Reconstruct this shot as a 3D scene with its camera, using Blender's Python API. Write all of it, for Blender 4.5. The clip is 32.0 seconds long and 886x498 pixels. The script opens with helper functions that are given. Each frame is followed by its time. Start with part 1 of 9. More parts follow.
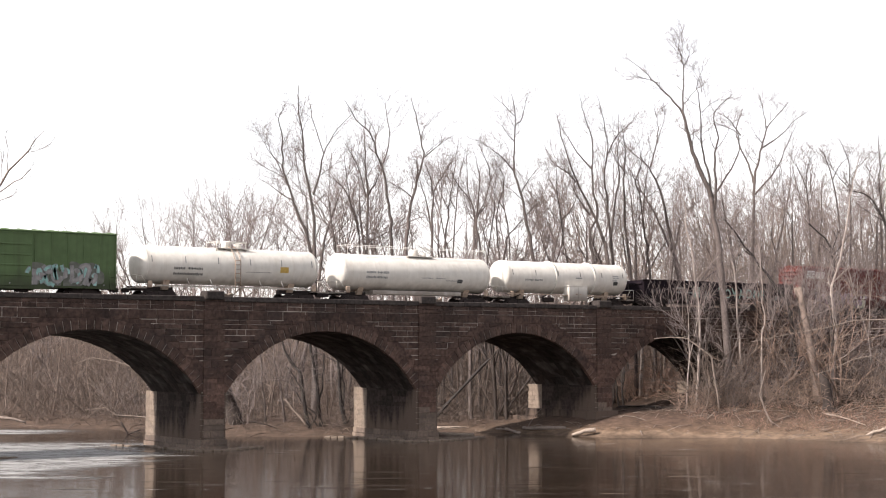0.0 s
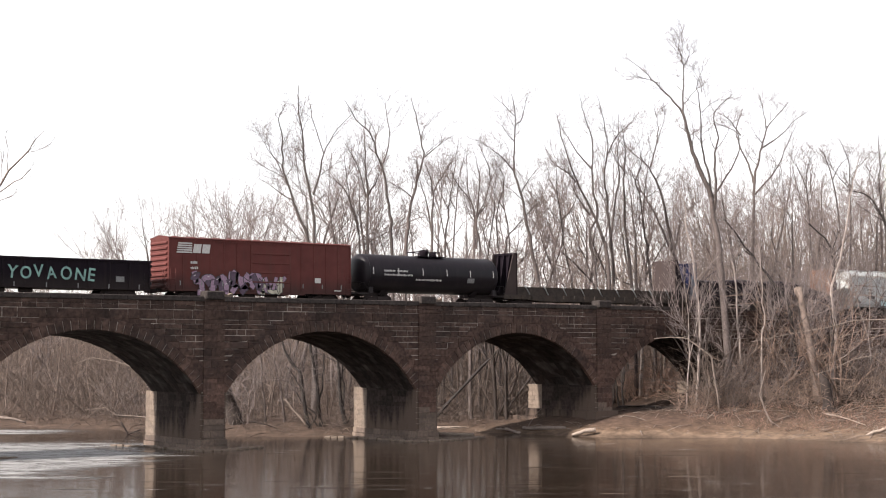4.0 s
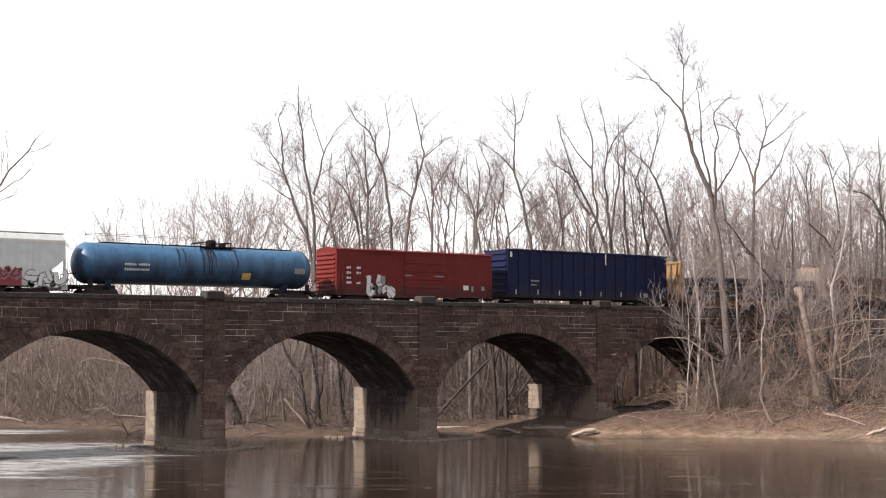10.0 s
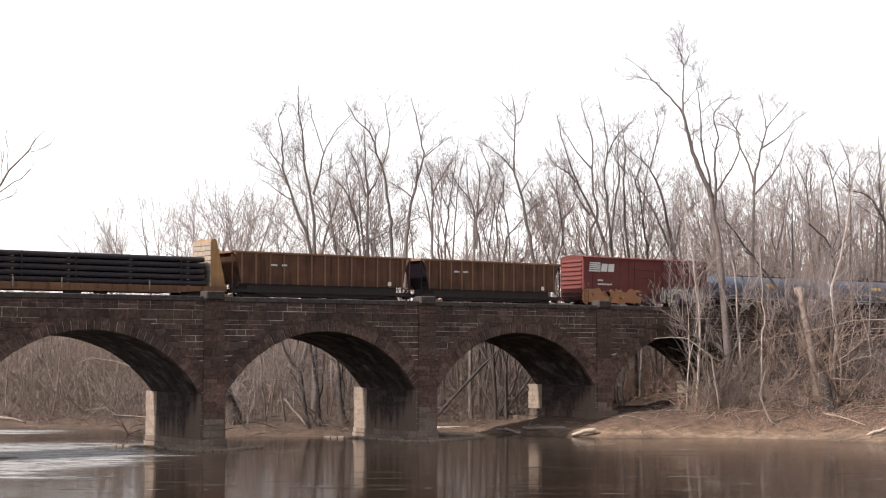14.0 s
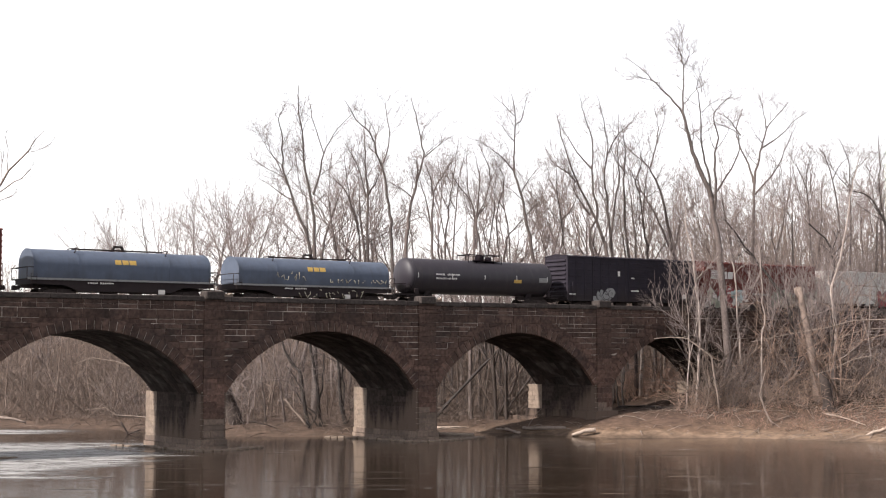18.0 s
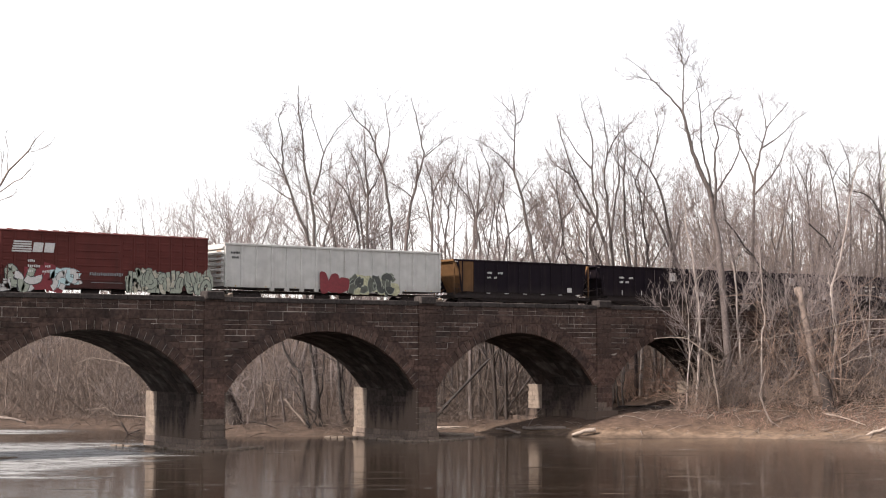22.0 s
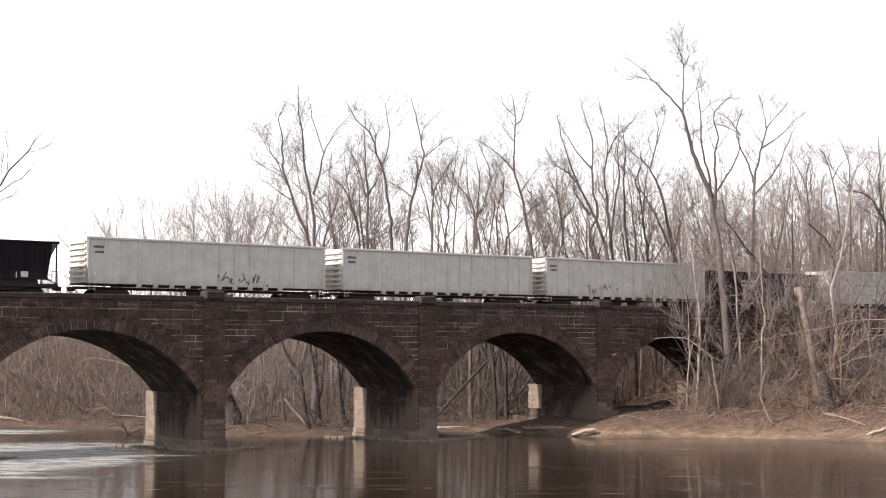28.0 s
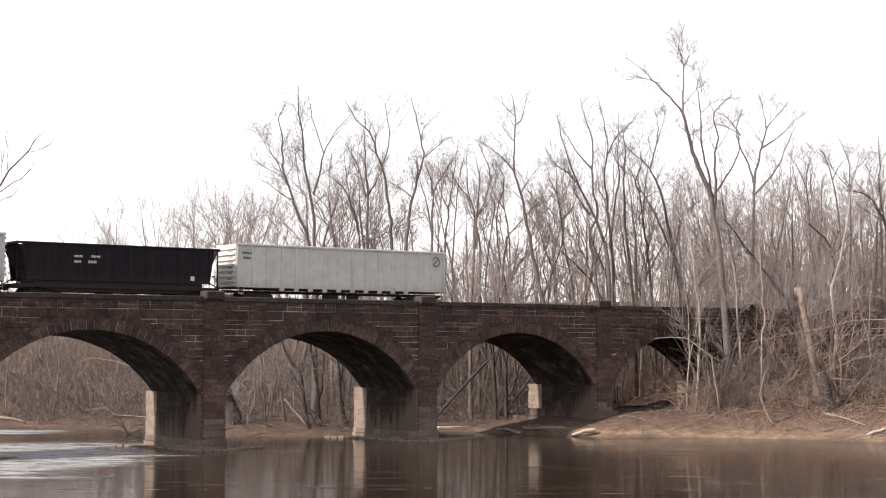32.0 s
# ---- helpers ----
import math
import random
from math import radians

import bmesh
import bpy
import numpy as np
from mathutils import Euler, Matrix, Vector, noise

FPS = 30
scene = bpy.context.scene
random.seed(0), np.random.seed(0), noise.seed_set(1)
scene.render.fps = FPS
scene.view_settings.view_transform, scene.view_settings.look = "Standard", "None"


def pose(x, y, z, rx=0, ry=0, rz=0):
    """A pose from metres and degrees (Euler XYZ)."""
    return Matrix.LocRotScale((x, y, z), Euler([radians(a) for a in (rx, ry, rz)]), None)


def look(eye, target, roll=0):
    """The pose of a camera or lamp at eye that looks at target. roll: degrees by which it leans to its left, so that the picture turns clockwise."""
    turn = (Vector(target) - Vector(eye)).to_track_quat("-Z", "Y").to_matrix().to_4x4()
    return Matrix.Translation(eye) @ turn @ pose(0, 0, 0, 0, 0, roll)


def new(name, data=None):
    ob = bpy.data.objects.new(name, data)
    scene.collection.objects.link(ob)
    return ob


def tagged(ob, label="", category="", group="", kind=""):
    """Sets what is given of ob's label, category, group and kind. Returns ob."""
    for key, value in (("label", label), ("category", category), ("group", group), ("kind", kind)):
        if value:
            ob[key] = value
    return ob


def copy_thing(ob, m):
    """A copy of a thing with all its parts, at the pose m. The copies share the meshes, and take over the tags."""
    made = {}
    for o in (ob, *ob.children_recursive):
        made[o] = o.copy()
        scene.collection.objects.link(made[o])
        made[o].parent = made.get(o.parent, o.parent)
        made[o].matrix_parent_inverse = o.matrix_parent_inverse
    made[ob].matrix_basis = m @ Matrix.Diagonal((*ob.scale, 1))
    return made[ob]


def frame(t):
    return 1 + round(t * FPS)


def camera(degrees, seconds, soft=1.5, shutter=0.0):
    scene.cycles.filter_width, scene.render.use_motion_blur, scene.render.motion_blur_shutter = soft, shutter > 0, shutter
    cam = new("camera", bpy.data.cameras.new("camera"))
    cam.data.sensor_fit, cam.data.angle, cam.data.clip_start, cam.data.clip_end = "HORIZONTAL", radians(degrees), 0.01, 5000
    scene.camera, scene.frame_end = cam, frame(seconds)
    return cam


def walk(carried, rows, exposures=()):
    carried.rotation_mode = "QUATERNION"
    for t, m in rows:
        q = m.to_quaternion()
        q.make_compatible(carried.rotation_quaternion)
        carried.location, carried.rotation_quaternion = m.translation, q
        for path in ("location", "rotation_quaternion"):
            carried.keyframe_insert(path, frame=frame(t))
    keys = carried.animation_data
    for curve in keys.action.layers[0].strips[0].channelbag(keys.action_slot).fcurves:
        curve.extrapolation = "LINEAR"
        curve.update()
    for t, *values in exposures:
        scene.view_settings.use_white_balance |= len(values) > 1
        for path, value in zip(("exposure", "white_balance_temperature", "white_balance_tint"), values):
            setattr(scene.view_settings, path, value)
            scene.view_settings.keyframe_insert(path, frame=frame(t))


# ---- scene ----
# ---- camera: it stands still on the near bank, 7 m over the river ----
cam = camera(32.3835, 32.0, soft=1.1)
EYE_Z, HEADING, FOCAL, HORIZON = 7.03, 53.792, 2700.0, 618.0
VIEW = pose(0.0, 0.0, EYE_Z, 93.7507, 0, HEADING - 90)
walk(cam, [(0.0, VIEW), (32.0, VIEW)], exposures=[(0.0, 1.0), (32.0, 1.0)])

# ---- plan: x runs along the bridge, y away across it, z up from the water ----
RAIL = 10.23            # top of the rails
TRACK_Y = 98.48       # track centre line
FRONT, BACK = 95.4, 103.2   # faces of the bridge
PIERS = (13.54, 31.78, 50.04, 68.3, 86.5, 104.72)
PIER_BACK = 104.1
HALF_PIER, SPRING, CROWN = 0.97, 3.98, 8.33
SPEED = 16.25           # metres a second

# ---- light: a bright hazy sky and a soft sun along the bridge, from the near end ----
SUN_AZ, SUN_EL = radians(-86), radians(40)   # azimuth from +y, turned towards -x
world = bpy.data.worlds.new("world")
scene.world = world
world.use_nodes = True
wn, wl = world.node_tree.nodes, world.node_tree.links
wn.clear()
sky = wn.new("ShaderNodeTexSky")
sky.sky_type = "NISHITA"
sky.sun_disc = False
sky.sun_elevation, sky.sun_rotation = SUN_EL, SUN_AZ
sky.air_density, sky.dust_density, sky.ozone_density = 1.3, 0.6, 1.0
haze = wn.new("ShaderNodeHueSaturation")
haze.inputs["Saturation"].default_value = 0.15
bg = wn.new("ShaderNodeBackground")
bg.inputs["Strength"].default_value = 0.13
wout = wn.new("ShaderNodeOutputWorld")
wl.new(sky.outputs[0], haze.inputs["Color"])
veil = wn.new("ShaderNodeMix")
veil.data_type, veil.blend_type = "RGBA", "MULTIPLY"
veil.inputs["Factor"].default_value = 1.0
veil.inputs["B"].default_value = (1.0, 0.978, 1.0, 1)
wl.new(haze.outputs[0], veil.inputs["A"])
wl.new(veil.outputs["Result"], bg.inputs["Color"])
wl.new(bg.outputs[0], wout.inputs["Surface"])

sun_data = bpy.data.lights.new("sun", "SUN")
sun_data.energy, sun_data.angle, sun_data.color = 4.5, radians(2), (1.0, 0.925, 0.86)
sun = new("sun", sun_data)
sun_from = Vector((math.sin(SUN_AZ) * math.cos(SUN_EL), math.cos(SUN_AZ) * math.cos(SUN_EL), math.sin(SUN_EL)))
sun.matrix_basis = look(sun_from * 300 + Vector((60, 98, 0)), (60, 98, 0))


# ---- mesh building ----
class Shape:
    """Vertices and faces of one mesh, collected piece by piece."""

    def __init__(self):
        self.v, self.f, self.smooth = [], [], []

    def add(self, verts, faces, smooth=False):
        n = len(self.v)
        self.v.extend(verts)
        self.f.extend([tuple(n + i for i in q) for q in faces])
        self.smooth.extend([smooth] * len(faces))
        return self

    def box(self, x0, x1, y0, y1, z0, z1):
        v = [(x, y, z) for z in (z0, z1) for y in (y0, y1) for x in (x0, x1)]
        return self.add(v, [(0, 2, 3, 1), (4, 5, 7, 6), (0, 1, 5, 4), (2, 6, 7, 3), (0, 4, 6, 2), (1, 3, 7, 5)])

    def soft_box(self, x0, x1, y0, y1, z0, z1, c=0.02):
        """A box with chamfered edges."""
        c = min(c, (x1 - x0) * 0.3, (y1 - y0) * 0.3, (z1 - z0) * 0.3)
        rings = []
        for z, k in ((z0, c), (z0 + c, 0), (z1 - c, 0), (z1, c)):
            d = c if k == 0 else c + k
            a, b, e, g = x0 + k, x1 - k, y0 + k, y1 - k
            rings.append([(a + c, e, z), (b - c, e, z), (b, e + c, z), (b, g - c, z), (b - c, g, z), (a + c, g, z), (a, g - c, z), (a, e + c, z)])
        v = [p for r in rings for p in r]
        f = [tuple(range(7, -1, -1)), tuple(range(24, 32))]
        for k in range(3):
            for i in range(8):
                j = (i + 1) % 8
                f.append((8 * k + i, 8 * k + j, 8 * k + 8 + j, 8 * k + 8 + i))
        return self.add(v, f)

    def prism(self, poly, a, b, axis="y"):
        """A polygon drawn in the two other axes (counter-clockwise seen from -axis for y) and pulled from a to b."""
        n = len(poly)
        if axis == "y":
            v = [(p, a, q) for p, q in poly] + [(p, b, q) for p, q in poly]
        elif axis == "x":
            v = [(a, p, q) for p, q in poly] + [(b, p, q) for p, q in poly]
        else:
            v = [(p, q, a) for p, q in poly] + [(p, q, b) for p, q in poly]
        f = [tuple(range(n)), tuple(range(2 * n - 1, n - 1, -1))]
        f += [(i, n + i, n + (i + 1) % n, (i + 1) % n) for i in range(n)]
        return self.add(v, f)

    def tube(self, pts, radii, sides=5, smooth=True, caps=True):
        pts = [Vector(p) for p in pts]
        if not hasattr(radii, "__len__"):
            radii = [radii] * len(pts)
        n = len(pts)
        v, f = [], []
        ref = None
        for i, p in enumerate(pts):
            d = (pts[min(i + 1, n - 1)] - pts[max(i - 1, 0)])
            d = d.normalized() if d.length > 1e-9 else Vector((0, 0, 1))
            if ref is None:
                ref = Vector((0, 0, 1)) if abs(d.z) < 0.9 else Vector((1, 0, 0))
            u = d.cross(ref).normalized()
            w = u.cross(d)
            ref = w
            for k in range(sides):
                a = 2 * math.pi * k / sides
                v.append(tuple(p + (u * math.cos(a) + w * math.sin(a)) * radii[i]))
        for i in range(n - 1):
            for k in range(sides):
                j = (k + 1) % sides
                f.append((i * sides + k, i * sides + j, i * sides + sides + j, i * sides + sides + k))
        if caps:
            f.append(tuple(range(sides - 1, -1, -1)))
            f.append(tuple(range((n - 1) * sides, n * sides)))
        return self.add(v, f, smooth)

    def lathe(self, profile, y=0.0, z=0.0, sides=40):
        """A body of revolution round a line along x through (y, z): profile rows of (x, radius)."""
        v, f = [], []
        for x, r in profile:
            for k in range(sides):
                a = 2 * math.pi * k / sides
                v.append((x, y + r * math.cos(a), z + r * math.sin(a)))
        for i in range(len(profile) - 1):
            for k in range(sides):
                j = (k + 1) % sides
                f.append((i * sides + k, i * sides + j, i * sides + sides + j, i * sides + sides + k))
        f.append(tuple(range(sides - 1, -1, -1)))
        f.append(tuple(range((len(profile) - 1) * sides, len(profile) * sides)))
        return self.add(v, f, True)

    def mesh(self, name, material):
        me = bpy.data.meshes.new(name)
        me.from_pydata(self.v, [], self.f)
        me.polygons.foreach_set("use_smooth", self.smooth)
        if material:
            me.materials.append(material)
        me.update()
        return me


def part(name, shape, material, parent=None, label="", at=None):
    """Links a shape as one mesh object under a thing or a part."""
    me = shape.mesh(name, material) if isinstance(shape, Shape) else shape
    ob = new(name, me)
    ob.parent = parent
    if at is not None:
        ob.matrix_basis = at
    if label:
        tagged(ob, label)
    return ob


def thing(name, label, category, at=None, group="", kind=""):
    ob = new(name)
    ob.empty_display_size = 0.5
    if at is not None:
        ob.matrix_basis = at
    return tagged(ob, label, category, group, kind)


# ---- materials ----
def material(name, base, rough=0.7, metal=0.0, vary=0.15, grain=8.0, stain=0.6, stain_col=None, stain_amt=0.25,
             bump=0.02, piece=0.0, streak=0.0, streak_col=(0.1, 0.07, 0.05), spec=0.5, coat=0.0):
    """A surface with grain at two scales, stains, vertical streaks and relief."""
    m = bpy.data.materials.new(name)
    m.use_nodes = True
    n, l = m.node_tree.nodes, m.node_tree.links
    b = n["Principled BSDF"]
    co = n.new("ShaderNodeTexCoord")
    fine = n.new("ShaderNodeTexNoise")
    fine.inputs["Scale"].default_value, fine.inputs["Detail"].default_value = grain, 6
    big = n.new("ShaderNodeTexNoise")
    big.inputs["Scale"].default_value, big.inputs["Detail"].default_value = stain, 4
    l.new(co.outputs["Object"], fine.inputs["Vector"])
    l.new(co.outputs["Object"], big.inputs["Vector"])
    ramp = n.new("ShaderNodeMapRange")
    ramp.inputs["From Min"].default_value, ramp.inputs["From Max"].default_value = 0.3, 0.7
    ramp.inputs["To Min"].default_value, ramp.inputs["To Max"].default_value = 1 - vary, 1 + vary
    l.new(fine.outputs["Fac"], ramp.inputs["Value"])
    mul = n.new("ShaderNodeMix")
    mul.data_type, mul.blend_type = "RGBA", "MULTIPLY"
    mul.inputs["Factor"].default_value = 1.0
    mul.inputs["A"].default_value = (*base, 1)
    grey = n.new("ShaderNodeCombineColor")
    for k in range(3):
        l.new(ramp.outputs[0], grey.inputs[k])
    l.new(grey.outputs[0], mul.inputs["B"])
    out = mul.outputs["Result"]
    if stain_amt:
        sr = n.new("ShaderNodeMapRange")
        sr.inputs["From Min"].default_value, sr.inputs["From Max"].default_value = 0.48, 0.72
        sr.inputs["To Max"].default_value = stain_amt
        l.new(big.outputs["Fac"], sr.inputs["Value"])
        sm = n.new("ShaderNodeMix")
        sm.data_type = "RGBA"
        sm.inputs["B"].default_value = (*(stain_col or [c * 0.45 for c in base]), 1)
        l.new(sr.outputs[0], sm.inputs["Factor"])
        l.new(out, sm.inputs["A"])
        out = sm.outputs["Result"]
    if streak:
        mp = n.new("ShaderNodeMapping")
        mp.inputs["Scale"].default_value = (2.2, 2.2, 0.12)
        l.new(co.outputs["Object"], mp.inputs["Vector"])
        st = n.new("ShaderNodeTexNoise")
        st.inputs["Scale"].default_value, st.inputs["Detail"].default_value = 1.6, 5
        l.new(mp.outputs[0], st.inputs["Vector"])
        sr = n.new("ShaderNodeMapRange")
        sr.inputs["From Min"].default_value, sr.inputs["From Max"].default_value = 0.5, 0.75
        sr.inputs["To Max"].default_value = streak
        l.new(st.outputs["Fac"], sr.inputs["Value"])
        sm = n.new("ShaderNodeMix")
        sm.data_type = "RGBA"
        sm.inputs["B"].default_value = (*streak_col, 1)
        l.new(sr.outputs[0], sm.inputs["Factor"])
        l.new(out, sm.inputs["A"])
        out = sm.outputs["Result"]
    if piece:
        rnd = n.new("ShaderNodeObjectInfo")
        isl = n.new("ShaderNodeNewGeometry")
        add = n.new("ShaderNodeMath")
        add.operation = "ADD"
        l.new(rnd.outputs["Random"], add.inputs[0])
        l.new(isl.outputs["Random Per Island"], add.inputs[1])
        fr = n.new("ShaderNodeMath")
        fr.operation = "FRACT"
        l.new(add.outputs[0], fr.inputs[0])
        pr = n.new("ShaderNodeMapRange")
        pr.inputs["To Min"].default_value, pr.inputs["To Max"].default_value = 1 - piece, 1 + piece
        l.new(fr.outputs[0], pr.inputs["Value"])
        pm = n.new("ShaderNodeVectorMath")
        pm.operation = "SCALE"
        l.new(out, pm.inputs[0])
        l.new(pr.outputs[0], pm.inputs["Scale"])
        out = pm.outputs[0]
    l.new(out, b.inputs["Base Color"])
    rr = n.new("ShaderNodeMapRange")
    rr.inputs["To Min"].default_value, rr.inputs["To Max"].default_value = max(rough - 0.12, 0.05), min(rough + 0.12, 1)
    l.new(big.outputs["Fac"], rr.inputs["Value"])
    l.new(rr.outputs[0], b.inputs["Roughness"])
    b.inputs["Metallic"].default_value = metal
    b.inputs["Specular IOR Level"].default_value = spec
    if bump:
        bp = n.new("ShaderNodeBump")
        bp.inputs["Strength"].default_value, bp.inputs["Distance"].default_value = 0.6, bump
        l.new(fine.outputs["Fac"], bp.inputs["Height"])
        l.new(bp.outputs[0], b.inputs["Normal"])
    return m


def brownstone_material():
    """Brownstone, grey with soot on the upper courses and worn browner lower down, with ragged limits."""
    m = material("brownstone", (0.064, 0.0405, 0.033), 0.9, vary=0.5, grain=4, stain=0.45, stain_col=(0.026, 0.021, 0.02), stain_amt=0.7, bump=0.07, piece=0.3, spec=0.2)
    n, l = m.node_tree.nodes, m.node_tree.links
    b = n["Principled BSDF"]
    was = b.inputs["Base Color"].links[0].from_socket
    co = n.new("ShaderNodeTexCoord")
    sep = n.new("ShaderNodeSeparateXYZ")
    l.new(co.outputs["Object"], sep.inputs[0])
    tex = n.new("ShaderNodeTexNoise")
    tex.inputs["Scale"].default_value, tex.inputs["Detail"].default_value = 0.4, 6
    l.new(co.outputs["Object"], tex.inputs["Vector"])
    edge = n.new("ShaderNodeMath")
    edge.operation = "MULTIPLY_ADD"
    edge.inputs[1].default_value = 9.0
    l.new(tex.outputs["Fac"], edge.inputs[0])
    l.new(sep.outputs["Z"], edge.inputs[2])
    mr = n.new("ShaderNodeMapRange")
    mr.interpolation_type = "SMOOTHSTEP"
    mr.inputs["From Min"].default_value, mr.inputs["From Max"].default_value = 8.0, 13.5
    mr.inputs["To Min"].default_value, mr.inputs["To Max"].default_value = 1.0, 0.0
    l.new(edge.outputs[0], mr.inputs["Value"])
    mix = n.new("ShaderNodeVectorMath")
    mix.operation = "MULTIPLY"
    tint = n.new("ShaderNodeMix")
    tint.data_type = "RGBA"
    tint.inputs["A"].default_value, tint.inputs["B"].default_value = (1, 1, 1, 1), (1.42, 1.35, 1.31, 1)
    l.new(mr.outputs[0], tint.inputs["Factor"])
    l.new(was, mix.inputs[0])
    l.new(tint.outputs["Result"], mix.inputs[1])
    l.new(mix.outputs[0], b.inputs["Base Color"])
    return m


STONE = brownstone_material()


def lime_material(name="mortar", bias=0.0):
    """Dark old mortar, washed out to pale lime in broken horizontal runs."""
    m = material(name, (0.046, 0.033, 0.028), 0.95, vary=0.5, grain=3, stain_amt=0.0, bump=0.05, spec=0.2)
    n, l = m.node_tree.nodes, m.node_tree.links
    b = n["Principled BSDF"]
    was = b.inputs["Base Color"].links[0].from_socket
    co = n.new("ShaderNodeTexCoord")
    levels = []
    for scale, stretch, lo, hi in ((0.35, (1, 1, 1.4), 0.34, 0.56), (1.1, (0.7, 1, 2.6), 0.4, 0.56)):
        mp = n.new("ShaderNodeMapping")
        mp.inputs["Scale"].default_value = stretch
        l.new(co.outputs["Object"], mp.inputs["Vector"])
        tex = n.new("ShaderNodeTexNoise")
        tex.inputs["Scale"].default_value, tex.inputs["Detail"].default_value = scale, 5
        l.new(mp.outputs[0], tex.inputs["Vector"])
        mr = n.new("ShaderNodeMapRange")
        mr.inputs["From Min"].default_value, mr.inputs["From Max"].default_value = lo - bias, hi - bias
        l.new(tex.outputs["Fac"], mr.inputs["Value"])
        levels.append(mr.outputs[0])
    both = n.new("ShaderNodeMath")
    both.operation = "MULTIPLY"
    l.new(levels[0], both.inputs[0])
    l.new(levels[1], both.inputs[1])
    mix = n.new("ShaderNodeMix")
    mix.data_type = "RGBA"
    mix.inputs["B"].default_value = (0.34, 0.29, 0.255, 1)
    l.new(both.outputs[0], mix.inputs["Factor"])
    l.new(was, mix.inputs["A"])
    l.new(mix.outputs["Result"], b.inputs["Base Color"])
    return m


CORE = lime_material("mortar", 0.075)
RING_LIME = lime_material("ring_mortar", 0.14)
DARK_STONE = material("near_black_stone", (0.024, 0.0175, 0.0155), 0.95, vary=0.4, grain=4, stain=0.8, stain_col=(0.1, 0.088, 0.082), stain_amt=0.6, bump=0.05, piece=0.5, spec=0.15)


def dark_washed_material():
    """Dark stone that floods have scoured pale from the foot up, with drip-edged limits."""
    m = material("dark_flood_washed_stone", (0.03, 0.022, 0.019), 0.95, vary=0.4, grain=4, stain_amt=0.0, bump=0.05, piece=0.35, spec=0.15)
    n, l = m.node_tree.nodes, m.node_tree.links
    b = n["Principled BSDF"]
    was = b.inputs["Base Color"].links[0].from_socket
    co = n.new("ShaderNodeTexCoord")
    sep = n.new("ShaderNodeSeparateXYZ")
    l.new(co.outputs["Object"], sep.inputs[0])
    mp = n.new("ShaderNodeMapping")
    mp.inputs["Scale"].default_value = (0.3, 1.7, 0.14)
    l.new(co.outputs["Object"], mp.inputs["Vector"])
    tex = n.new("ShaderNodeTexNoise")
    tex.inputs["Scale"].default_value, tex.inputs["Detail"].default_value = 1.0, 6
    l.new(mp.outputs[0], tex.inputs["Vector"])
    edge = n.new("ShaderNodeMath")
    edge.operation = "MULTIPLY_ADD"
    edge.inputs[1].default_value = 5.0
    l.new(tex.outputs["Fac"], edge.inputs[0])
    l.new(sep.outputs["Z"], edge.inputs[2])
    # the stone grows paler towards the downstream edge as well
    front_fade = n.new("ShaderNodeMapRange")
    front_fade.inputs["From Min"].default_value, front_fade.inputs["From Max"].default_value = FRONT + 0.2, FRONT + 2.6
    front_fade.inputs["To Min"].default_value, front_fade.inputs["To Max"].default_value = -2.6, 0.0
    l.new(sep.outputs["Y"], front_fade.inputs["Value"])
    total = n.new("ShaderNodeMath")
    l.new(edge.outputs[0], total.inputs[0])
    l.new(front_fade.outputs[0], total.inputs[1])
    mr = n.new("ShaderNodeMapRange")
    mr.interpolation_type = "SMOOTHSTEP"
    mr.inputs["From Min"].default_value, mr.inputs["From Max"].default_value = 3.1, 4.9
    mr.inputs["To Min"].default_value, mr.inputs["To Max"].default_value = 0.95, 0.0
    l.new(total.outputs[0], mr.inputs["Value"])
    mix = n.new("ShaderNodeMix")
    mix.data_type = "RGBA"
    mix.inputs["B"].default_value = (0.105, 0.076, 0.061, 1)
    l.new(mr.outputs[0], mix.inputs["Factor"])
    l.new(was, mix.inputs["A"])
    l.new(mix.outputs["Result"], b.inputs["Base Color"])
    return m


DARK_WASHED = dark_washed_material()
PALE_STONE = material("pale_plinth_stone", (0.175, 0.132, 0.102), 0.9, vary=0.25, grain=5, stain=0.9, stain_col=(0.1, 0.08, 0.065), stain_amt=0.7, bump=0.04, piece=0.1)
CAPSTONE = material("grey_capstone", (0.048, 0.039, 0.036), 0.9, vary=0.4, grain=5, stain=1.2, stain_col=(0.03, 0.025, 0.023), stain_amt=0.6, bump=0.05, piece=0.2, spec=0.2)
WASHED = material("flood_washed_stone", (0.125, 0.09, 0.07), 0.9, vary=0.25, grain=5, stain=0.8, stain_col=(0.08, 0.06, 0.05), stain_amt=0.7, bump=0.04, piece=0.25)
BALLAST = material("ballast", (0.2, 0.18, 0.16), 0.95, vary=0.5, grain=14, bump=0.05)
STEEL = material("rail_steel", (0.25, 0.2, 0.17), 0.4, 0.8, bump=0)
DUN_BARK = material("dun_bark", (0.17, 0.126, 0.105), 0.9, vary=0.35, grain=5, stain=1.5, stain_col=(0.1, 0.075, 0.062), stain_amt=0.6, bump=0.03)
# darkened past plain bark: the backlit trunks' shade is in this colour
DARK_BARK = material("dark_bark", (0.026, 0.0195, 0.017), 0.9, vary=0.3, grain=6, bump=0.02)
BARK = material("bark", (0.094, 0.073, 0.066), 0.9, vary=0.3, grain=6, stain=0.8, stain_col=(0.07, 0.055, 0.051), stain_amt=0.6, bump=0.02, piece=0.3)
TWIG = material("twigs", (0.195, 0.156, 0.147), 0.85, vary=0.2, grain=4, stain=0.2, stain_col=(0.12, 0.092, 0.083), stain_amt=0.5, bump=0, piece=0.25)
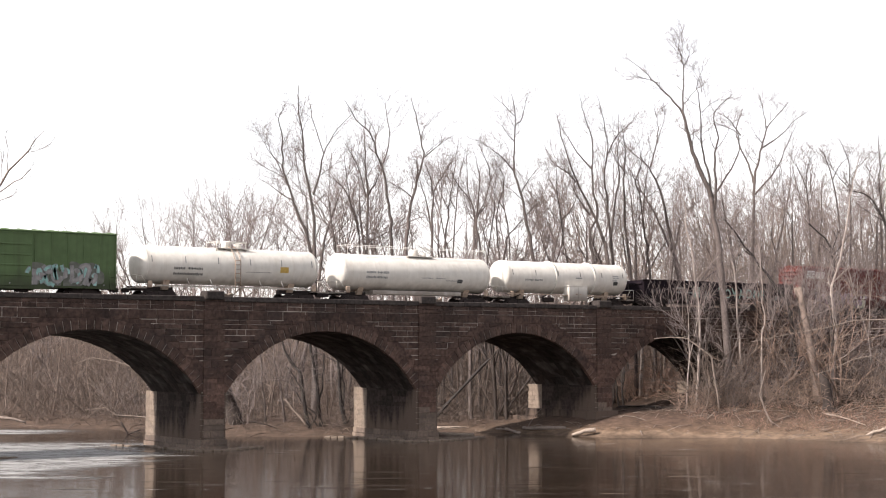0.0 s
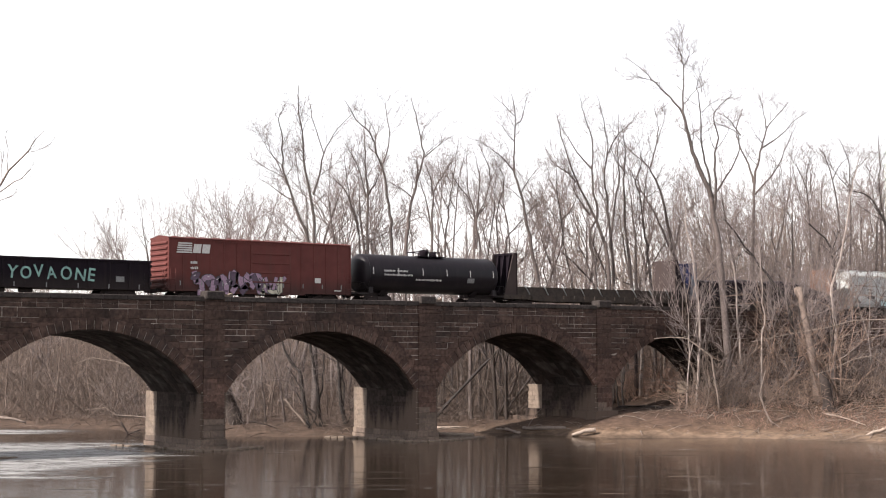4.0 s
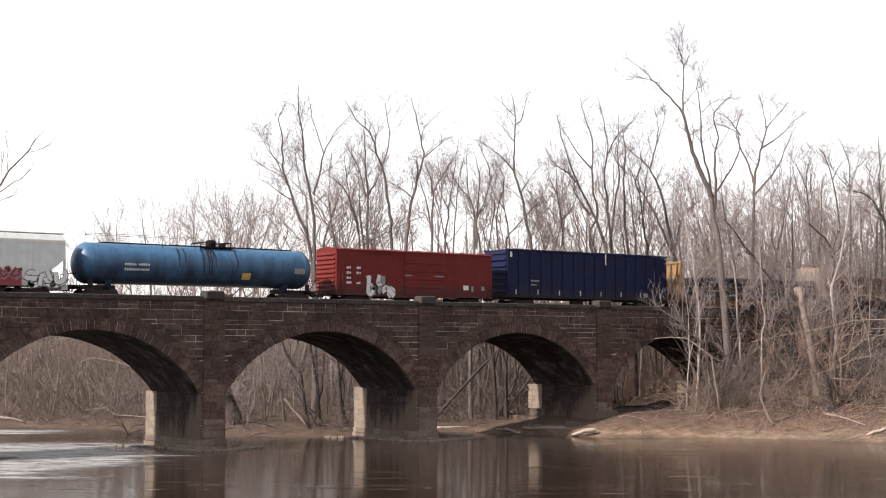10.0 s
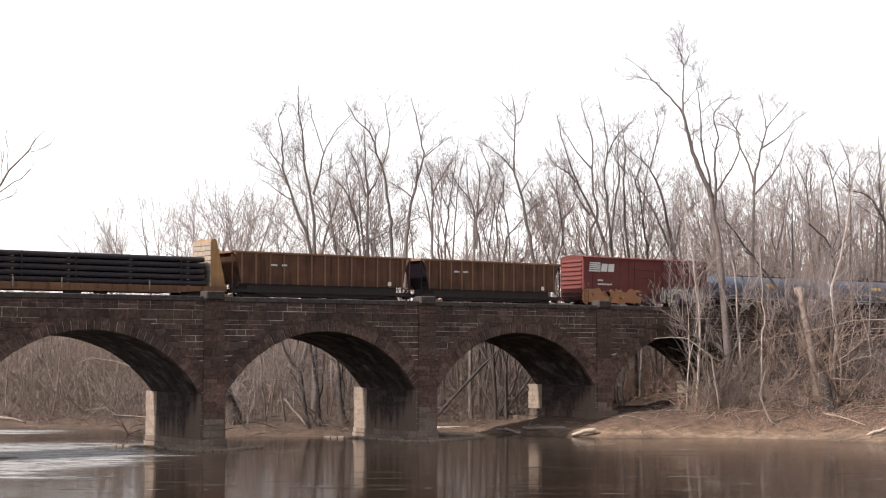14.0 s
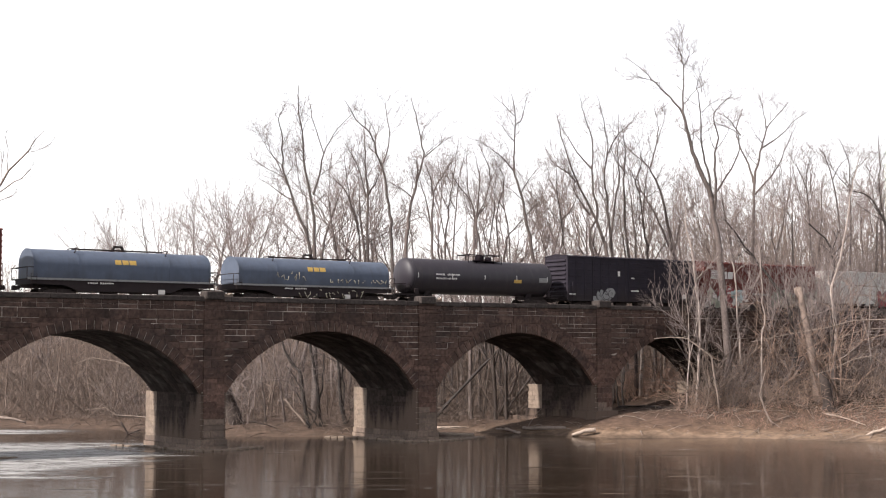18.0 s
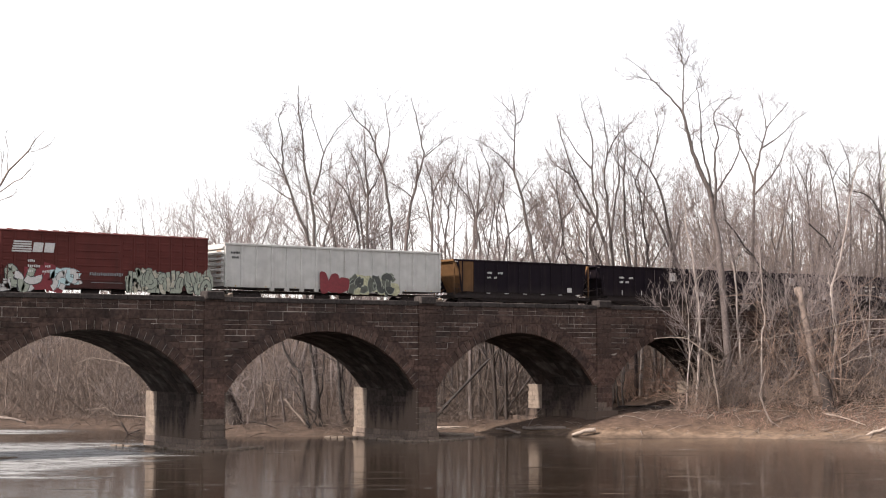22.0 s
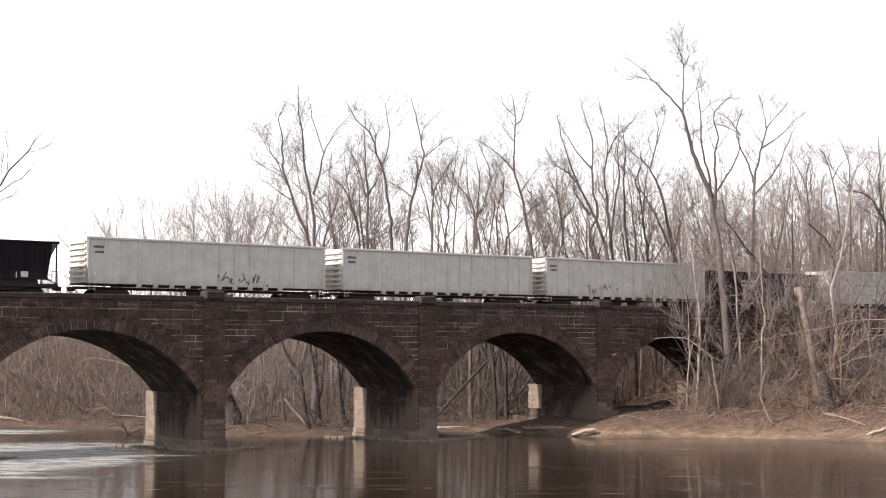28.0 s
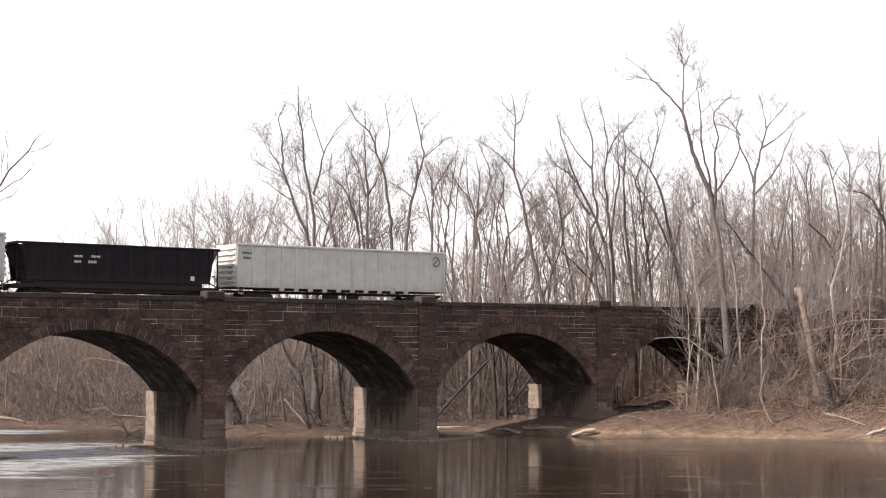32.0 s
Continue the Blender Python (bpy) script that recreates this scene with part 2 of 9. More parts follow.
PALE_BARK = material("pale_bark", (0.29, 0.24, 0.215), 0.8, vary=0.25, grain=3, stain=1.6, stain_col=(0.22, 0.16, 0.13), stain_amt=0.6, bump=0.01)
BRUSH = material("dry_brush", (0.24, 0.163, 0.126), 0.9, vary=0.2, grain=3, stain=0.3, stain_col=(0.12, 0.085, 0.07), stain_amt=0.8, bump=0, piece=0.4)
RED_BRUSH = material("red_brown_brush", (0.22, 0.135, 0.1), 0.9, vary=0.2, grain=3, bump=0, piece=0.45)
TANGLE = material("pale_dry_twigs", (0.205, 0.147, 0.117), 0.9, vary=0.25, grain=4, bump=0, piece=0.45)
DRIFT = material("driftwood", (0.3, 0.235, 0.19), 0.85, vary=0.3, grain=9, bump=0.01)


def ground_material():
    m = bpy.data.materials.new("river_bank_ground")
    m.use_nodes = True
    n, l = m.node_tree.nodes, m.node_tree.links
    b = n["Principled BSDF"]
    co = n.new("ShaderNodeTexCoord")
    sep = n.new("ShaderNodeSeparateXYZ")
    l.new(co.outputs["Object"], sep.inputs[0])
    big = n.new("ShaderNodeTexNoise")
    big.inputs["Scale"].default_value, big.inputs["Detail"].default_value = 0.25, 8
    l.new(co.outputs["Object"], big.inputs["Vector"])
    fine = n.new("ShaderNodeTexNoise")
    fine.inputs["Scale"].default_value, fine.inputs["Detail"].default_value = 1.3, 10
    fine.inputs["Roughness"].default_value = 0.65
    l.new(co.outputs["Object"], fine.inputs["Vector"])
    h = n.new("ShaderNodeMath")
    h.operation = "MULTIPLY_ADD"
    l.new(big.outputs["Fac"], h.inputs[0])
    h.inputs[1].default_value = 1.6
    l.new(sep.outputs["Z"], h.inputs[2])
    ramp = n.new("ShaderNodeValToRGB")
    e = ramp.color_ramp.elements
    e[0].position, e[0].color = 0.0, (0.05, 0.037, 0.028, 1)
    e[1].position, e[1].color = 1.0, (0.05, 0.032, 0.022, 1)
    for p, c in ((0.2, (0.06, 0.042, 0.031, 1)), (0.3, (0.11, 0.075, 0.053, 1)), (0.38, (0.16, 0.11, 0.077, 1)), (0.44, (0.118, 0.077, 0.053, 1)), (0.54, (0.09, 0.058, 0.041, 1)), (0.7, (0.075, 0.048, 0.036, 1))):
        x = e.new(p)
        x.color = c
    mr = n.new("ShaderNodeMapRange")
    mr.inputs["From Min"].default_value, mr.inputs["From Max"].default_value = -0.2, 3.2
    l.new(h.outputs[0], mr.inputs["Value"])
    l.new(mr.outputs[0], ramp.inputs["Fac"])
    mul = n.new("ShaderNodeMix")
    mul.data_type, mul.blend_type = "RGBA", "MULTIPLY"
    mul.inputs["Factor"].default_value = 1
    # bare sand on the downstream bank only, leaf litter elsewhere
    lit = n.new("ShaderNodeMix")
    lit.data_type = "RGBA"
    lit.inputs["B"].default_value = (0.062, 0.041, 0.031, 1)
    lm = n.new("ShaderNodeMapRange")
    lm.inputs["From Min"].default_value, lm.inputs["From Max"].default_value = 97, 106
    lm.inputs["To Max"].default_value = 0.85
    l.new(sep.outputs["Y"], lm.inputs["Value"])
    lx = n.new("ShaderNodeMapRange")
    lx.inputs["From Min"].default_value, lx.inputs["From Max"].default_value = 85, 91
    lx.inputs["To Min"].default_value, lx.inputs["To Max"].default_value = 1.0, 0.15
    l.new(sep.outputs["X"], lx.inputs["Value"])
    both = n.new("ShaderNodeMath")
    both.operation = "MULTIPLY"
    l.new(lm.outputs[0], both.inputs[0])
    l.new(lx.outputs[0], both.inputs[1])
    l.new(both.outputs[0], lit.inputs["Factor"])
    l.new(ramp.outputs["Color"], lit.inputs["A"])
    l.new(lit.outputs["Result"], mul.inputs["A"])
    fr = n.new("ShaderNodeMapRange")
    fr.inputs["From Min"].default_value, fr.inputs["From Max"].default_value = 0.3, 0.7
    fr.inputs["To Min"].default_value, fr.inputs["To Max"].default_value = 0.5, 1.45
    l.new(fine.outputs["Fac"], fr.inputs["Value"])
    cc = n.new("ShaderNodeCombineColor")
    for k in range(3):
        l.new(fr.outputs[0], cc.inputs[k])
    l.new(cc.outputs[0], mul.inputs["B"])
    l.new(mul.outputs["Result"], b.inputs["Base Color"])
    b.inputs["Roughness"].default_value = 0.95
    b.inputs["Specular IOR Level"].default_value = 0.2
    bp = n.new("ShaderNodeBump")
    bp.inputs["Strength"].default_value, bp.inputs["Distance"].default_value = 0.8, 0.16
    l.new(fine.outputs["Fac"], bp.inputs["Height"])
    l.new(bp.outputs[0], b.inputs["Normal"])
    return m


def water_material():
    m = bpy.data.materials.new("river_water")
    m.use_nodes = True
    n, l = m.node_tree.nodes, m.node_tree.links
    b = n["Principled BSDF"]
    b.inputs["Base Color"].default_value = (0.024, 0.0165, 0.0118, 1)
    b.inputs["IOR"].default_value = 1.33
    b.inputs["Specular IOR Level"].default_value = 0.22
    co = n.new("ShaderNodeTexCoord")
    # measured across the stream's run and along it
    dots = []
    for ax in ((0.8069, -0.5907, 0), (0.5907, 0.8069, 0)):
        dt = n.new("ShaderNodeVectorMath")
        dt.operation = "DOT_PRODUCT"
        l.new(co.outputs["Object"], dt.inputs[0])
        dt.inputs[1].default_value = ax
        dots.append(dt.outputs["Value"])
    flat = n.new("ShaderNodeCombineXYZ")
    l.new(dots[0], flat.inputs[0])
    l.new(dots[1], flat.inputs[1])

    def scaled(sx, sy):
        mp = n.new("ShaderNodeVectorMath")
        mp.operation = "MULTIPLY"
        l.new(flat.outputs[0], mp.inputs[0])
        mp.inputs[1].default_value = (sx, sy, 1)
        return mp.outputs[0]

    def noise_of(vec, detail, rough=0.5):
        tex = n.new("ShaderNodeTexNoise")
        tex.inputs["Scale"].default_value, tex.inputs["Detail"].default_value = 1.0, detail
        tex.inputs["Roughness"].default_value = rough
        l.new(vec, tex.inputs["Vector"])
        return tex.outputs["Fac"]

    def calc(op, a, c, d=None):
        q = n.new("ShaderNodeMath")
        q.operation = op
        for k, val in enumerate((a, c, d)):
            if val is None:
                continue
            if isinstance(val, (int, float)):
                q.inputs[k].default_value = val
            else:
                l.new(val, q.inputs[k])
        return q.outputs[0]

    def ramped(value, a, c, lo, hi):
        q = n.new("ShaderNodeMapRange")
        q.interpolation_type = "SMOOTHSTEP"
        q.inputs["From Min"].default_value, q.inputs["From Max"].default_value = a, c
        q.inputs["To Min"].default_value, q.inputs["To Max"].default_value = lo, hi
        l.new(value, q.inputs["Value"])
        return q.outputs[0]

    def shoal(a, depth, ra, rd):
        """How far a place lies inside a shallow where the stream runs rough: 0 at its middle, 1 on its rim."""
        q = n.new("ShaderNodeVectorMath")
        q.operation = "DISTANCE"
        l.new(scaled(1 / ra, 1 / rd), q.inputs[0])
        q.inputs[1].default_value = (a / ra, depth / rd, 0)
        return q.outputs["Value"]

    # broken white water on the shallows, drawn out in streaks
    near = calc("MINIMUM", shoal(-30, 98, 11.5, 18), shoal(-45, 131, 14, 5))
    frayed = calc("MULTIPLY_ADD", noise_of(scaled(0.07, 0.3), 5, 0.6), 1.5, calc("SUBTRACT", near, 0.75))
    riffle = ramped(frayed, 0.72, 1.1, 1.0, 0.0)
    flecks = ramped(noise_of(scaled(0.1, 0.9), 4, 0.6), 0.63, 0.72, 0.0, 0.35)
    breeze = ramped(noise_of(scaled(0.02, 0.12), 4), 0.5, 0.7, 0.0, 0.03)
    rough_water = calc("MAXIMUM", riffle, calc("ADD", flecks, breeze))
    swell = noise_of(scaled(0.22, 1.6), 5, 0.6)
    height = calc("MULTIPLY", swell, calc("MULTIPLY_ADD", rough_water, 0.4, 0.0105))
    streaks = ramped(noise_of(scaled(0.4, 1.5), 7, 0.75), 0.34, 0.68, 0.05, 0.85)
    dashes = ramped(noise_of(scaled(0.22, 2.6), 5, 0.6), 0.61, 0.7, 0.0, 0.5)
    torn = ramped(noise_of(scaled(1.3, 4.5), 4, 0.7), 0.35, 0.62, 0.35, 1.0)
    foam = calc("MAXIMUM", calc("MULTIPLY", calc("MULTIPLY", riffle, torn), streaks), calc("MULTIPLY", dashes, ramped(noise_of(scaled(0.03, 0.2), 2), 0.5, 0.6, 0.0, 1.0)))
    white = n.new("ShaderNodeMix")
    white.data_type = "RGBA"
    white.inputs["A"].default_value, white.inputs["B"].default_value = (0.024, 0.0165, 0.0118, 1), (0.6, 0.59, 0.58, 1)
    l.new(foam, white.inputs["Factor"])
    l.new(white.outputs["Result"], b.inputs["Base Color"])
    bp = n.new("ShaderNodeBump")
    bp.inputs["Strength"].default_value, bp.inputs["Distance"].default_value = 1.0, 1.0
    l.new(height, bp.inputs["Height"])
    l.new(bp.outputs[0], b.inputs["Normal"])
    l.new(calc("MULTIPLY_ADD", foam, 0.5, calc("MULTIPLY_ADD", rough_water, 0.15, 0.05)), b.inputs["Roughness"])
    return m


HAZE_BRUSH = material("grey_brush", (0.116, 0.085, 0.069), 0.9, vary=0.2, grain=3, stain=0.2, stain_col=(0.08, 0.06, 0.052), stain_amt=0.8, bump=0, piece=0.5)
WOODS = material("far_twigs", (0.17, 0.127, 0.106), 0.9, vary=0.2, grain=4, stain=0.2, stain_col=(0.08, 0.055, 0.045), stain_amt=0.7, bump=0, piece=0.4)
GROUND, WATER = ground_material(), water_material()

# ---- ground and river ----
FAR_SHORE = [(130, -3000), (118, -400), (104, 0), (98, 45), (94.4, 73), (92.8, 80.5), (90, 84.3), (86.8, 87.8), (83.0, 90.6), (81.5, 95.0), (80.4, 99), (77, 105.5), (70, 104.8), (66, 103), (64.5, 105), (58.8, 110),
             (57, 118), (56, 126), (49, 134.5), (25, 142), (-30, 148), (-400, 176), (-3000, 300)]
NEAR_SHORE = [(10, -3000), (8, -400), (7, 0), (10, 40), (8, 95), (0, 112), (-40, 118), (-400, 140), (-3000, 230)]


def shore_distance(x, y, line):
    """Distance to a shore line, positive on its right-hand side as seen going along it from -y."""
    best, sign = 1e9, 1.0
    for (ax, ay), (bx, by) in zip(line, line[1:]):
        ux, uy = bx - ax, by - ay
        t = max(0.0, min(1.0, ((x - ax) * ux + (y - ay) * uy) / (ux * ux + uy * uy)))
        dx, dy = x - ax - t * ux, y - ay - t * uy
        d = dx * dx + dy * dy
        if d < best - 1e-9:
            best, sign = d, (1.0 if ux * (y - ay) - uy * (x - ax) < 0 else -1.0)
    return sign * math.sqrt(best)


# the hill far behind the shore is added to block low sky
PROFILE_D = (-12, -5, 0, 2, 5, 9, 14, 25, 50, 75, 110, 300, 700, 3000)
PROFILE_Z = (-1.6, -0.8, 0.0, 0.3, 0.62, 0.95, 1.25, 1.9, 4.2, 8.0, 12.5, 15, 20, 24)


def ground_z(x, y):
    d = shore_distance(x, y, FAR_SHORE)
    e = -shore_distance(x, y, NEAR_SHORE)
    z = float(np.interp(d, PROFILE_D, PROFILE_Z))
    if e > -12 and d < 0:
        z = max(z, float(np.interp(e, (-12, -4, 0, 4, 9, 40), (-1.6, -0.9, 0, 2.2, 5.0, 5.4))))
    if abs(z) > 0.02 or d > 0:
        k = min(1.0, abs(min(abs(d), abs(e))) / 4)
        z += k * (0.22 * noise.noise((x * 0.12, y * 0.12, 0.3)) + 0.1 * noise.noise((x * 0.45, y * 0.45, 2.0)))
    # a steeper sand bank before and beside the pier on the shore
    if d > 0 and 80 < x < 112 and 84 < y < 104:
        k = min(1, (x - 80) / 2, (112 - x) / 8, (y - 84) / 4, (104 - y) / 4)
        z += k * (float(np.interp(d, (0, 0.7, 2.2, 3.8, 6.2, 10), (0, 0.45, 0.85, 1.15, 1.7, 1.95))) - z)
    # the bank lifts towards the railway bank downstream of the bridge
    if d > 0:
        z += 1.9 * max(0, min(1, (x - 95) / 17)) * min(1, d / 12)
    for sx, x0 in ((1, 143.0), (-1, 11.0)):
        along = (x - x0) * sx
        dist = abs(y - TRACK_Y) if along > 0 else math.hypot(along, y - TRACK_Y)
        bank = 9.7 - max(0.0, dist - 3.3) / 1.55
        if bank > z:
            z = bank + (0.25 * noise.noise((x * 0.3, y * 0.3, 5)) if dist > 4 else 0)
    # earth heaped against the wing wall
    if x > 104:
        z = max(z, min(1, (x - 104) / 8) * (7.4 - abs(y - TRACK_Y) * 0.42) + 0.3 * noise.noise((x * 0.3, y * 0.3, 5)))
    return z


def spaced(stops):
    out = []
    for a, b, step in stops:
        n = max(1, round((b - a) / step))
        out += [a + (b - a) * i / n for i in range(n)]
    return out + [stops[-1][1]]


gx = spaced([(-3000, -800, 550), (-800, -100, 100), (-100, 30, 10), (30, 160, 1.5), (160, 330, 7), (330, 800, 60), (800, 3500, 500)])
gy = spaced([(-2500, -300, 500), (-300, 50, 24), (50, 150, 1.5), (150, 330, 7), (330, 900, 60), (900, 4000, 500)])
gv = [(x, y, ground_z(x, y)) for y in gy for x in gx]
gf = [(j * len(gx) + i, j * len(gx) + i + 1, (j + 1) * len(gx) + i + 1, (j + 1) * len(gx) + i) for j in range(len(gy) - 1) for i in range(len(gx) - 1)]
ground = part("ground", Shape().add(gv, gf, True), GROUND)
tagged(ground, "sandy river bank rising to leaf-covered woodland floor", "ground", kind="structure")

river = Shape().add([(-3000, -3000, 0), (200, -3000, 0), (200, 700, 0), (-3000, 700, 0)], [(0, 1, 2, 3)])
river = part("water", river, WATER)
tagged(river, "dark slow river with pale ripples reflecting the bridge", "river", kind="structure")

# ---- the railway on the bridge and its banks ----
bed = Shape().prism([(TRACK_Y - 2.3, 9.74), (TRACK_Y + 2.3, 9.74), (TRACK_Y + 1.6, 10.04), (TRACK_Y - 1.6, 10.04)], -620, 800, "x")
bed = part("ballast", bed, BALLAST)
tagged(bed, "grey crushed stone ballast under the rails", "ballast", kind="structure")
track = thing("railway_track", "single railway track of worn steel rails on ballast", "railway track", kind="structure")
for side in (-0.72, 0.72):
    y = TRACK_Y + side
    b = RAIL - 0.185
    rail = [(y - 0.07, b), (y + 0.07, b), (y + 0.015, b + 0.04), (y + 0.015, b + 0.13), (y + 0.036, b + 0.14), (y + 0.036, RAIL), (y - 0.036, RAIL), (y - 0.036, b + 0.14), (y - 0.015, b + 0.13), (y - 0.015, b + 0.04)]
    part("rail", Shape().prism(rail, -620, 800, "x"), STEEL, track)

# ---- stone arch bridge ----
SPANS = [(a + HALF_PIER, b - HALF_PIER) for a, b in zip(PIERS, PIERS[1:])]
HALF_SPAN = (SPANS[3][1] - SPANS[3][0]) / 2
RISE = CROWN - SPRING
ARC_R = (HALF_SPAN ** 2 + RISE ** 2) / (2 * RISE)
ARC_Z = CROWN - ARC_R
RING = 0.78
DECK = 9.78


def arch_z(x, extra=0.0):
    """Height of the arch's underside (plus the ring's depth) over x, or -1 where the bridge is solid."""
    for a, b in SPANS:
        c = (a + b) / 2
        r = ARC_R + extra
        if abs(x - c) < (b - a) / 2 + extra * 0.8:
            q = r * r - (x - c) ** 2
            return max(ARC_Z + math.sqrt(q) if q > 0 else SPRING, SPRING)
    return -1.0


def lowered(z, y):
    """The vaults sink a little towards the upstream face."""
    return SPRING + (z - SPRING) * (1 - 0.08 * (y - FRONT) / (BACK - FRONT)) if z > SPRING else z


bridge = thing("stone_bridge", "dark brownstone railway bridge with segmental arches on narrow piers", "bridge")
core = Shape()
xs = [11.0]
for a, b in SPANS:
    xs += [a] + [a + (b - a) * (0.5 - 0.5 * math.cos(math.pi * i / 36)) for i in range(1, 36)] + [b]
xs += [143.0]
F0, B0 = FRONT + 0.036, BACK - 0.05
for i, (x0, x1) in enumerate(zip(xs, xs[1:])):
    inside = any(a - 1e-6 <= x0 and x1 <= b + 1e-6 for a, b in SPANS)
    z0, z1 = (arch_z(x0 + 1e-4), arch_z(x1 - 1e-4)) if inside else (-1.5, -1.5)
    core.add([(x0, F0, z0), (x1, F0, z1), (x1, F0, DECK), (x0, F0, DECK)], [(0, 1, 2, 3)])
    if inside:
        z0, z1 = lowered(z0, B0), lowered(z1, B0)
    core.add([(x0, B0, z0), (x1, B0, z1), (x1, B0, DECK), (x0, B0, DECK)], [(3, 2, 1, 0)])
    core.add([(x0, F0, DECK), (x1, F0, DECK), (x1, B0, DECK), (x0, B0, DECK)], [(0, 1, 2, 3)])
part("wall_core", core, CORE, bridge)

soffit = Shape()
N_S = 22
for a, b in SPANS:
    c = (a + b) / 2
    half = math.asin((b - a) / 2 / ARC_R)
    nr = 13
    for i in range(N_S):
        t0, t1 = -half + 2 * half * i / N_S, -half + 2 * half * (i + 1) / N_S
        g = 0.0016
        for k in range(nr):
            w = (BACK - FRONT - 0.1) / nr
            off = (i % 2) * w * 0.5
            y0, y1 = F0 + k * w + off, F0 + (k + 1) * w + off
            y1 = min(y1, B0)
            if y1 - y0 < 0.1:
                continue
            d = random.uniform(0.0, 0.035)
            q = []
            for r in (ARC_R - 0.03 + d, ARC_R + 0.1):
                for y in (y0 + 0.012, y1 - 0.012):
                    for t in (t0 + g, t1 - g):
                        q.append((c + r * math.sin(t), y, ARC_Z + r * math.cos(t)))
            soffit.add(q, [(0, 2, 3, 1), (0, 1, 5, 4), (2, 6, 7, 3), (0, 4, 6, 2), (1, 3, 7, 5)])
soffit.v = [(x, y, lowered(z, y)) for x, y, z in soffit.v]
soffit = tagged(part("arch_soffit", soffit, DARK_STONE, bridge, "near-black stone underside of the arches"), kind="stuff")


def stone_face(shape, quad, y, depth=0.16, c=0.025):
    """One dressed stone: a quad in x and z (counter-clockwise from the front), chamfered towards its face at y."""
    cx = sum(p[0] for p in quad) / 4
    cz = sum(p[1] for p in quad) / 4
    front = [(x + math.copysign(min(c, abs(cx - x) * 0.5), cx - x), y, z + math.copysign(min(c, abs(cz - z) * 0.5), cz - z)) for x, z in quad]
    ring = [(x, y + c * 1.2, z) for x, z in quad]
    back = [(x, y + depth, z) for x, z in quad]
    f = [(0, 1, 2, 3)]
    for i in range(4):
        j = (i + 1) % 4
        f += [(4 + i, 4 + j, j, i), (8 + i, 8 + j, 4 + j, 4 + i)]
    return shape.add(front + ring + back, f)


# dressed stones of the spandrel walls, course by course
rng = random.Random(11)
stones_near, stones_rest = [], Shape()
z = 0.05
courses = []
while z < 9.45:
    h = rng.uniform(0.32, 0.5)
    courses.append((z, min(z + h, 9.74)))
    z += h
courses[-1] = (courses[-1][0], 9.74)
for z0, z1 in courses:
    for k in range(len(PIERS) - 1 + 1):
        # between two pilasters, or over the last wing
        xa = PIERS[k] + 0.74
        xb = PIERS[k + 1] - 0.74 if k + 1 < len(PIERS) else 143.0
        x = xa
        while x < xb - 0.05:
            w = rng.choice((rng.uniform(0.6, 1.1), rng.uniform(1.0, 2.1), rng.uniform(1.2, 2.4)))
            x1 = x + w if xb - (x + w) > 0.4 else xb
            a, b = x + 0.016, x1 - 0.016
            e0, e1 = arch_z(a, RING * 0.8), arch_z(b, RING * 0.8)
            zl, zr = max(z0 + 0.015, e0 + 0.01), max(z0 + 0.015, e1 + 0.01)
            t = z1 - 0.015 - rng.choice((0, 0, 0, 0.02))
            y = FRONT + rng.uniform(-0.04, 0.03)
            x = x1
            if zl >= t - 0.03 and zr >= t - 0.03:
                continue
            if zl > t - 0.03 or zr > t - 0.03:
                # cut the stone where the ring's back crosses its top
                lo, hi = (a, b)
                up_left = zl > zr
                for _ in range(14):
                    mid = (lo + hi) / 2
                    if (arch_z(mid, RING * 0.8) > t - 0.03) == up_left:
                        lo = mid
                    else:
                        hi = mid
                if up_left:
                    a, zl = hi, t - 0.03
                else:
                    b, zr = lo, t - 0.03
                if b - a < 0.08:
                    continue
            s = Shape()
            stone_face(s, [(a, zl), (b, zr), (b, t), (a, t)], y, 0.12)
            if 34 < a < 55 and z0 > 1.0:
                stones_near.append(s)
            else:
                stones_rest.add(s.v, s.f)
# mortar behind the arch rings and a stone bed round them
for r0, r1, mat, name in ((0.02, RING * 0.9, RING_LIME, "ring_mortar"), (RING * 0.9, RING * 1.7, STONE, "ring_bed")):
    for a, b in SPANS:
        bed_ = Shape()
        c, half = (a + b) / 2, math.asin((b - a) / 2 / ARC_R)
        for i in range(36):
            t0, t1 = -half + 2 * half * i / 36, -half + 2 * half * (i + 1) / 36
            bed_.add([(c + (ARC_R + r) * math.sin(t), FRONT + 0.026, ARC_Z + (ARC_R + r) * math.cos(t)) for r, t in ((r0, t0), (r0, t1), (r1, t1), (r1, t0))], [(0, 1, 2, 3)])
        part(name, bed_, mat, bridge)
# arch rings
for k, (a, b) in enumerate(SPANS):
    c = (a + b) / 2
    half = math.asin((b - a) / 2 / ARC_R)
    n = 37
    for i in range(n):
        t0, t1 = -half + 2 * half * i / n, -half + 2 * half * (i + 1) / n
        g = 0.0022
        r0, r1 = ARC_R - 0.02, ARC_R + RING * rng.uniform(0.94, 1.06)
        q = [(c + r0 * math.sin(t0 + g), ARC_Z + r0 * math.cos(t0 + g)), (c + r0 * math.sin(t1 - g), ARC_Z + r0 * math.cos(t1 - g)),
             (c + r1 * math.sin(t1 - g), ARC_Z + r1 * math.cos(t1 - g)), (c + r1 * math.sin(t0 + g), ARC_Z + r1 * math.cos(t0 + g))]
        s = Shape()
        stone_face(s, q, FRONT - 0.035 + rng.uniform(-0.02, 0.02), 0.3)
        if k in (1, 2, 3):
            part("arch_stone", s, STONE, bridge)
        else:
            stones_rest.add(s.v, s.f)
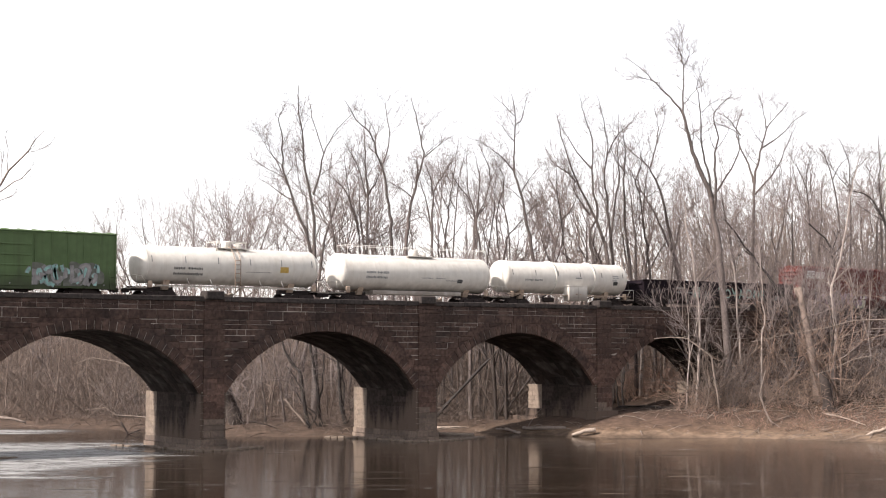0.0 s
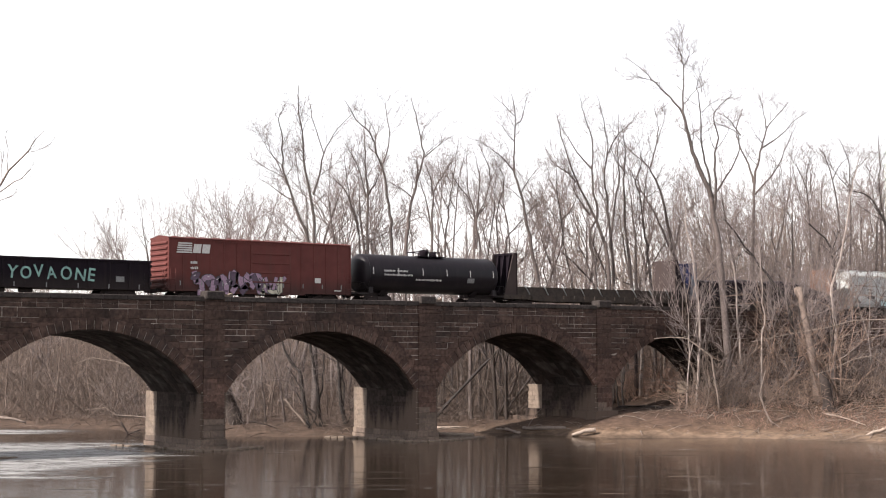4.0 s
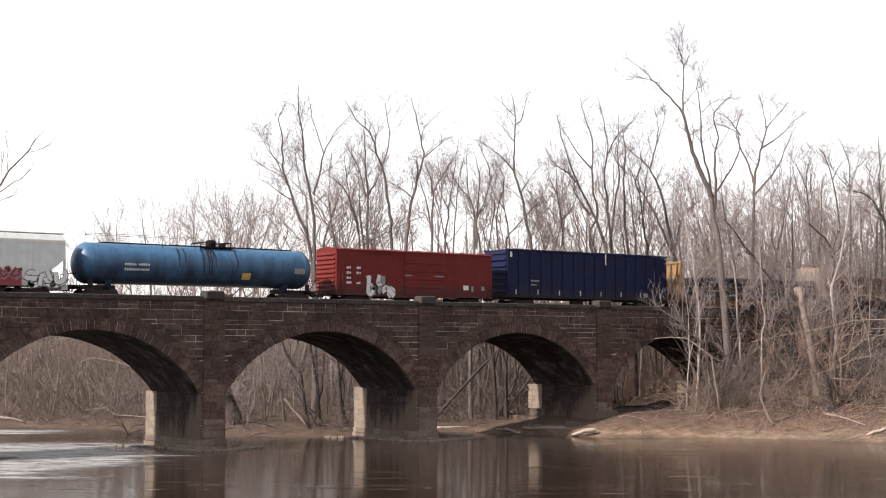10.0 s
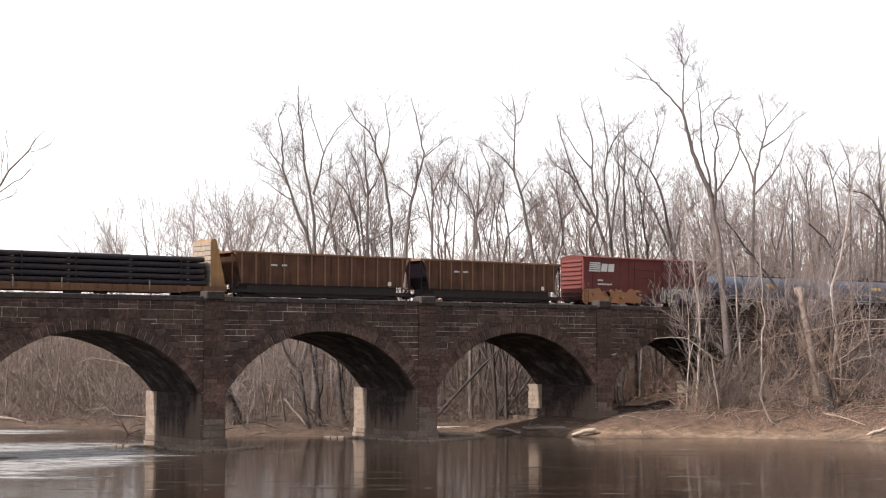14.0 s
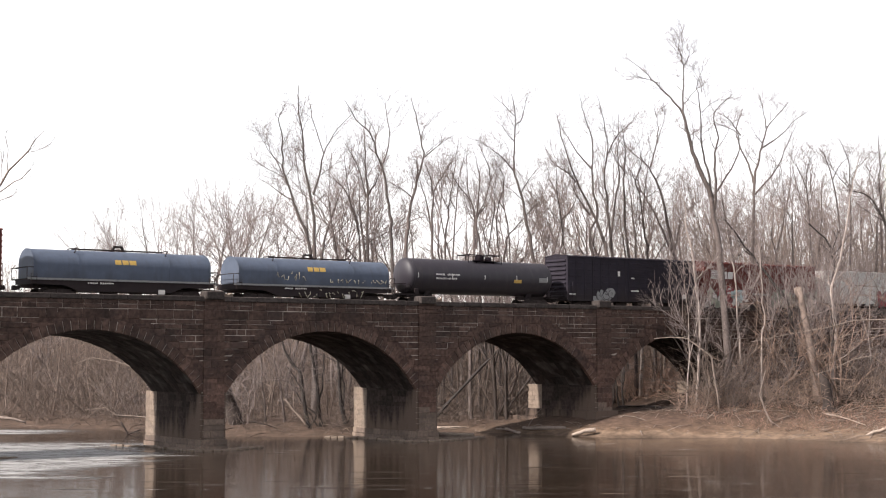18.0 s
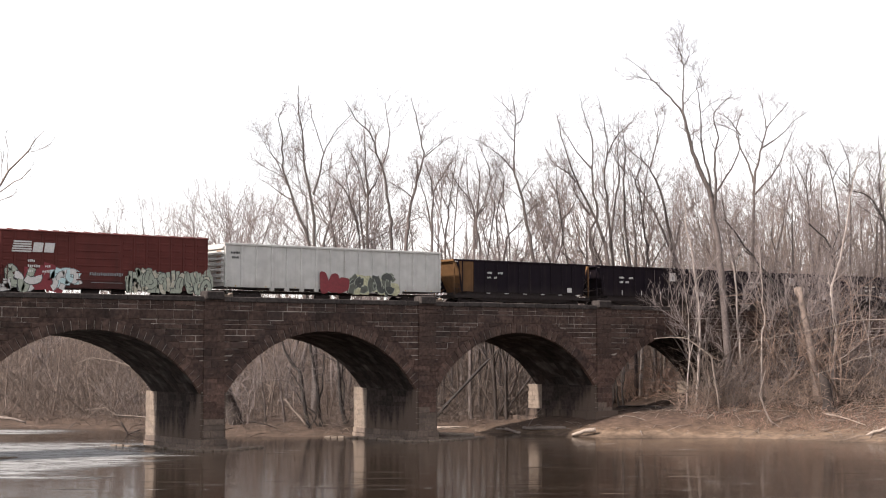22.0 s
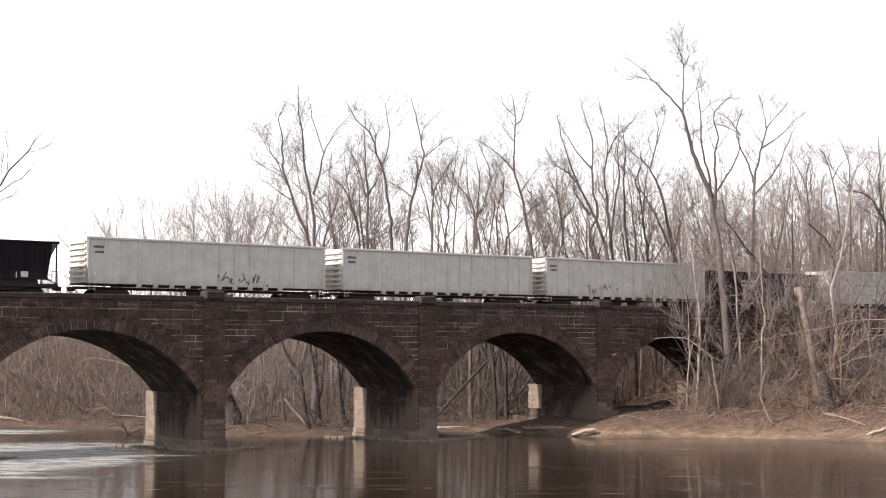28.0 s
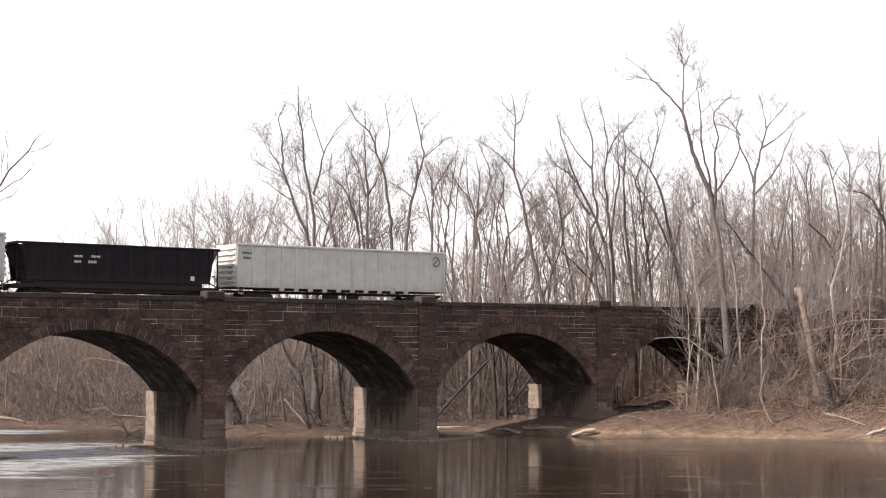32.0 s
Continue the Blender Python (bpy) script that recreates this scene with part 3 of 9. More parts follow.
for s in stones_near:
    part("stone", s, STONE, bridge)
tagged(part("wall_face", stones_rest, STONE, bridge, "coursed brownstone blocks of the spandrel wall"), kind="stuff")

# parapets, coping stones
for y0, y1, out in ((FRONT + 0.03, FRONT + 0.5, -1), (BACK - 0.5, BACK - 0.03, 1)):
    part("parapet", Shape().box(11.0, 143.0, y0, y1, DECK - 0.02, 10.35), CORE, bridge)
    x = 11.0
    while x < 143.0:
        w = min(rng.uniform(1.3, 2.2), 143.0 - x)
        if 143.0 - x - w < 0.5:
            w = 143.0 - x
        ya, yb = (y0 - 0.15, y1 + 0.05) if out < 0 else (y0 - 0.05, y1 + 0.15)
        dz = rng.uniform(-0.012, 0.012)
        part("coping_stone", Shape().soft_box(x + 0.008, x + w - 0.008, ya, yb, 10.35, 10.69 + dz, 0.035), CAPSTONE, bridge)
        x += w
x = 11.0
band = Shape()
while x < 143.0:
    w = min(rng.uniform(0.7, 1.6), 143.0 - x)
    for za, zb in ((9.75, 10.05), (10.06, 10.34)):
        stone_face(band, [(x + 0.01, za), (x + w - 0.01, za), (x + w - 0.01, zb), (x + 0.01, zb)], FRONT + rng.uniform(-0.02, 0.02), 0.1)
    x += w
tagged(part("parapet_face", band, STONE, bridge, "brownstone blocks of the parapet"), kind="stuff")

# piers with pilasters, caps and footings
for px in PIERS:
    pier = part("pier", Shape().box(px - HALF_PIER + 0.04, px + HALF_PIER - 0.04, FRONT + 0.04, PIER_BACK, -1.5, SPRING), DARK_WASHED, bridge, "tall narrow brownstone pier")
    side, nose, strip = Shape(), Shape(), Shape()
    for i, (z0, z1) in enumerate(courses + [(9.75, 10.05), (10.05, 10.35), (10.36, 10.69)]):
        if z1 < 0.8:
            continue
        cuts = [px - 0.8, px + (0.2 if i % 2 else -0.25), px + 0.8] if i % 3 else [px - 0.8, px + 0.8]
        for a, b in zip(cuts, cuts[1:]):
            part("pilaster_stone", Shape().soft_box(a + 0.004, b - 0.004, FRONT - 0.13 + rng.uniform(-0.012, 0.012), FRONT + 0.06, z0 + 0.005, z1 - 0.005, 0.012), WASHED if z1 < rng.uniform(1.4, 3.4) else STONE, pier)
        if z1 < SPRING + 0.3:
            for sx in (-1, 1):
                xa, xb = sorted((px + sx * 0.78, px + sx * HALF_PIER))
                strip.soft_box(xa, xb, FRONT - 0.03, FRONT + 0.09, z0 + 0.01, min(z1, SPRING) - 0.01, 0.02)
                y = FRONT + 0.03
                while y < PIER_BACK - 0.05:
                    w = min(rng.uniform(0.7, 1.6), PIER_BACK + 0.03 - y)
                    if y < 102.3 < y + w:
                        w = 102.3 - y
                    out = rng.uniform(0, 0.02)
                    xa, xb = (px - HALF_PIER - out, px - HALF_PIER + 0.2) if sx < 0 else (px + HALF_PIER - 0.2, px + HALF_PIER + out)
                    # the sunlit upstream strip gets paler stone: sunlight put into its colour
                    (nose if y > 102.2 else side).soft_box(xa, xb, y + 0.004, y + w - 0.004, z0 + 0.005, min(z1, SPRING) - 0.005, 0.01)
                    y += w
    tagged(part("pier_face", side, DARK_WASHED, pier, "dark stone washed pale by floods below"), kind="stuff")
    tagged(part("front_edge", strip, DARK_WASHED, pier), kind="stuff")
    tagged(part("upstream_face", nose, PALE_STONE, pier, "washed stone of the upstream end, sunlight painted in as a paler tone"), kind="stuff")
    part("cap", Shape().soft_box(px - 0.8, px + 0.66, FRONT - 0.38, FRONT + 0.62, 10.46, 11.08, 0.08), CAPSTONE, pier, "weathered square capstone")
    if 40 < px < 80:
        part("broken_stone", Shape().prism([(px + 0.72, 10.69), (px + 1.45, 10.69), (px + 1.4, 10.98), (px + 1.12, 10.84), (px + 0.76, 10.9)], FRONT - 0.08, FRONT + 0.34), PALE_STONE, pier, "pale broken stone beside the cap")
    # a footing course; on the bank it stands higher and runs on upstream
    dry = px > 80
    rows_ = ((-0.6, 1.2, 0.32, 2.4), (1.21, 1.9, 0.28, 0.1)) if dry else ((-0.6, 0.34, 0.08, 0.14), (0.345, 0.78, 0.045, 0.06))
    for z0, z1, o, o_back in rows_:
        y = FRONT - 0.15 - o
        while y < PIER_BACK - 0.05 + o_back:
            w = min(rng.uniform(0.8, 1.5), PIER_BACK + 0.05 + o_back - y)
            for xa, xb in ((px - HALF_PIER - o, px), (px, px + HALF_PIER + o)):
                part("plinth_stone", Shape().soft_box(xa + 0.005, xb - 0.005, y + 0.005, y + w - 0.005, z0, z1 - 0.004 - rng.uniform(0, 0.02), 0.025), DARK_WASHED if dry else PALE_STONE if y > BACK else WASHED, pier)
            y += w
    if dry or px > 100:
        continue
    # flat stones laid round the foot at the water line
    path = [(-3.6, 104.3), (-1.75, 101.2), (-1.55, 95.25), (-0.4, 94.85), (1.6, 95.0), (4.6 if px < 60 else 6.5, 96.6)]
    for (ax, ay), (bx, by) in zip(path, path[1:]):
        ln = math.hypot(bx - ax, by - ay)
        k = max(1, round(ln / 0.62))
        for i in range(k):
            f = (i + 0.5) / k
            q = Shape().soft_box(-ln / k * 0.42, ln / k * 0.42, -rng.uniform(0.2, 0.34), rng.uniform(0.2, 0.34), -0.35, rng.uniform(0.07, 0.15), 0.04)
            part("apron_stone", q, PALE_STONE, pier, at=pose(px + ax + (bx - ax) * f, ay + (by - ay) * f, 0, rng.uniform(-4, 4), rng.uniform(-4, 4), math.degrees(math.atan2(by - ay, bx - ax)) + rng.uniform(-9, 9)))

# ---- bare trees ----
def shoot(out, rng, q, w, ln, tr, thin, subs):
    """A long fine twig with a few side twigs."""
    q1 = q + w * ln * 0.5
    w2 = (w + Vector((rng.gauss(0, 0.3), rng.gauss(0, 0.3), rng.gauss(0.12, 0.2)))).normalized()
    q2 = q1 + w2 * ln * 0.5
    out.tube([q, q1, q2], [tr, tr * 0.7, thin * 0.7], 3, caps=False)
    for _ in range(subs):
        f = rng.uniform(0.25, 0.95)
        base = q.lerp(q1, f * 2) if f < 0.5 else q1.lerp(q2, f * 2 - 1)
        w3 = (w2 + Vector((rng.gauss(0, 0.45), rng.gauss(0, 0.45), rng.gauss(0.12, 0.25)))).normalized()
        out.tube([base, base + w3 * ln * rng.uniform(0.3, 0.55)], [max(tr * 0.5, thin), thin * 0.6], 3, caps=False)


def fork(shapes, rng, p, d, length, r, level, depth, spread, bend, side, thin):
    """A length of wood that throws side twigs and then splits."""
    wood = shapes[0] if level < 3 else shapes[1]
    r_end = max(r * (0.9 if level == 0 else 0.8), 0.02) if level < depth else thin
    n = 3 if level < 3 else 2
    pts, rad = [p], [r * (1.25 if level == 0 else 1)]
    for i in range(n):
        d = (d + Vector((rng.gauss(0, bend), rng.gauss(0, bend), rng.gauss(0.02, bend * 0.4)))).normalized()
        pts.append(pts[-1] + d * (length / n))
        rad.append(r + (r_end - r) * (i + 1) / n)
    wood.tube(pts, rad, (8, 6, 5, 4)[level] if level < 4 else 3, caps=False)
    for _ in range(side if level else 1):
        i = rng.randrange(n)
        q = pts[i].lerp(pts[i + 1], rng.random())
        ax = (pts[i + 1] - pts[i]).normalized()
        a = Matrix.Rotation(rng.uniform(0, 6.283), 3, ax) @ ax.orthogonal().normalized()
        sp = rng.uniform(0.4, 0.95)
        w = (ax * math.cos(sp) + a * math.sin(sp) + Vector((0, 0, 0.2))).normalized()
        shoot(shapes[1], rng, q, w, rng.uniform(0.9, 2.3), max(min(r * 0.4, 0.028), 0.015), thin, 2)
    if level >= depth:
        return
    m = 3 if rng.random() < 0.3 else 2
    a0 = rng.uniform(0, 6.283)
    for k in range(m):
        sp = spread * rng.uniform(0.5, 1.25) * (0.5 if k == 0 else 1.15)
        a = Matrix.Rotation(a0 + 6.283 * k / m + rng.uniform(-0.4, 0.4), 3, d) @ d.orthogonal().normalized()
        w = (d * math.cos(sp) + a * math.sin(sp) + Vector((0, 0, 0.12))).normalized()
        f = 1.0 if k == 0 else rng.uniform(0.65, 1.0)
        fork(shapes, rng, pts[-1], w, length * (0.72 if level == 0 else rng.uniform(0.74, 0.9)) * f, max(r_end * (0.92 if k == 0 else 0.76), 0.02), level + 1, depth, spread, bend, side, thin)


def finish_tree(wood, twigs, height, label, at, bark, twig, name, group):
    if height:
        zs = sorted(v[2] for v in twigs.v)
        k = height / zs[int(len(zs) * 0.992)]
        for s in (wood, twigs):
            s.v = [(x * k, y * k, z * k if z > 0 else z) for x, y, z in s.v]
    ob = thing(name, label, "tree", Matrix.Translation(at), group)
    part("trunk", wood, bark or BARK, ob)
    part("crown", twigs, twig or TWIG, ob)
    return ob


def tree(seed, height, radius, label, at=(0, 0, 0), lean=(0, 0), bark=None, depth=5, spread=0.42, bend=0.07, side=3, first=0.3, name="bare_tree", group="bare trees", twig=None, thin=0.012, stems=1):
    """A leafless tree: one or more trunks with limbs, and a crown of twigs."""
    rng = random.Random(seed)
    wood, twigs = Shape(), Shape()
    for k in range(stems):
        a = rng.uniform(0, 6.283)
        off = Vector((0.35 * math.cos(a), 0.35 * math.sin(a), 0)) if stems > 1 else Vector((0, 0, 0))
        d = Vector((lean[0], lean[1], 1)) + off * rng.uniform(0.3, 1.1)
        fork((wood, twigs), rng, Vector((0, 0, -0.3)) + off, d.normalized(), height * first * rng.uniform(0.85, 1.1), radius * rng.uniform(0.7, 1.0), 0, depth, spread, bend, side, thin)
    return finish_tree(wood, twigs, height, label, at, bark, twig, name, group)


def straight_tree(seed, height, radius, clear, crook, limbs, label):
    """A tree whose trunk runs on to the top, with crooked limbs that spread and then rise."""
    rng = random.Random(seed)
    wood, twigs = Shape(), Shape()
    n = 9
    pts, d = [Vector((0, 0, -0.3))], Vector((rng.gauss(0, 0.05), rng.gauss(0, 0.05), 1)).normalized()
    for k in range(n):
        d = (d + Vector((rng.gauss(0, crook), rng.gauss(0, crook), 0.12))).normalized()
        pts.append(pts[-1] + d * height * 0.86 / n)
    rad = [radius * (1.2 if k == 0 else 1) * (1 - 0.78 * (k / n) ** 1.3) for k in range(n + 1)]
    wood.tube(pts, rad, 7, caps=False)
    for j in range(limbs):
        f = clear + (0.97 - clear) * (j + rng.random()) / limbs
        i = min(int(f * n), n - 1)
        q = pts[i].lerp(pts[i + 1], f * n - i)
        a, sp = rng.uniform(0, 6.283), rng.uniform(0.5, 1.0)
        w = Vector((math.cos(a) * math.sin(sp), math.sin(a) * math.sin(sp), math.cos(sp)))
        ln = height * (0.1 + 0.2 * (1 - f)) * rng.uniform(0.7, 1.25)
        fork((wood, twigs), rng, q, w, ln, max(rad[i] * rng.uniform(0.3, 0.5), 0.03), 2, 5, 0.55, 0.19, 1, 0.012)
    fork((wood, twigs), rng, pts[-1], d, height * 0.09, rad[-1], 3, 5, 0.4, 0.1, 2, 0.012)
    return finish_tree(wood, twigs, height, label, (0, 0, 0), BARK, TWIG, "bare_tree", "bare trees")


def spot(x, y, sink=0.0):
    return (x, y, ground_z(x, y) - sink)


def from_eye(u, dist):
    """A place on the ground in the direction u (tangent, right of the view's axis) at a depth along the axis."""
    a = radians(HEADING)
    dist *= 0.8217
    fx, fy, rx, ry = math.cos(a), math.sin(a), math.sin(a), -math.cos(a)
    return fx * dist + rx * u * dist, fy * dist + ry * u * dist


WOOD_LABEL = "tall leafless tree with grey-brown bark and fine bare twigs"
protos = []
# height, trunk radius, clear stem, crookedness, limbs
for i, (h, r, clear, crook, limbs) in enumerate(((25, 0.3, 0.4, 0.05, 7), (26, 0.32, 0.5, 0.08, 6), (23, 0.24, 0.42, 0.1, 6), (26, 0.28, 0.55, 0.06, 6))):
    protos.append((h, straight_tree(140 + i, h, r, clear, crook, limbs, WOOD_LABEL)))
# height, trunk radius, spread, first length, lean, depth, stems
for i, (h, r, sp, first, lean, dep, stems) in enumerate(((22, 0.17, 0.5, 0.26, 0.12, 5, 2), (24, 0.19, 0.42, 0.36, 0.02, 5, 1), (24, 0.18, 0.36, 0.45, -0.06, 5, 1), (20, 0.14, 0.45, 0.32, 0.1, 5, 1),
                                                         (14, 0.14, 0.45, 0.4, 0.1, 4, 3), (13, 0.12, 0.5, 0.4, -0.15, 4, 2))):
    protos.append((h, tree(104 + i, h, r, WOOD_LABEL, (0, 0, 0), lean=(lean, 0.04), spread=sp, first=first, depth=dep, side=2, stems=stems, bend=0.17)))
used = set()
turn_rng = random.Random(5)


def plant(kind, u_px, top_px, dist, turn=None, label=""):
    """Puts up a copy of a grown tree in a direction and at a depth, as high as its top stands over the horizon."""
    x, y = from_eye((u_px - 784) / FOCAL, dist)
    z = ground_z(x, y)
    top = EYE_Z + (HORIZON - top_px) / FOCAL * dist * 0.8217
    h, ob = protos[kind]
    k = (top - z) / h
    m = Matrix.Translation((x, y, z - 0.1)) @ Matrix.Rotation(turn_rng.uniform(0, 6.283) if turn is None else radians(turn), 4, "Z")
    if kind in used:
        ob = copy_thing(ob, m)
    used.add(kind)
    ob.matrix_basis = m @ Matrix.Diagonal((k, k, k, 1))
    if label:
        tagged(ob, label)
    return ob


def limb(shapes, rng, q, w, length, r, level):
    """A crooked limb that throws shorter ones to either side, down to fine twigs."""
    n = 4 if level < 2 else 2
    pts = [q]
    for k in range(n):
        w = (w + Vector((rng.gauss(0, 0.16), rng.gauss(0, 0.16), rng.gauss(0.04, 0.12)))).normalized()
        pts.append(pts[-1] + w * length / n)
    shapes[0 if level == 0 else 1].tube(pts, [max(r * (1 - 0.8 * k / n), 0.008) for k in range(n + 1)], 4 if level == 0 else 3, caps=False)
    if level >= 3:
        return
    count = (5, 3, 2)[level]
    turn = rng.uniform(0, 6.283)
    for k in range(count):
        f = (k + rng.uniform(0.4, 1.0)) / count * n
        i = min(int(f), n - 1)
        ax = (pts[i + 1] - pts[i]).normalized()
        turn += 2.4 + rng.gauss(0, 0.5)
        side = Matrix.Rotation(turn, 3, ax) @ ax.orthogonal().normalized()
        sp = rng.uniform(0.45, 1.05)
        limb(shapes, rng, pts[i].lerp(pts[i + 1], f - i), (ax * math.cos(sp) + side * math.sin(sp) + Vector((0, 0, 0.1))).normalized(), length * rng.uniform(0.42, 0.75), max(r * 0.5, 0.009), level + 1)


def grown_tree(seed, u_px, dist, bark, label, stems):
    """A leafless tree with stems of its own: start and end radius, count of limbs, then points as metres right of the foot and metres over the water; height 0 is the ground."""
    rng = random.Random(seed)
    wood, twigs = Shape(), Shape()
    x, y = from_eye((u_px - 784) / FOCAL, dist)
    a = radians(HEADING)
    ahead, aside = Vector((math.cos(a), math.sin(a), 0)), Vector((math.sin(a), -math.cos(a), 0))
    foot = ground_z(x, y)
    for k, (r0, r1, limbs, points) in enumerate(stems):
        slope = rng.uniform(-0.3, 0.3) if k else 0.0
        rooted = points[0][1] == 0.0
        rough_ = [Vector((p, 0.0, h - foot)) for p, h in points if h == 0.0 or h > foot + 0.6]
        if rooted:
            rough_[0].z = -0.3
        base = rough_[0].z
        rough_ = [aside * q.x + ahead * (slope * (q.z - base) if not rooted else 0.0) + Vector((0, 0, q.z)) for q in rough_]
        ends = [rough_[0] * 2 - rough_[1]] + rough_ + [rough_[-1] * 2 - rough_[-2]]
        pts = [rough_[0]]
        for i in range(1, len(ends) - 2):
            p0, p1, p2, p3 = ends[i - 1:i + 3]
            for t in (0.33, 0.67, 1.0):
                q = 0.5 * ((2 * p1) + (p2 - p0) * t + (2 * p0 - 5 * p1 + 4 * p2 - p3) * t * t + (3 * p1 - p0 - 3 * p2 + p3) * t ** 3)
                j = 0.05 if t < 1 else 0.0
                pts.append(q + Vector((rng.gauss(0, j), rng.gauss(0, j), 0)))
        n = len(pts) - 1
        rad = [r0 + (r1 - r0) * (i / n) ** 0.8 for i in range(n + 1)]
        if rooted:
            rad[0] *= 1.3
        wood.tube(pts, rad, 8 if r0 > 0.12 else 5, caps=False)
        for _ in range(round(limbs * 1.3)):
            f = rng.uniform(0.45 if rooted else 0.2, 0.97) * n
            i = min(int(f), n - 1)
            q = pts[i].lerp(pts[i + 1], f - i)
            w = ((pts[i + 1] - pts[i]).normalized() * 0.8 + aside * rng.choice((-1, 1)) * rng.uniform(0.3, 1.0) + ahead * rng.gauss(0, 0.6) + Vector((0, 0, 0.25))).normalized()
            limb((wood, twigs), rng, q, w, rng.uniform(1.6, 4.4) * (1.15 - 0.85 * f / n), min(max(rad[i] * 0.45, 0.02), 0.06), 0)
        for f in (0.7, 0.86):
            i = int(f * n)
            limb((wood, twigs), rng, pts[i], ((pts[i + 1] - pts[i]).normalized() + aside * rng.uniform(-0.8, 0.8) + ahead * rng.gauss(0, 0.4)).normalized(), 1.2, 0.018, 2)
        limb((wood, twigs), rng, pts[-1], (pts[-1] - pts[-2]).normalized(), 0.45, r1, 2)
    return finish_tree(wood, twigs, 0, label, (x, y, foot), bark, TWIG, "bare_tree" if bark is not PALE_BARK else "pale_tree", "bare trees" if bark is not PALE_BARK else "pale trees")


TALL_LABEL = "tall forked leafless tree towering over the river bank"
PALE_LABEL = "slender pale-barked tree on the river bank"
SHORE_LABEL = "leaning leafless tree with dark thin trunks at the water's edge"
DARK_LABEL = "dark leaning leafless tree on the brushy bank"
# the wood behind the bridge, tree by tree
grown_tree(500, 556, 168, BARK, WOOD_LABEL,
           [(0.24, 0.03, 9, [(0.1, 0.0), (0.1, 10.0), (0.0, 16.1), (-0.1, 19.2), (-0.9, 23.3), (-1.1, 25.9), (-1.5, 28.5), (-1.5, 31.1)]),
            (0.12, 0.02, 5, [(-0.1, 21.0), (0.4, 22.8), (0.8, 24.8), (1.6, 26.5), (3.0, 28.2)]),
            (0.06, 0.02, 3, [(0.8, 24.8), (-0.1, 27.6), (-0.3, 28.8)])])
grown_tree(501, 550, 171, BARK, WOOD_LABEL,
           [(0.2, 0.025, 8, [(0.3, 0.0), (0.3, 10.0), (-0.2, 16.8), (-1.3, 19.7), (-2.1, 22.1), (-2.7, 23.9), (-2.7, 26.3), (-3.1, 28.3), (-2.5, 29.7)]),
            (0.09, 0.02, 4, [(-0.3, 17.6), (-0.5, 21.0), (-1.0, 21.8), (-1.7, 26.0)]),
            (0.07, 0.02, 4, [(-2.1, 22.1), (-2.9, 23.6), (-4.0, 25.6), (-4.3, 27.3)]),
            (0.07, 0.015, 5, [(-1.6, 20.7), (-2.7, 21.3), (-4.0, 22.3), (-5.2, 23.0)]),
            (0.06, 0.015, 5, [(-2.6, 23.6), (-3.7, 25.0), (-4.6, 26.4), (-5.0, 27.2)]),
            (0.06, 0.015, 4, [(-2.4, 22.8), (-3.9, 23.6), (-5.1, 24.4)])])
grown_tree(502, 652, 172, BARK, WOOD_LABEL,
           [(0.2, 0.03, 6, [(-0.0, 0.0), (-0.0, 10.1), (-0.1, 16.9), (-0.1, 21.1), (-0.3, 23.7), (-0.4, 26.1), (-0.4, 29.0)]),
            (0.1, 0.02, 4, [(-0.2, 21.1), (-0.9, 23.7), (-2.2, 26.1)]),
            (0.1, 0.02, 3, [(-0.1, 21.2), (0.8, 22.8), (1.2, 23.7)])])
grown_tree(503, 695, 167, BARK, WOOD_LABEL,
           [(0.2, 0.03, 7, [(0.0, 0.0), (0.0, 10.0), (-0.1, 16.6), (-0.3, 19.1), (-0.6, 21.7), (-1.0, 23.5), (-1.6, 25.2), (-2.1, 26.6), (-3.4, 27.8), (-4.3, 29.4)]),
            (0.09, 0.02, 4, [(-1.0, 23.5), (-0.4, 25.6), (-0.5, 27.6), (-0.8, 29.7)]),
            (0.06, 0.02, 2, [(-1.6, 25.2), (-1.6, 26.6), (-2.4, 28.1)])])
grown_tree(504, 630, 178, BARK, WOOD_LABEL,
           [(0.15, 0.02, 6, [(0.5, 0.0), (0.5, 10.2), (0.3, 17.8), (-0.5, 20.5), (-0.9, 23.2), (-1.2, 26.0)]),
            (0.1, 0.02, 4, [(0.2, 18.9), (-0.7, 21.6), (-1.9, 23.1), (-3.2, 23.9)])])
grown_tree(505, 718, 169, BARK, WOOD_LABEL,
           [(0.22, 0.03, 7, [(-0.1, 0.0), (-0.1, 10.0), (0.0, 16.2), (0.2, 18.8), (0.6, 20.8), (1.0, 22.4), (1.6, 24.5), (1.4, 26.0), (1.0, 27.9), (0.5, 29.9)]),
            (0.08, 0.015, 3, [(1.6, 24.5), (2.7, 25.4), (3.5, 26.1)]),
            (0.06, 0.015, 2, [(1.4, 26.0), (1.6, 27.1), (2.4, 28.3)]),
            (0.1, 0.07, 0, [(1.0, 22.3), (1.1, 23.4), (1.0, 24.3)]),
            (0.08, 0.02, 3, [(0.6, 20.8), (-0.3, 21.6), (-1.2, 22.1)]),
            (0.14, 0.03, 3, [(0.8, 0.0), (0.8, 12.1), (0.6, 16.2), (0.3, 18.5)])])
grown_tree(506, 766, 173, BARK, WOOD_LABEL,
           [(0.17, 0.02, 8, [(0.2, 0.0), (0.2, 10.1), (-0.1, 16.4), (-0.1, 19.6), (0.1, 21.7), (0.6, 22.8), (1.5, 24.1), (2.0, 25.4)]),
            (0.08, 0.02, 4, [(0.0, 21.4), (-0.3, 23.3), (-0.7, 24.4)]),
            (0.1, 0.02, 5, [(-0.0, 17.5), (-0.7, 21.2), (-1.6, 23.8)])])
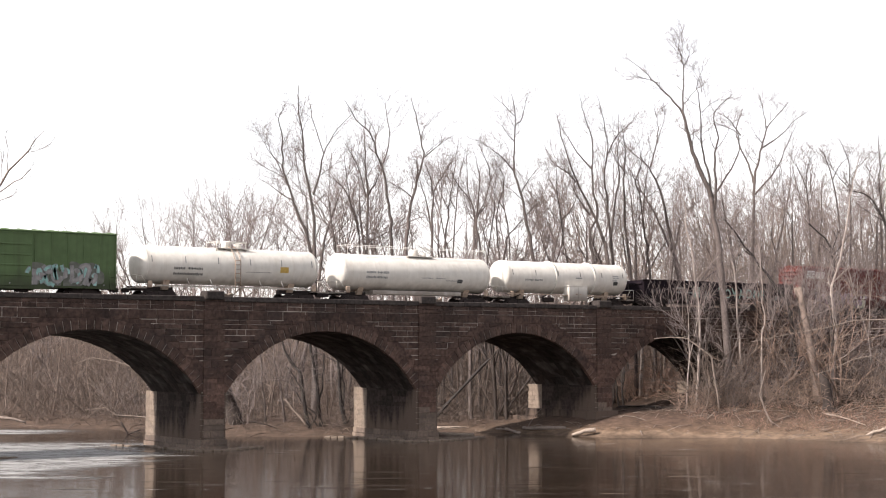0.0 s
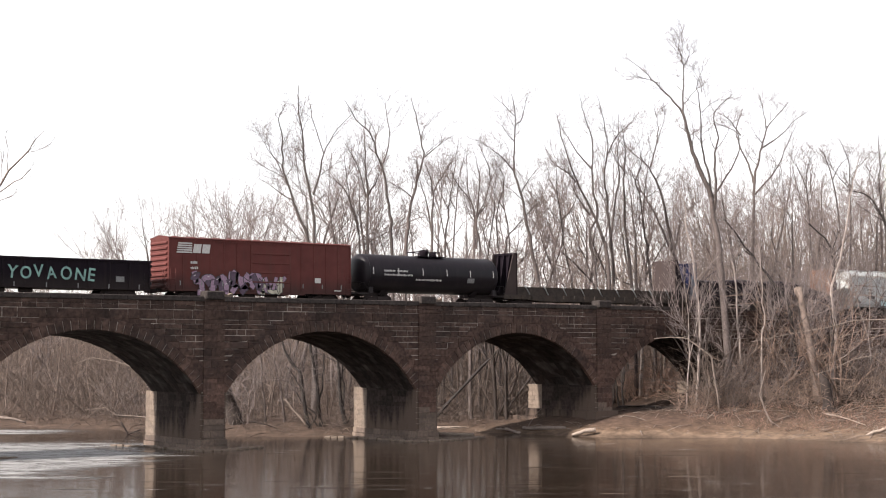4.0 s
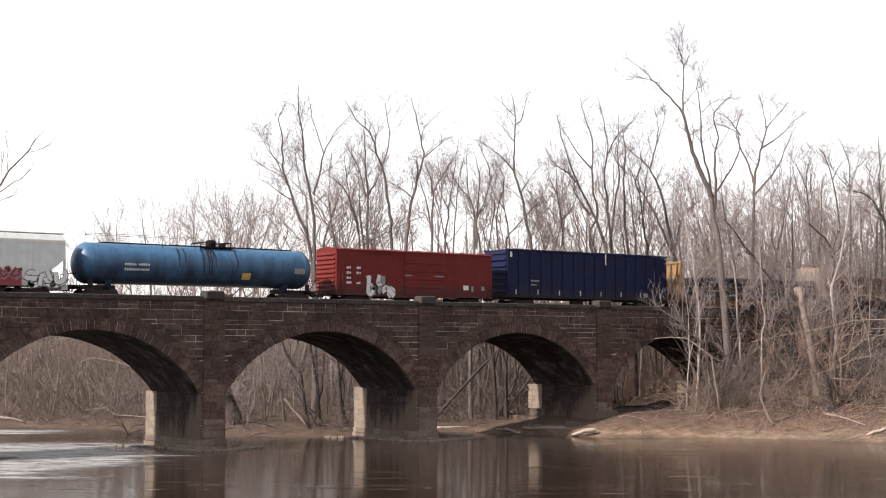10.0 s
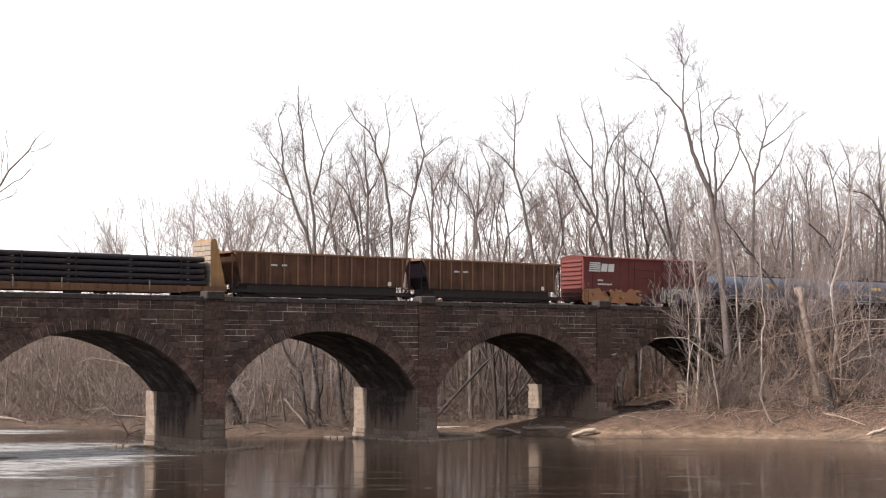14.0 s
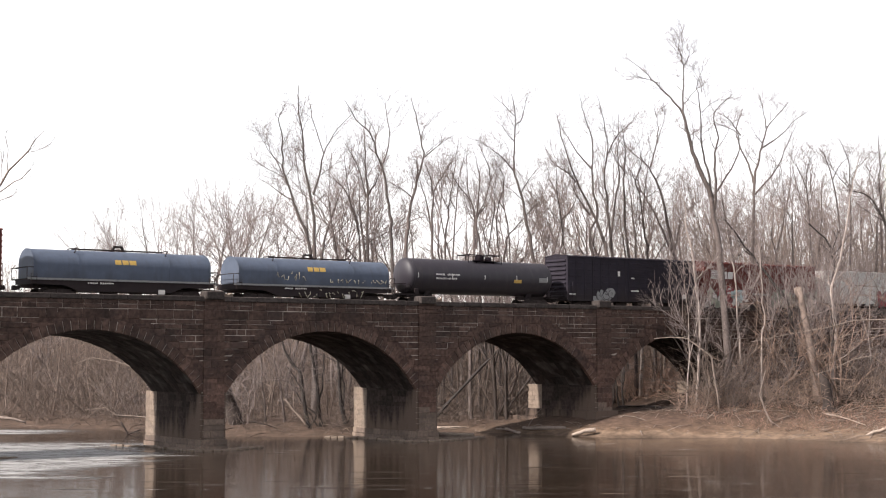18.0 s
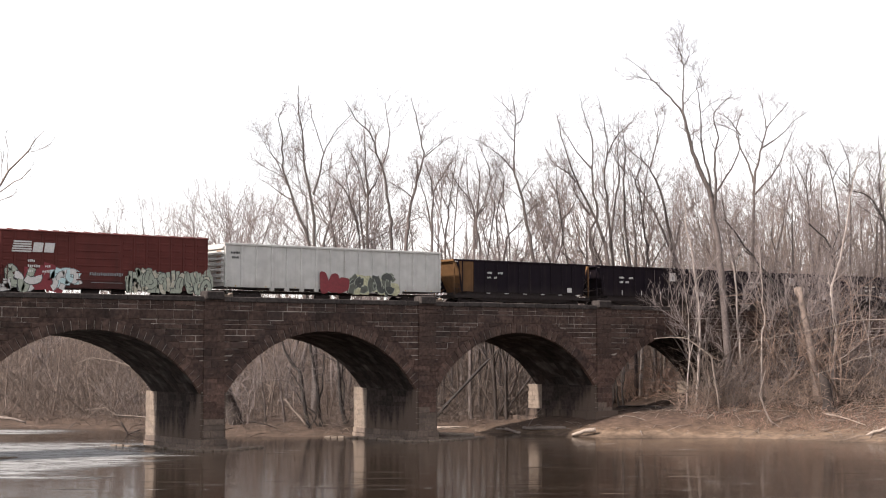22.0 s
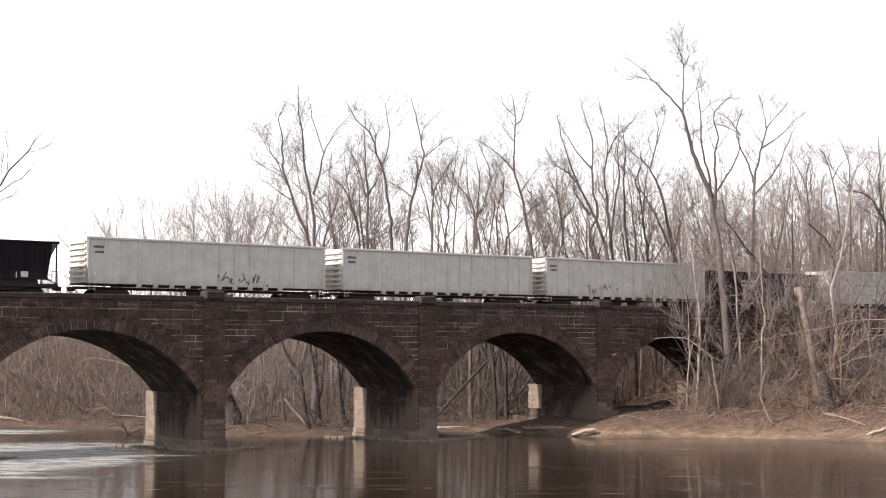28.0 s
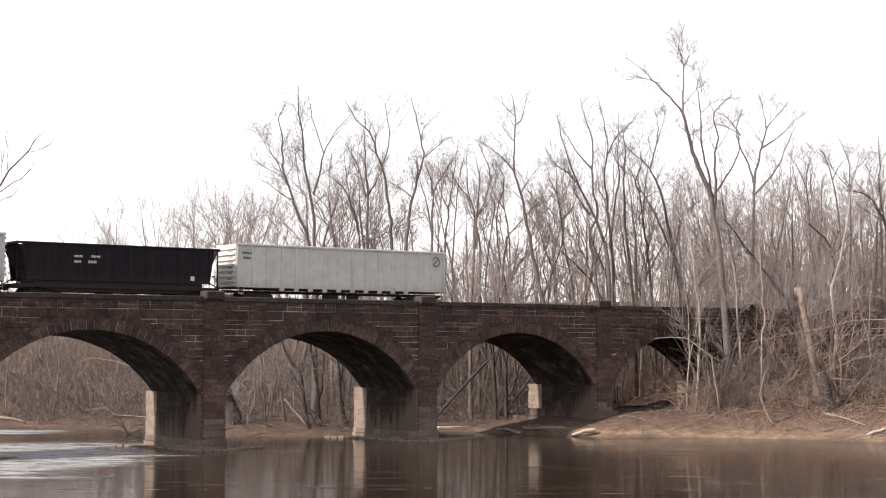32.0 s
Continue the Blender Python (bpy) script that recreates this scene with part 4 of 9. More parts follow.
grown_tree(507, 786, 180, BARK, WOOD_LABEL,
           [(0.14, 0.02, 8, [(0.0, 0.0), (0.0, 10.2), (0.1, 17.3), (0.4, 20.6), (0.8, 22.8), (1.1, 25.6), (1.4, 27.3)]),
            (0.07, 0.02, 4, [(0.4, 20.6), (-0.3, 22.3), (-0.7, 24.5)])])
grown_tree(508, 839, 168, BARK, WOOD_LABEL,
           [(0.19, 0.02, 7, [(-0.3, 0.0), (-0.3, 10.0), (-0.0, 16.1), (0.1, 18.7), (-0.3, 20.5), (-0.6, 22.3), (-0.6, 25.3)]),
            (0.08, 0.02, 3, [(-0.3, 20.5), (-1.1, 21.5), (-1.7, 22.3), (-2.1, 23.3)]),
            (0.13, 0.02, 5, [(0.2, 16.1), (0.2, 18.8), (0.4, 20.8), (0.5, 22.8), (-0.0, 24.9)])])
grown_tree(509, 852, 174, BARK, WOOD_LABEL,
           [(0.16, 0.02, 7, [(-0.2, 0.0), (-0.2, 10.1), (-0.1, 16.5), (-0.5, 18.9), (0.3, 20.8), (0.9, 22.9), (1.8, 24.4)]),
            (0.08, 0.02, 5, [(0.9, 22.9), (0.6, 24.5), (-0.1, 26.2)]),
            (0.1, 0.02, 5, [(0.4, 0.0), (0.4, 13.3), (1.0, 18.6), (1.3, 22.3), (1.5, 25.0)])])
grown_tree(510, 893, 176, BARK, WOOD_LABEL,
           [(0.16, 0.02, 6, [(-0.4, 0.0), (-0.4, 10.1), (0.0, 16.0), (0.3, 17.6), (1.2, 18.7), (2.0, 19.7), (3.3, 21.0)]),
            (0.12, 0.02, 7, [(0.2, 0.0), (0.2, 11.2), (-0.6, 16.6), (-0.7, 19.8), (-0.1, 23.0), (-0.7, 24.7)])])
grown_tree(511, 962, 170, BARK, WOOD_LABEL,
           [(0.236, 0.026, 6, [(0.2, 0.0), (0.2, 9.5), (-0.6, 13.7), (-1.1, 16.2), (-1.7, 19.4), (-1.9, 20.9), (-2.6, 23.0), (-2.7, 24.6), (-2.6, 26.7), (-2.6, 29.3), (-2.9, 30.5)]),
            (0.082, 0.015, 4, [(-2.6, 23.1), (-3.4, 24.3), (-4.7, 25.5), (-6.2, 26.5)]),
            (0.051, 0.015, 2, [(-2.6, 26.1), (-3.4, 27.0), (-4.2, 28.5)]),
            (0.061, 0.015, 2, [(-2.6, 27.5), (-1.9, 28.3), (-1.6, 29.8), (-1.3, 30.9)]),
            (0.051, 0.012, 2, [(-2.6, 28.5), (-3.4, 29.3), (-4.3, 30.0)]),
            (0.072, 0.02, 3, [(-1.7, 19.1), (-0.8, 20.1), (-0.3, 20.5)]),
            (0.072, 0.015, 3, [(-2.0, 21.3), (-1.3, 22.6), (-0.4, 23.7)])])
grown_tree(512, 1012, 177, BARK, WOOD_LABEL,
           [(0.15, 0.02, 7, [(0.3, 0.0), (0.3, 10.1), (-0.3, 15.0), (-0.8, 17.2), (-1.1, 20.4), (-1.4, 22.6), (-1.4, 24.2)]),
            (0.07, 0.02, 4, [(-1.3, 21.6), (-1.9, 23.0), (-2.4, 24.8)]),
            (0.06, 0.02, 3, [(-1.0, 19.3), (-0.0, 20.4), (0.6, 21.8)])])
grown_tree(513, 1074, 175, BARK, WOOD_LABEL,
           [(0.25, 0.031, 6, [(0.2, 0.0), (0.2, 9.6), (0.1, 15.4), (-0.4, 17.6), (-1.1, 19.5), (-2.3, 21.9), (-3.0, 23.5), (-3.9, 26.2), (-4.6, 29.2)]),
            (0.104, 0.021, 5, [(-2.8, 22.8), (-3.9, 23.9), (-4.9, 24.6), (-5.8, 26.3)]),
            (0.104, 0.021, 4, [(-1.5, 19.7), (-2.8, 21.6), (-3.4, 22.9)])])
grown_tree(514, 1062, 174, BARK, WOOD_LABEL,
           [(0.18, 0.025, 6, [(0.0, 0.0), (0.0, 9.6), (-0.5, 14.9), (-0.9, 17.5), (-0.2, 19.9), (-0.6, 22.3), (-0.7, 23.9), (-0.6, 26.1), (-0.9, 27.7), (-1.6, 29.8), (-1.8, 31.1)]),
            (0.1, 0.02, 4, [(-0.7, 24.0), (-1.6, 25.0), (-2.9, 27.0), (-3.7, 28.5)])])
grown_tree(515, 1082, 176, BARK, WOOD_LABEL,
           [(0.206, 0.026, 7, [(0.1, 0.0), (0.1, 9.6), (0.2, 14.9), (-0.2, 19.2), (-0.4, 21.9), (-0.6, 23.6), (-0.3, 25.7), (-0.5, 27.9), (-1.1, 30.9)]),
            (0.124, 0.021, 5, [(-0.1, 16.6), (0.4, 20.9), (0.8, 23.1), (0.7, 25.2), (0.8, 27.4), (0.7, 29.5)]),
            (0.082, 0.021, 4, [(-0.3, 25.5), (0.5, 27.1), (1.6, 28.2), (2.4, 28.9)])])
grown_tree(516, 1120, 178, BARK, WOOD_LABEL,
           [(0.2, 0.032, 5, [(0.2, 0.0), (0.2, 9.6), (-0.3, 15.6), (-0.7, 18.9), (-0.8, 22.7), (-0.8, 24.3), (-1.5, 25.1), (-2.0, 26.4)]),
            (0.095, 0.021, 5, [(-0.8, 24.1), (-0.7, 26.5), (-1.1, 28.4)]),
            (0.105, 0.021, 4, [(-0.2, 13.4), (-1.1, 18.9), (-1.3, 21.5)])])
grown_tree(517, 1155, 180, BARK, WOOD_LABEL,
           [(0.191, 0.026, 6, [(0.1, 0.0), (0.1, 9.6), (-0.3, 15.2), (-0.7, 17.9), (-1.0, 20.7), (-1.5, 22.9), (-1.8, 23.8), (-2.6, 25.2)]),
            (0.085, 0.021, 5, [(-1.6, 23.3), (-1.0, 25.1), (-1.2, 27.0)]),
            (0.106, 0.021, 4, [(-0.8, 20.1), (-0.6, 22.9), (-0.1, 26.2)])])
grown_tree(518, 1205, 182, BARK, WOOD_LABEL,
           [(0.218, 0.027, 6, [(0.2, 0.0), (0.2, 9.7), (-0.8, 16.9), (-1.3, 19.6), (-1.9, 22.5), (-2.6, 24.1), (-3.1, 25.0), (-4.3, 26.1), (-5.2, 26.9)]),
            (0.098, 0.022, 6, [(-2.9, 24.9), (-2.4, 26.6), (-2.0, 28.8), (-2.3, 30.6)]),
            (0.065, 0.016, 3, [(-2.4, 26.8), (-1.7, 28.9), (-1.3, 30.3)])])
grown_tree(519, 1200, 182, BARK, WOOD_LABEL,
           [(0.18, 0.032, 4, [(0.3, 0.0), (0.3, 9.6), (0.2, 14.6), (-1.2, 18.0), (-2.1, 20.2), (-3.1, 21.9), (-3.7, 23.0), (-3.8, 24.7)]),
            (0.053, 0.021, 2, [(-3.1, 21.9), (-2.3, 22.4), (-1.8, 23.0)])])
grown_tree(520, 1330, 190, BARK, WOOD_LABEL,
           [(0.216, 0.032, 8, [(0.0, 0.0), (0.0, 9.8), (0.3, 19.6), (0.5, 24.3), (1.0, 26.6), (1.4, 28.4), (1.9, 29.9), (2.9, 31.1), (4.0, 32.3)]),
            (0.097, 0.022, 5, [(1.3, 27.7), (3.2, 29.0), (4.4, 30.3), (5.9, 31.4)]),
            (0.076, 0.016, 4, [(1.7, 29.7), (1.5, 31.1), (1.0, 33.2)]),
            (0.14, 0.022, 6, [(0.4, 24.1), (-0.0, 26.1), (-0.8, 28.2), (-1.0, 29.9), (-0.1, 32.3)]),
            (0.086, 0.022, 4, [(-0.9, 29.0), (-1.7, 30.4), (-2.6, 31.4)]),
            (0.108, 0.022, 5, [(0.5, 22.9), (2.6, 25.5), (3.3, 27.2), (4.5, 30.1)])])
grown_tree(540, 1503, 201, BARK, WOOD_LABEL,
           [(0.158, 0.023, 7, [(0.1, 0.0), (0.1, 13.0), (0.3, 20.4), (0.3, 24.7), (0.2, 27.4), (-0.8, 29.9)]),
            (0.079, 0.017, 4, [(0.3, 23.8), (1.0, 26.4), (2.5, 27.9)]),
            (0.068, 0.017, 3, [(0.3, 24.4), (-1.1, 25.9), (-2.3, 27.8)])])
grown_tree(541, 1488, 200, BARK, WOOD_LABEL,
           [(0.143, 0.022, 6, [(0.2, 0.0), (0.2, 12.9), (-0.1, 21.5), (-0.8, 25.8), (-1.4, 27.8), (-2.1, 28.8)]),
            (0.066, 0.016, 3, [(-0.7, 25.2), (0.4, 27.1), (1.9, 28.4)])])
grown_tree(542, 1558, 204, BARK, WOOD_LABEL,
           [(0.181, 0.023, 7, [(0.2, 0.0), (0.2, 13.1), (0.2, 20.6), (0.2, 24.9), (0.2, 28.1), (0.1, 32.0)]),
            (0.079, 0.017, 4, [(0.2, 24.7), (1.5, 26.8), (2.4, 28.8)]),
            (0.068, 0.017, 4, [(0.2, 24.3), (-0.8, 26.3), (-1.5, 27.7)])])
grown_tree(543, 1440, 196, BARK, WOOD_LABEL,
           [(0.128, 0.021, 6, [(-0.0, 0.0), (-0.0, 12.9), (-0.3, 20.0), (-0.6, 24.3), (-0.3, 26.7), (0.6, 28.1)]),
            (0.064, 0.016, 4, [(-0.5, 23.6), (-1.6, 26.1), (-2.1, 26.9)])])
grown_tree(544, 800, 186, BARK, WOOD_LABEL,
           [(0.13, 0.02, 6, [(0.0, 0.0), (0.0, 10.3), (0.2, 18.2), (0.5, 22.2), (0.9, 25.1), (1.4, 27.3)]),
            (0.06, 0.015, 4, [(0.3, 21.1), (-0.6, 23.4), (-1.0, 25.1)])])
grown_tree(545, 905, 184, BARK, WOOD_LABEL,
           [(0.12, 0.02, 6, [(-0.2, 0.0), (-0.2, 10.3), (-0.2, 18.1), (-0.8, 21.5), (-0.6, 24.3), (-0.1, 25.7)]),
            (0.06, 0.015, 4, [(-0.7, 20.9), (-1.8, 22.6), (-2.5, 24.2)])])
# lower trees between and behind them: direction, height of the top, depth, kind
for row in ((530, 235, 186, 2), (600, 245, 184, 3), (662, 240, 190, 1), (712, 262, 188, 6), (775, 268, 182, 5), (955, 300, 182, 5), (1048, 225, 190, 5), (1135, 240, 184, 3), (1360, 230, 190, 5), (1300, 250, 192, 3),
            (590, 300, 190, 5), (670, 310, 195, 6), (745, 305, 200, 7), (890, 300, 195, 6), (1000, 300, 195, 7), (505, 300, 185, 2), (610, 300, 188, 4), (815, 300, 195, 2), (835, 330, 200, 0),
            (870, 300, 195, 4), (950, 310, 200, 6), (985, 255, 188, 5), (1030, 300, 190, 0), (1110, 270, 185, 6), (1150, 290, 190, 4), 
            (1185, 300, 188, 3), (1300, 300, 205, 2), (1400, 300, 192, 0), (1440, 275, 206, 1), (1490, 262, 200, 4), (1545, 240, 202, 3), (1420, 300, 190, 7),
            (470, 300, 200, 7), (385, 308, 235, 4), (300, 335, 240, 5), (432, 300, 222, 2), (345, 335, 228, 7), (430, 325, 240, 2), (390, 325, 250, 4), (340, 332, 255, 0), (300, 368, 262, 5), (262, 338, 270, 2), (228, 352, 280, 4), (215, 395, 300, 4), (180, 405, 320, 7),
            (1250, 290, 215, 4), (1210, 310, 220, 0),
            (1480, 330, 230, 2), (1530, 300, 225, 0), (1580, 270, 215, 1), (1370, 300, 225, 3), (1330, 310, 240, 4), (1610, 250, 200, 5), (500, 330, 230, 3)):
    plant(row[3], row[0], row[1], row[2])

for row in ((880, 430, 170, 9), (900, 430, 168, 8), (820, 430, 178, 9), (60, 520, 205, 8), (130, 525, 198, 9),
            (240, 500, 190, 8), (700, 430, 160, 9), (460, 430, 172, 9), (660, 440, 175, 8), (20, 530, 215, 9), (190, 520, 205, 9)):
    plant(row[3], row[0], row[1], row[2], label=SHORE_LABEL)

# young trees on the bank before the railway
for row in ((1262, 450, 161.5, 8), (1300, 480, 163, 9), (1335, 440, 166, 8), (1372, 470, 165, 9), (1405, 450, 168, 8), (1440, 480, 166, 9), (1480, 440, 170, 8), (1515, 465, 168, 9), (1555, 440, 171, 8), (1590, 430, 168, 9)):
    plant(row[3], row[0], row[1], row[2], label="small many-stemmed leafless tree on the bank")

# trees on the bank before the railway, tree by tree
grown_tree(600, 1287, 162, BARK, TALL_LABEL,
           [(0.4, 0.2, 0, [(0.1, 0.0), (0.1, 3.5), (-0.1, 7.9), (-0.5, 13.8), (-0.7, 16.3), (-1.1, 18.3), (-1.3, 20.3)]),
            (0.23, 0.12, 2, [(-1.3, 20.3), (-2.1, 22.3), (-2.9, 24.3), (-3.2, 25.8), (-3.6, 27.5)]),
            (0.12, 0.025, 4, [(-3.6, 27.5), (-4.2, 28.5), (-5.0, 29.5), (-5.9, 30.5), (-7.0, 31.7), (-7.9, 32.5)]),
            (0.1, 0.015, 6, [(-3.6, 27.5), (-3.7, 28.8), (-3.6, 30.8), (-3.6, 32.0), (-3.9, 33.2), (-4.0, 34.5)]),
            (0.06, 0.012, 2, [(-3.6, 32.0), (-3.9, 33.0), (-4.7, 34.7)]),
            (0.05, 0.012, 2, [(-3.6, 31.9), (-3.1, 32.8), (-3.2, 34.0)]),
            (0.05, 0.012, 2, [(-3.7, 28.5), (-2.8, 29.5), (-2.1, 30.1)]),
            (0.05, 0.012, 3, [(-5.8, 30.4), (-7.0, 30.8), (-8.0, 31.0)]),
            (0.13, 0.02, 4, [(-1.0, 19.2), (-1.0, 21.8), (-1.2, 24.0), (-0.9, 25.3), (-1.4, 27.0), (-0.9, 28.0), (0.2, 29.0)]),
            (0.11, 0.02, 4, [(-1.1, 20.3), (-0.2, 21.7), (0.6, 22.8), (1.5, 24.7), (1.4, 26.2), (0.4, 26.8), (-0.7, 27.3)]),
            (0.12, 0.02, 5, [(-1.3, 20.2), (-1.5, 22.8), (-1.9, 24.8), (-1.9, 27.3), (-2.0, 29.8), (-2.0, 30.9), (-1.5, 32.4)]),
            (0.04, 0.012, 2, [(-2.0, 29.5), (-2.2, 30.8), (-2.9, 31.9)]),
            (0.04, 0.012, 2, [(-2.0, 27.8), (-1.0, 28.7), (0.2, 29.0)])])
grown_tree(602, 1233, 160.5, PALE_BARK, PALE_LABEL,
           [(0.13, 0.04, 5, [(-0.1, 0.0), (-0.1, 2.1), (0.1, 6.0), (0.2, 9.9), (-0.1, 13.0), (-0.4, 15.7), (-0.9, 17.7), (-0.9, 19.2), (-1.3, 20.7)]),
            (0.06, 0.02, 2, [(-0.2, 12.8), (0.4, 13.5), (1.0, 14.0)])])
grown_tree(603, 1302, 162.5, PALE_BARK, PALE_LABEL,
           [(0.13, 0.04, 4, [(0.4, 0.0), (0.4, 3.5), (0.3, 6.9), (0.1, 9.9), (-0.0, 12.9), (-0.4, 14.9), (-0.9, 16.6), (-1.5, 17.3), (-1.8, 18.8)])])
grown_tree(604, 1170, 180, PALE_BARK, PALE_LABEL,
           [(0.119, 0.032, 4, [(-0.1, 0.0), (-0.1, 5.8), (0.1, 11.5), (0.2, 14.5), (0.3, 15.9), (0.8, 16.8), (1.5, 19.0)])])
grown_tree(605, 1099, 177, PALE_BARK, PALE_LABEL,
           [(0.126, 0.031, 3, [(0.1, 0.0), (0.1, 8.6), (-0.0, 12.3), (0.2, 13.9), (0.3, 15.0), (0.0, 16.6), (0.0, 19.4), (0.3, 22.6)]),
            (0.094, 0.021, 3, [(0.0, 13.4), (-0.4, 14.3), (-0.7, 16.1), (-0.9, 17.7), (-1.0, 19.0), (-1.2, 21.5)])])
grown_tree(606, 1347, 160.5, PALE_BARK, PALE_LABEL,
           [(0.1, 0.03, 4, [(-0.1, 0.0), (-0.1, 3.0), (0.0, 7.9), (0.3, 9.4), (0.1, 11.8), (-0.0, 13.8), (-0.2, 16.2)])])
grown_tree(607, 1470, 161, PALE_BARK, PALE_LABEL,
           [(0.2, 0.03, 4, [(-0.1, 0.0), (-0.1, 1.3), (0.2, 5.5), (0.4, 7.9), (0.2, 10.8), (0.1, 12.4), (0.9, 14.8), (1.4, 17.2), (1.8, 20.2), (2.3, 22.2), (2.7, 23.7)]),
            (0.08, 0.02, 3, [(0.1, 12.4), (-0.1, 13.0), (0.1, 14.3)]),
            (0.07, 0.02, 2, [(0.4, 6.0), (1.5, 6.7), (2.9, 7.9)])])
grown_tree(608, 1472, 163, DARK_BARK, DARK_LABEL,
           [(0.15, 0.05, 3, [(-0.1, 0.0), (-0.1, 3.5), (0.0, 9.9), (0.2, 13.9), (0.0, 15.9), (-0.9, 17.1), (-1.9, 18.1)]),
            (0.08, 0.02, 3, [(0.1, 15.6), (0.5, 16.6), (0.7, 17.6)])])
grown_tree(609, 1400, 164, DARK_BARK, DARK_LABEL,
           [(0.2, 0.04, 4, [(0.7, 0.0), (0.7, 3.5), (-0.1, 10.2), (-1.2, 12.4), (-2.3, 13.9), (-3.4, 15.4), (-4.9, 17.4), (-6.1, 18.7)]),
            (0.08, 0.02, 3, [(-3.4, 15.3), (-4.1, 15.7), (-4.9, 14.9)])])
grown_tree(610, 1565, 165, DARK_BARK, DARK_LABEL,
           [(0.18, 0.04, 4, [(1.7, 0.0), (1.7, 3.4), (1.1, 14.0), (0.4, 17.7), (-0.6, 19.8), (-1.5, 20.8), (-2.6, 21.1)]),
            (0.1, 0.02, 3, [(0.7, 16.0), (-0.0, 19.5), (-0.2, 22.0)])])
grown_tree(611, 1135, 178, PALE_BARK, PALE_LABEL,
           [(0.2, 0.11, 3, [(-0.1, 0.0), (-0.1, 2.0), (0.0, 5.9), (0.2, 8.0), (0.1, 11.1), (0.3, 14.2)])])
grown_tree(612, 1094, 172, DARK_BARK, DARK_LABEL,
           [(0.1, 0.06, 2, [(-0.0, 0.0), (-0.2, 2.9), (-0.35, 4.9), (-0.4, 8.0)]),
            (0.11, 0.06, 2, [(0.5, 0.0), (0.3, 2.9), (0.5, 4.9), (0.4, 8.0)])])
# leaning trees at the water's edge beyond the second arch
grown_tree(701, 548, 155, DARK_BARK, SHORE_LABEL,
           [(0.19, 0.06, 5, [(0.1, 0.0), (-0.3, 1.7), (-0.5, 3.3), (-0.7, 4.9), (-1.5, 6.0), (-2.2, 7.4), (-2.5, 8.8)]),
            (0.1, 0.04, 3, [(0.2, 0.0), (-0.3, 2.2), (-0.6, 3.5), (-1.2, 4.7), (-1.9, 5.6)]),
            (0.09, 0.03, 3, [(-0.1, 0.0), (0.6, 1.5), (-0.4, 2.4), (-1.2, 3.7)])])
grown_tree(702, 567, 156, DARK_BARK, SHORE_LABEL,
           [(0.18, 0.07, 5, [(0.1, 0.0), (-0.1, 2.3), (-0.4, 4.6), (-0.8, 6.9), (-1.0, 9.7), (-1.2, 12.5)]),
            (0.08, 0.03, 3, [(-0.1, 0.0), (-0.7, 1.5), (-1.2, 2.1), (-2.1, 3.7), (-2.6, 5.1)]),
            (0.09, 0.03, 4, [(-0.1, 2.3), (0.2, 4.2), (0.3, 6.0), (0.4, 7.9)])])
grown_tree(703, 610, 159.5, DARK_BARK, SHORE_LABEL,
           [(0.2, 0.07, 4, [(0.1, 0.0), (-0.2, 1.9), (-0.4, 3.6), (-0.5, 5.3), (-0.8, 7.9), (-1.0, 10.8)]),
            (0.12, 0.05, 4, [(0.2, 0.0), (-0.1, 2.1), (-0.0, 3.6), (-0.2, 5.0), (0.0, 6.9)]),
            (0.07, 0.02, 3, [(0.2, 0.0), (0.6, 1.6), (0.9, 1.8)])])
grown_tree(704, 503, 158.5, BARK, SHORE_LABEL,
           [(0.12, 0.04, 4, [(0.1, 0.0), (-0.1, 2.6), (-0.2, 3.6), (-0.7, 5.5), (-1.0, 7.9)])])
grown_tree(705, 468, 158.5, BARK, SHORE_LABEL,
           [(0.1, 0.03, 5, [(0.2, 0.0), (0.1, 2.4), (-0.1, 3.6), (-0.2, 6.0), (-0.6, 8.4)]),
            (0.06, 0.02, 3, [(0.1, 2.1), (-0.8, 3.6), (-0.6, 5.5)])])

right = Vector((math.sin(radians(HEADING)), -math.cos(radians(HEADING)), 0))
UP = Vector((0, 0, 1))


def leader(points, r0, r1, limbs, side):
    """A main stem through points given as (metres to the right, metres up), with limbs that fork from it."""
    pts = [right * a + UP * b for a, b in points]
    wood.tube(pts, [r0 + (r1 - r0) * i / (len(pts) - 1) for i in range(len(pts))], 7, caps=False)
    for _ in range(limbs):
        i = rngh.randrange(1, len(pts) - 1)
        q = pts[i].lerp(pts[i + 1], rngh.random())
        w = (UP * 1.0 + right * rngh.gauss(0, 0.6) + Vector((rngh.gauss(0, 0.35), rngh.gauss(0, 0.35), 0))).normalized()
        fork((wood, twigs), rngh, q, w, rngh.uniform(1.6, 2.8), r1 * 1.2, 3, 5, 0.42, 0.08, side, 0.012)
    fork((wood, twigs), rngh, pts[-1], (pts[-1] - pts[-2]).normalized(), 1.9, r1, 3, 5, 0.35, 0.06, side, 0.012)


# a tree on the near bank whose limb reaches over the river
wood, twigs = Shape(), Shape()
rngh = random.Random(4)
near_foot = spot(5.97, 26.6, 0.1)
rise = EYE_Z - near_foot[2]
leader([(0, -0.3), (0.0, rise * 0.5), (0.1, rise)], 0.16, 0.1, 0, 0)
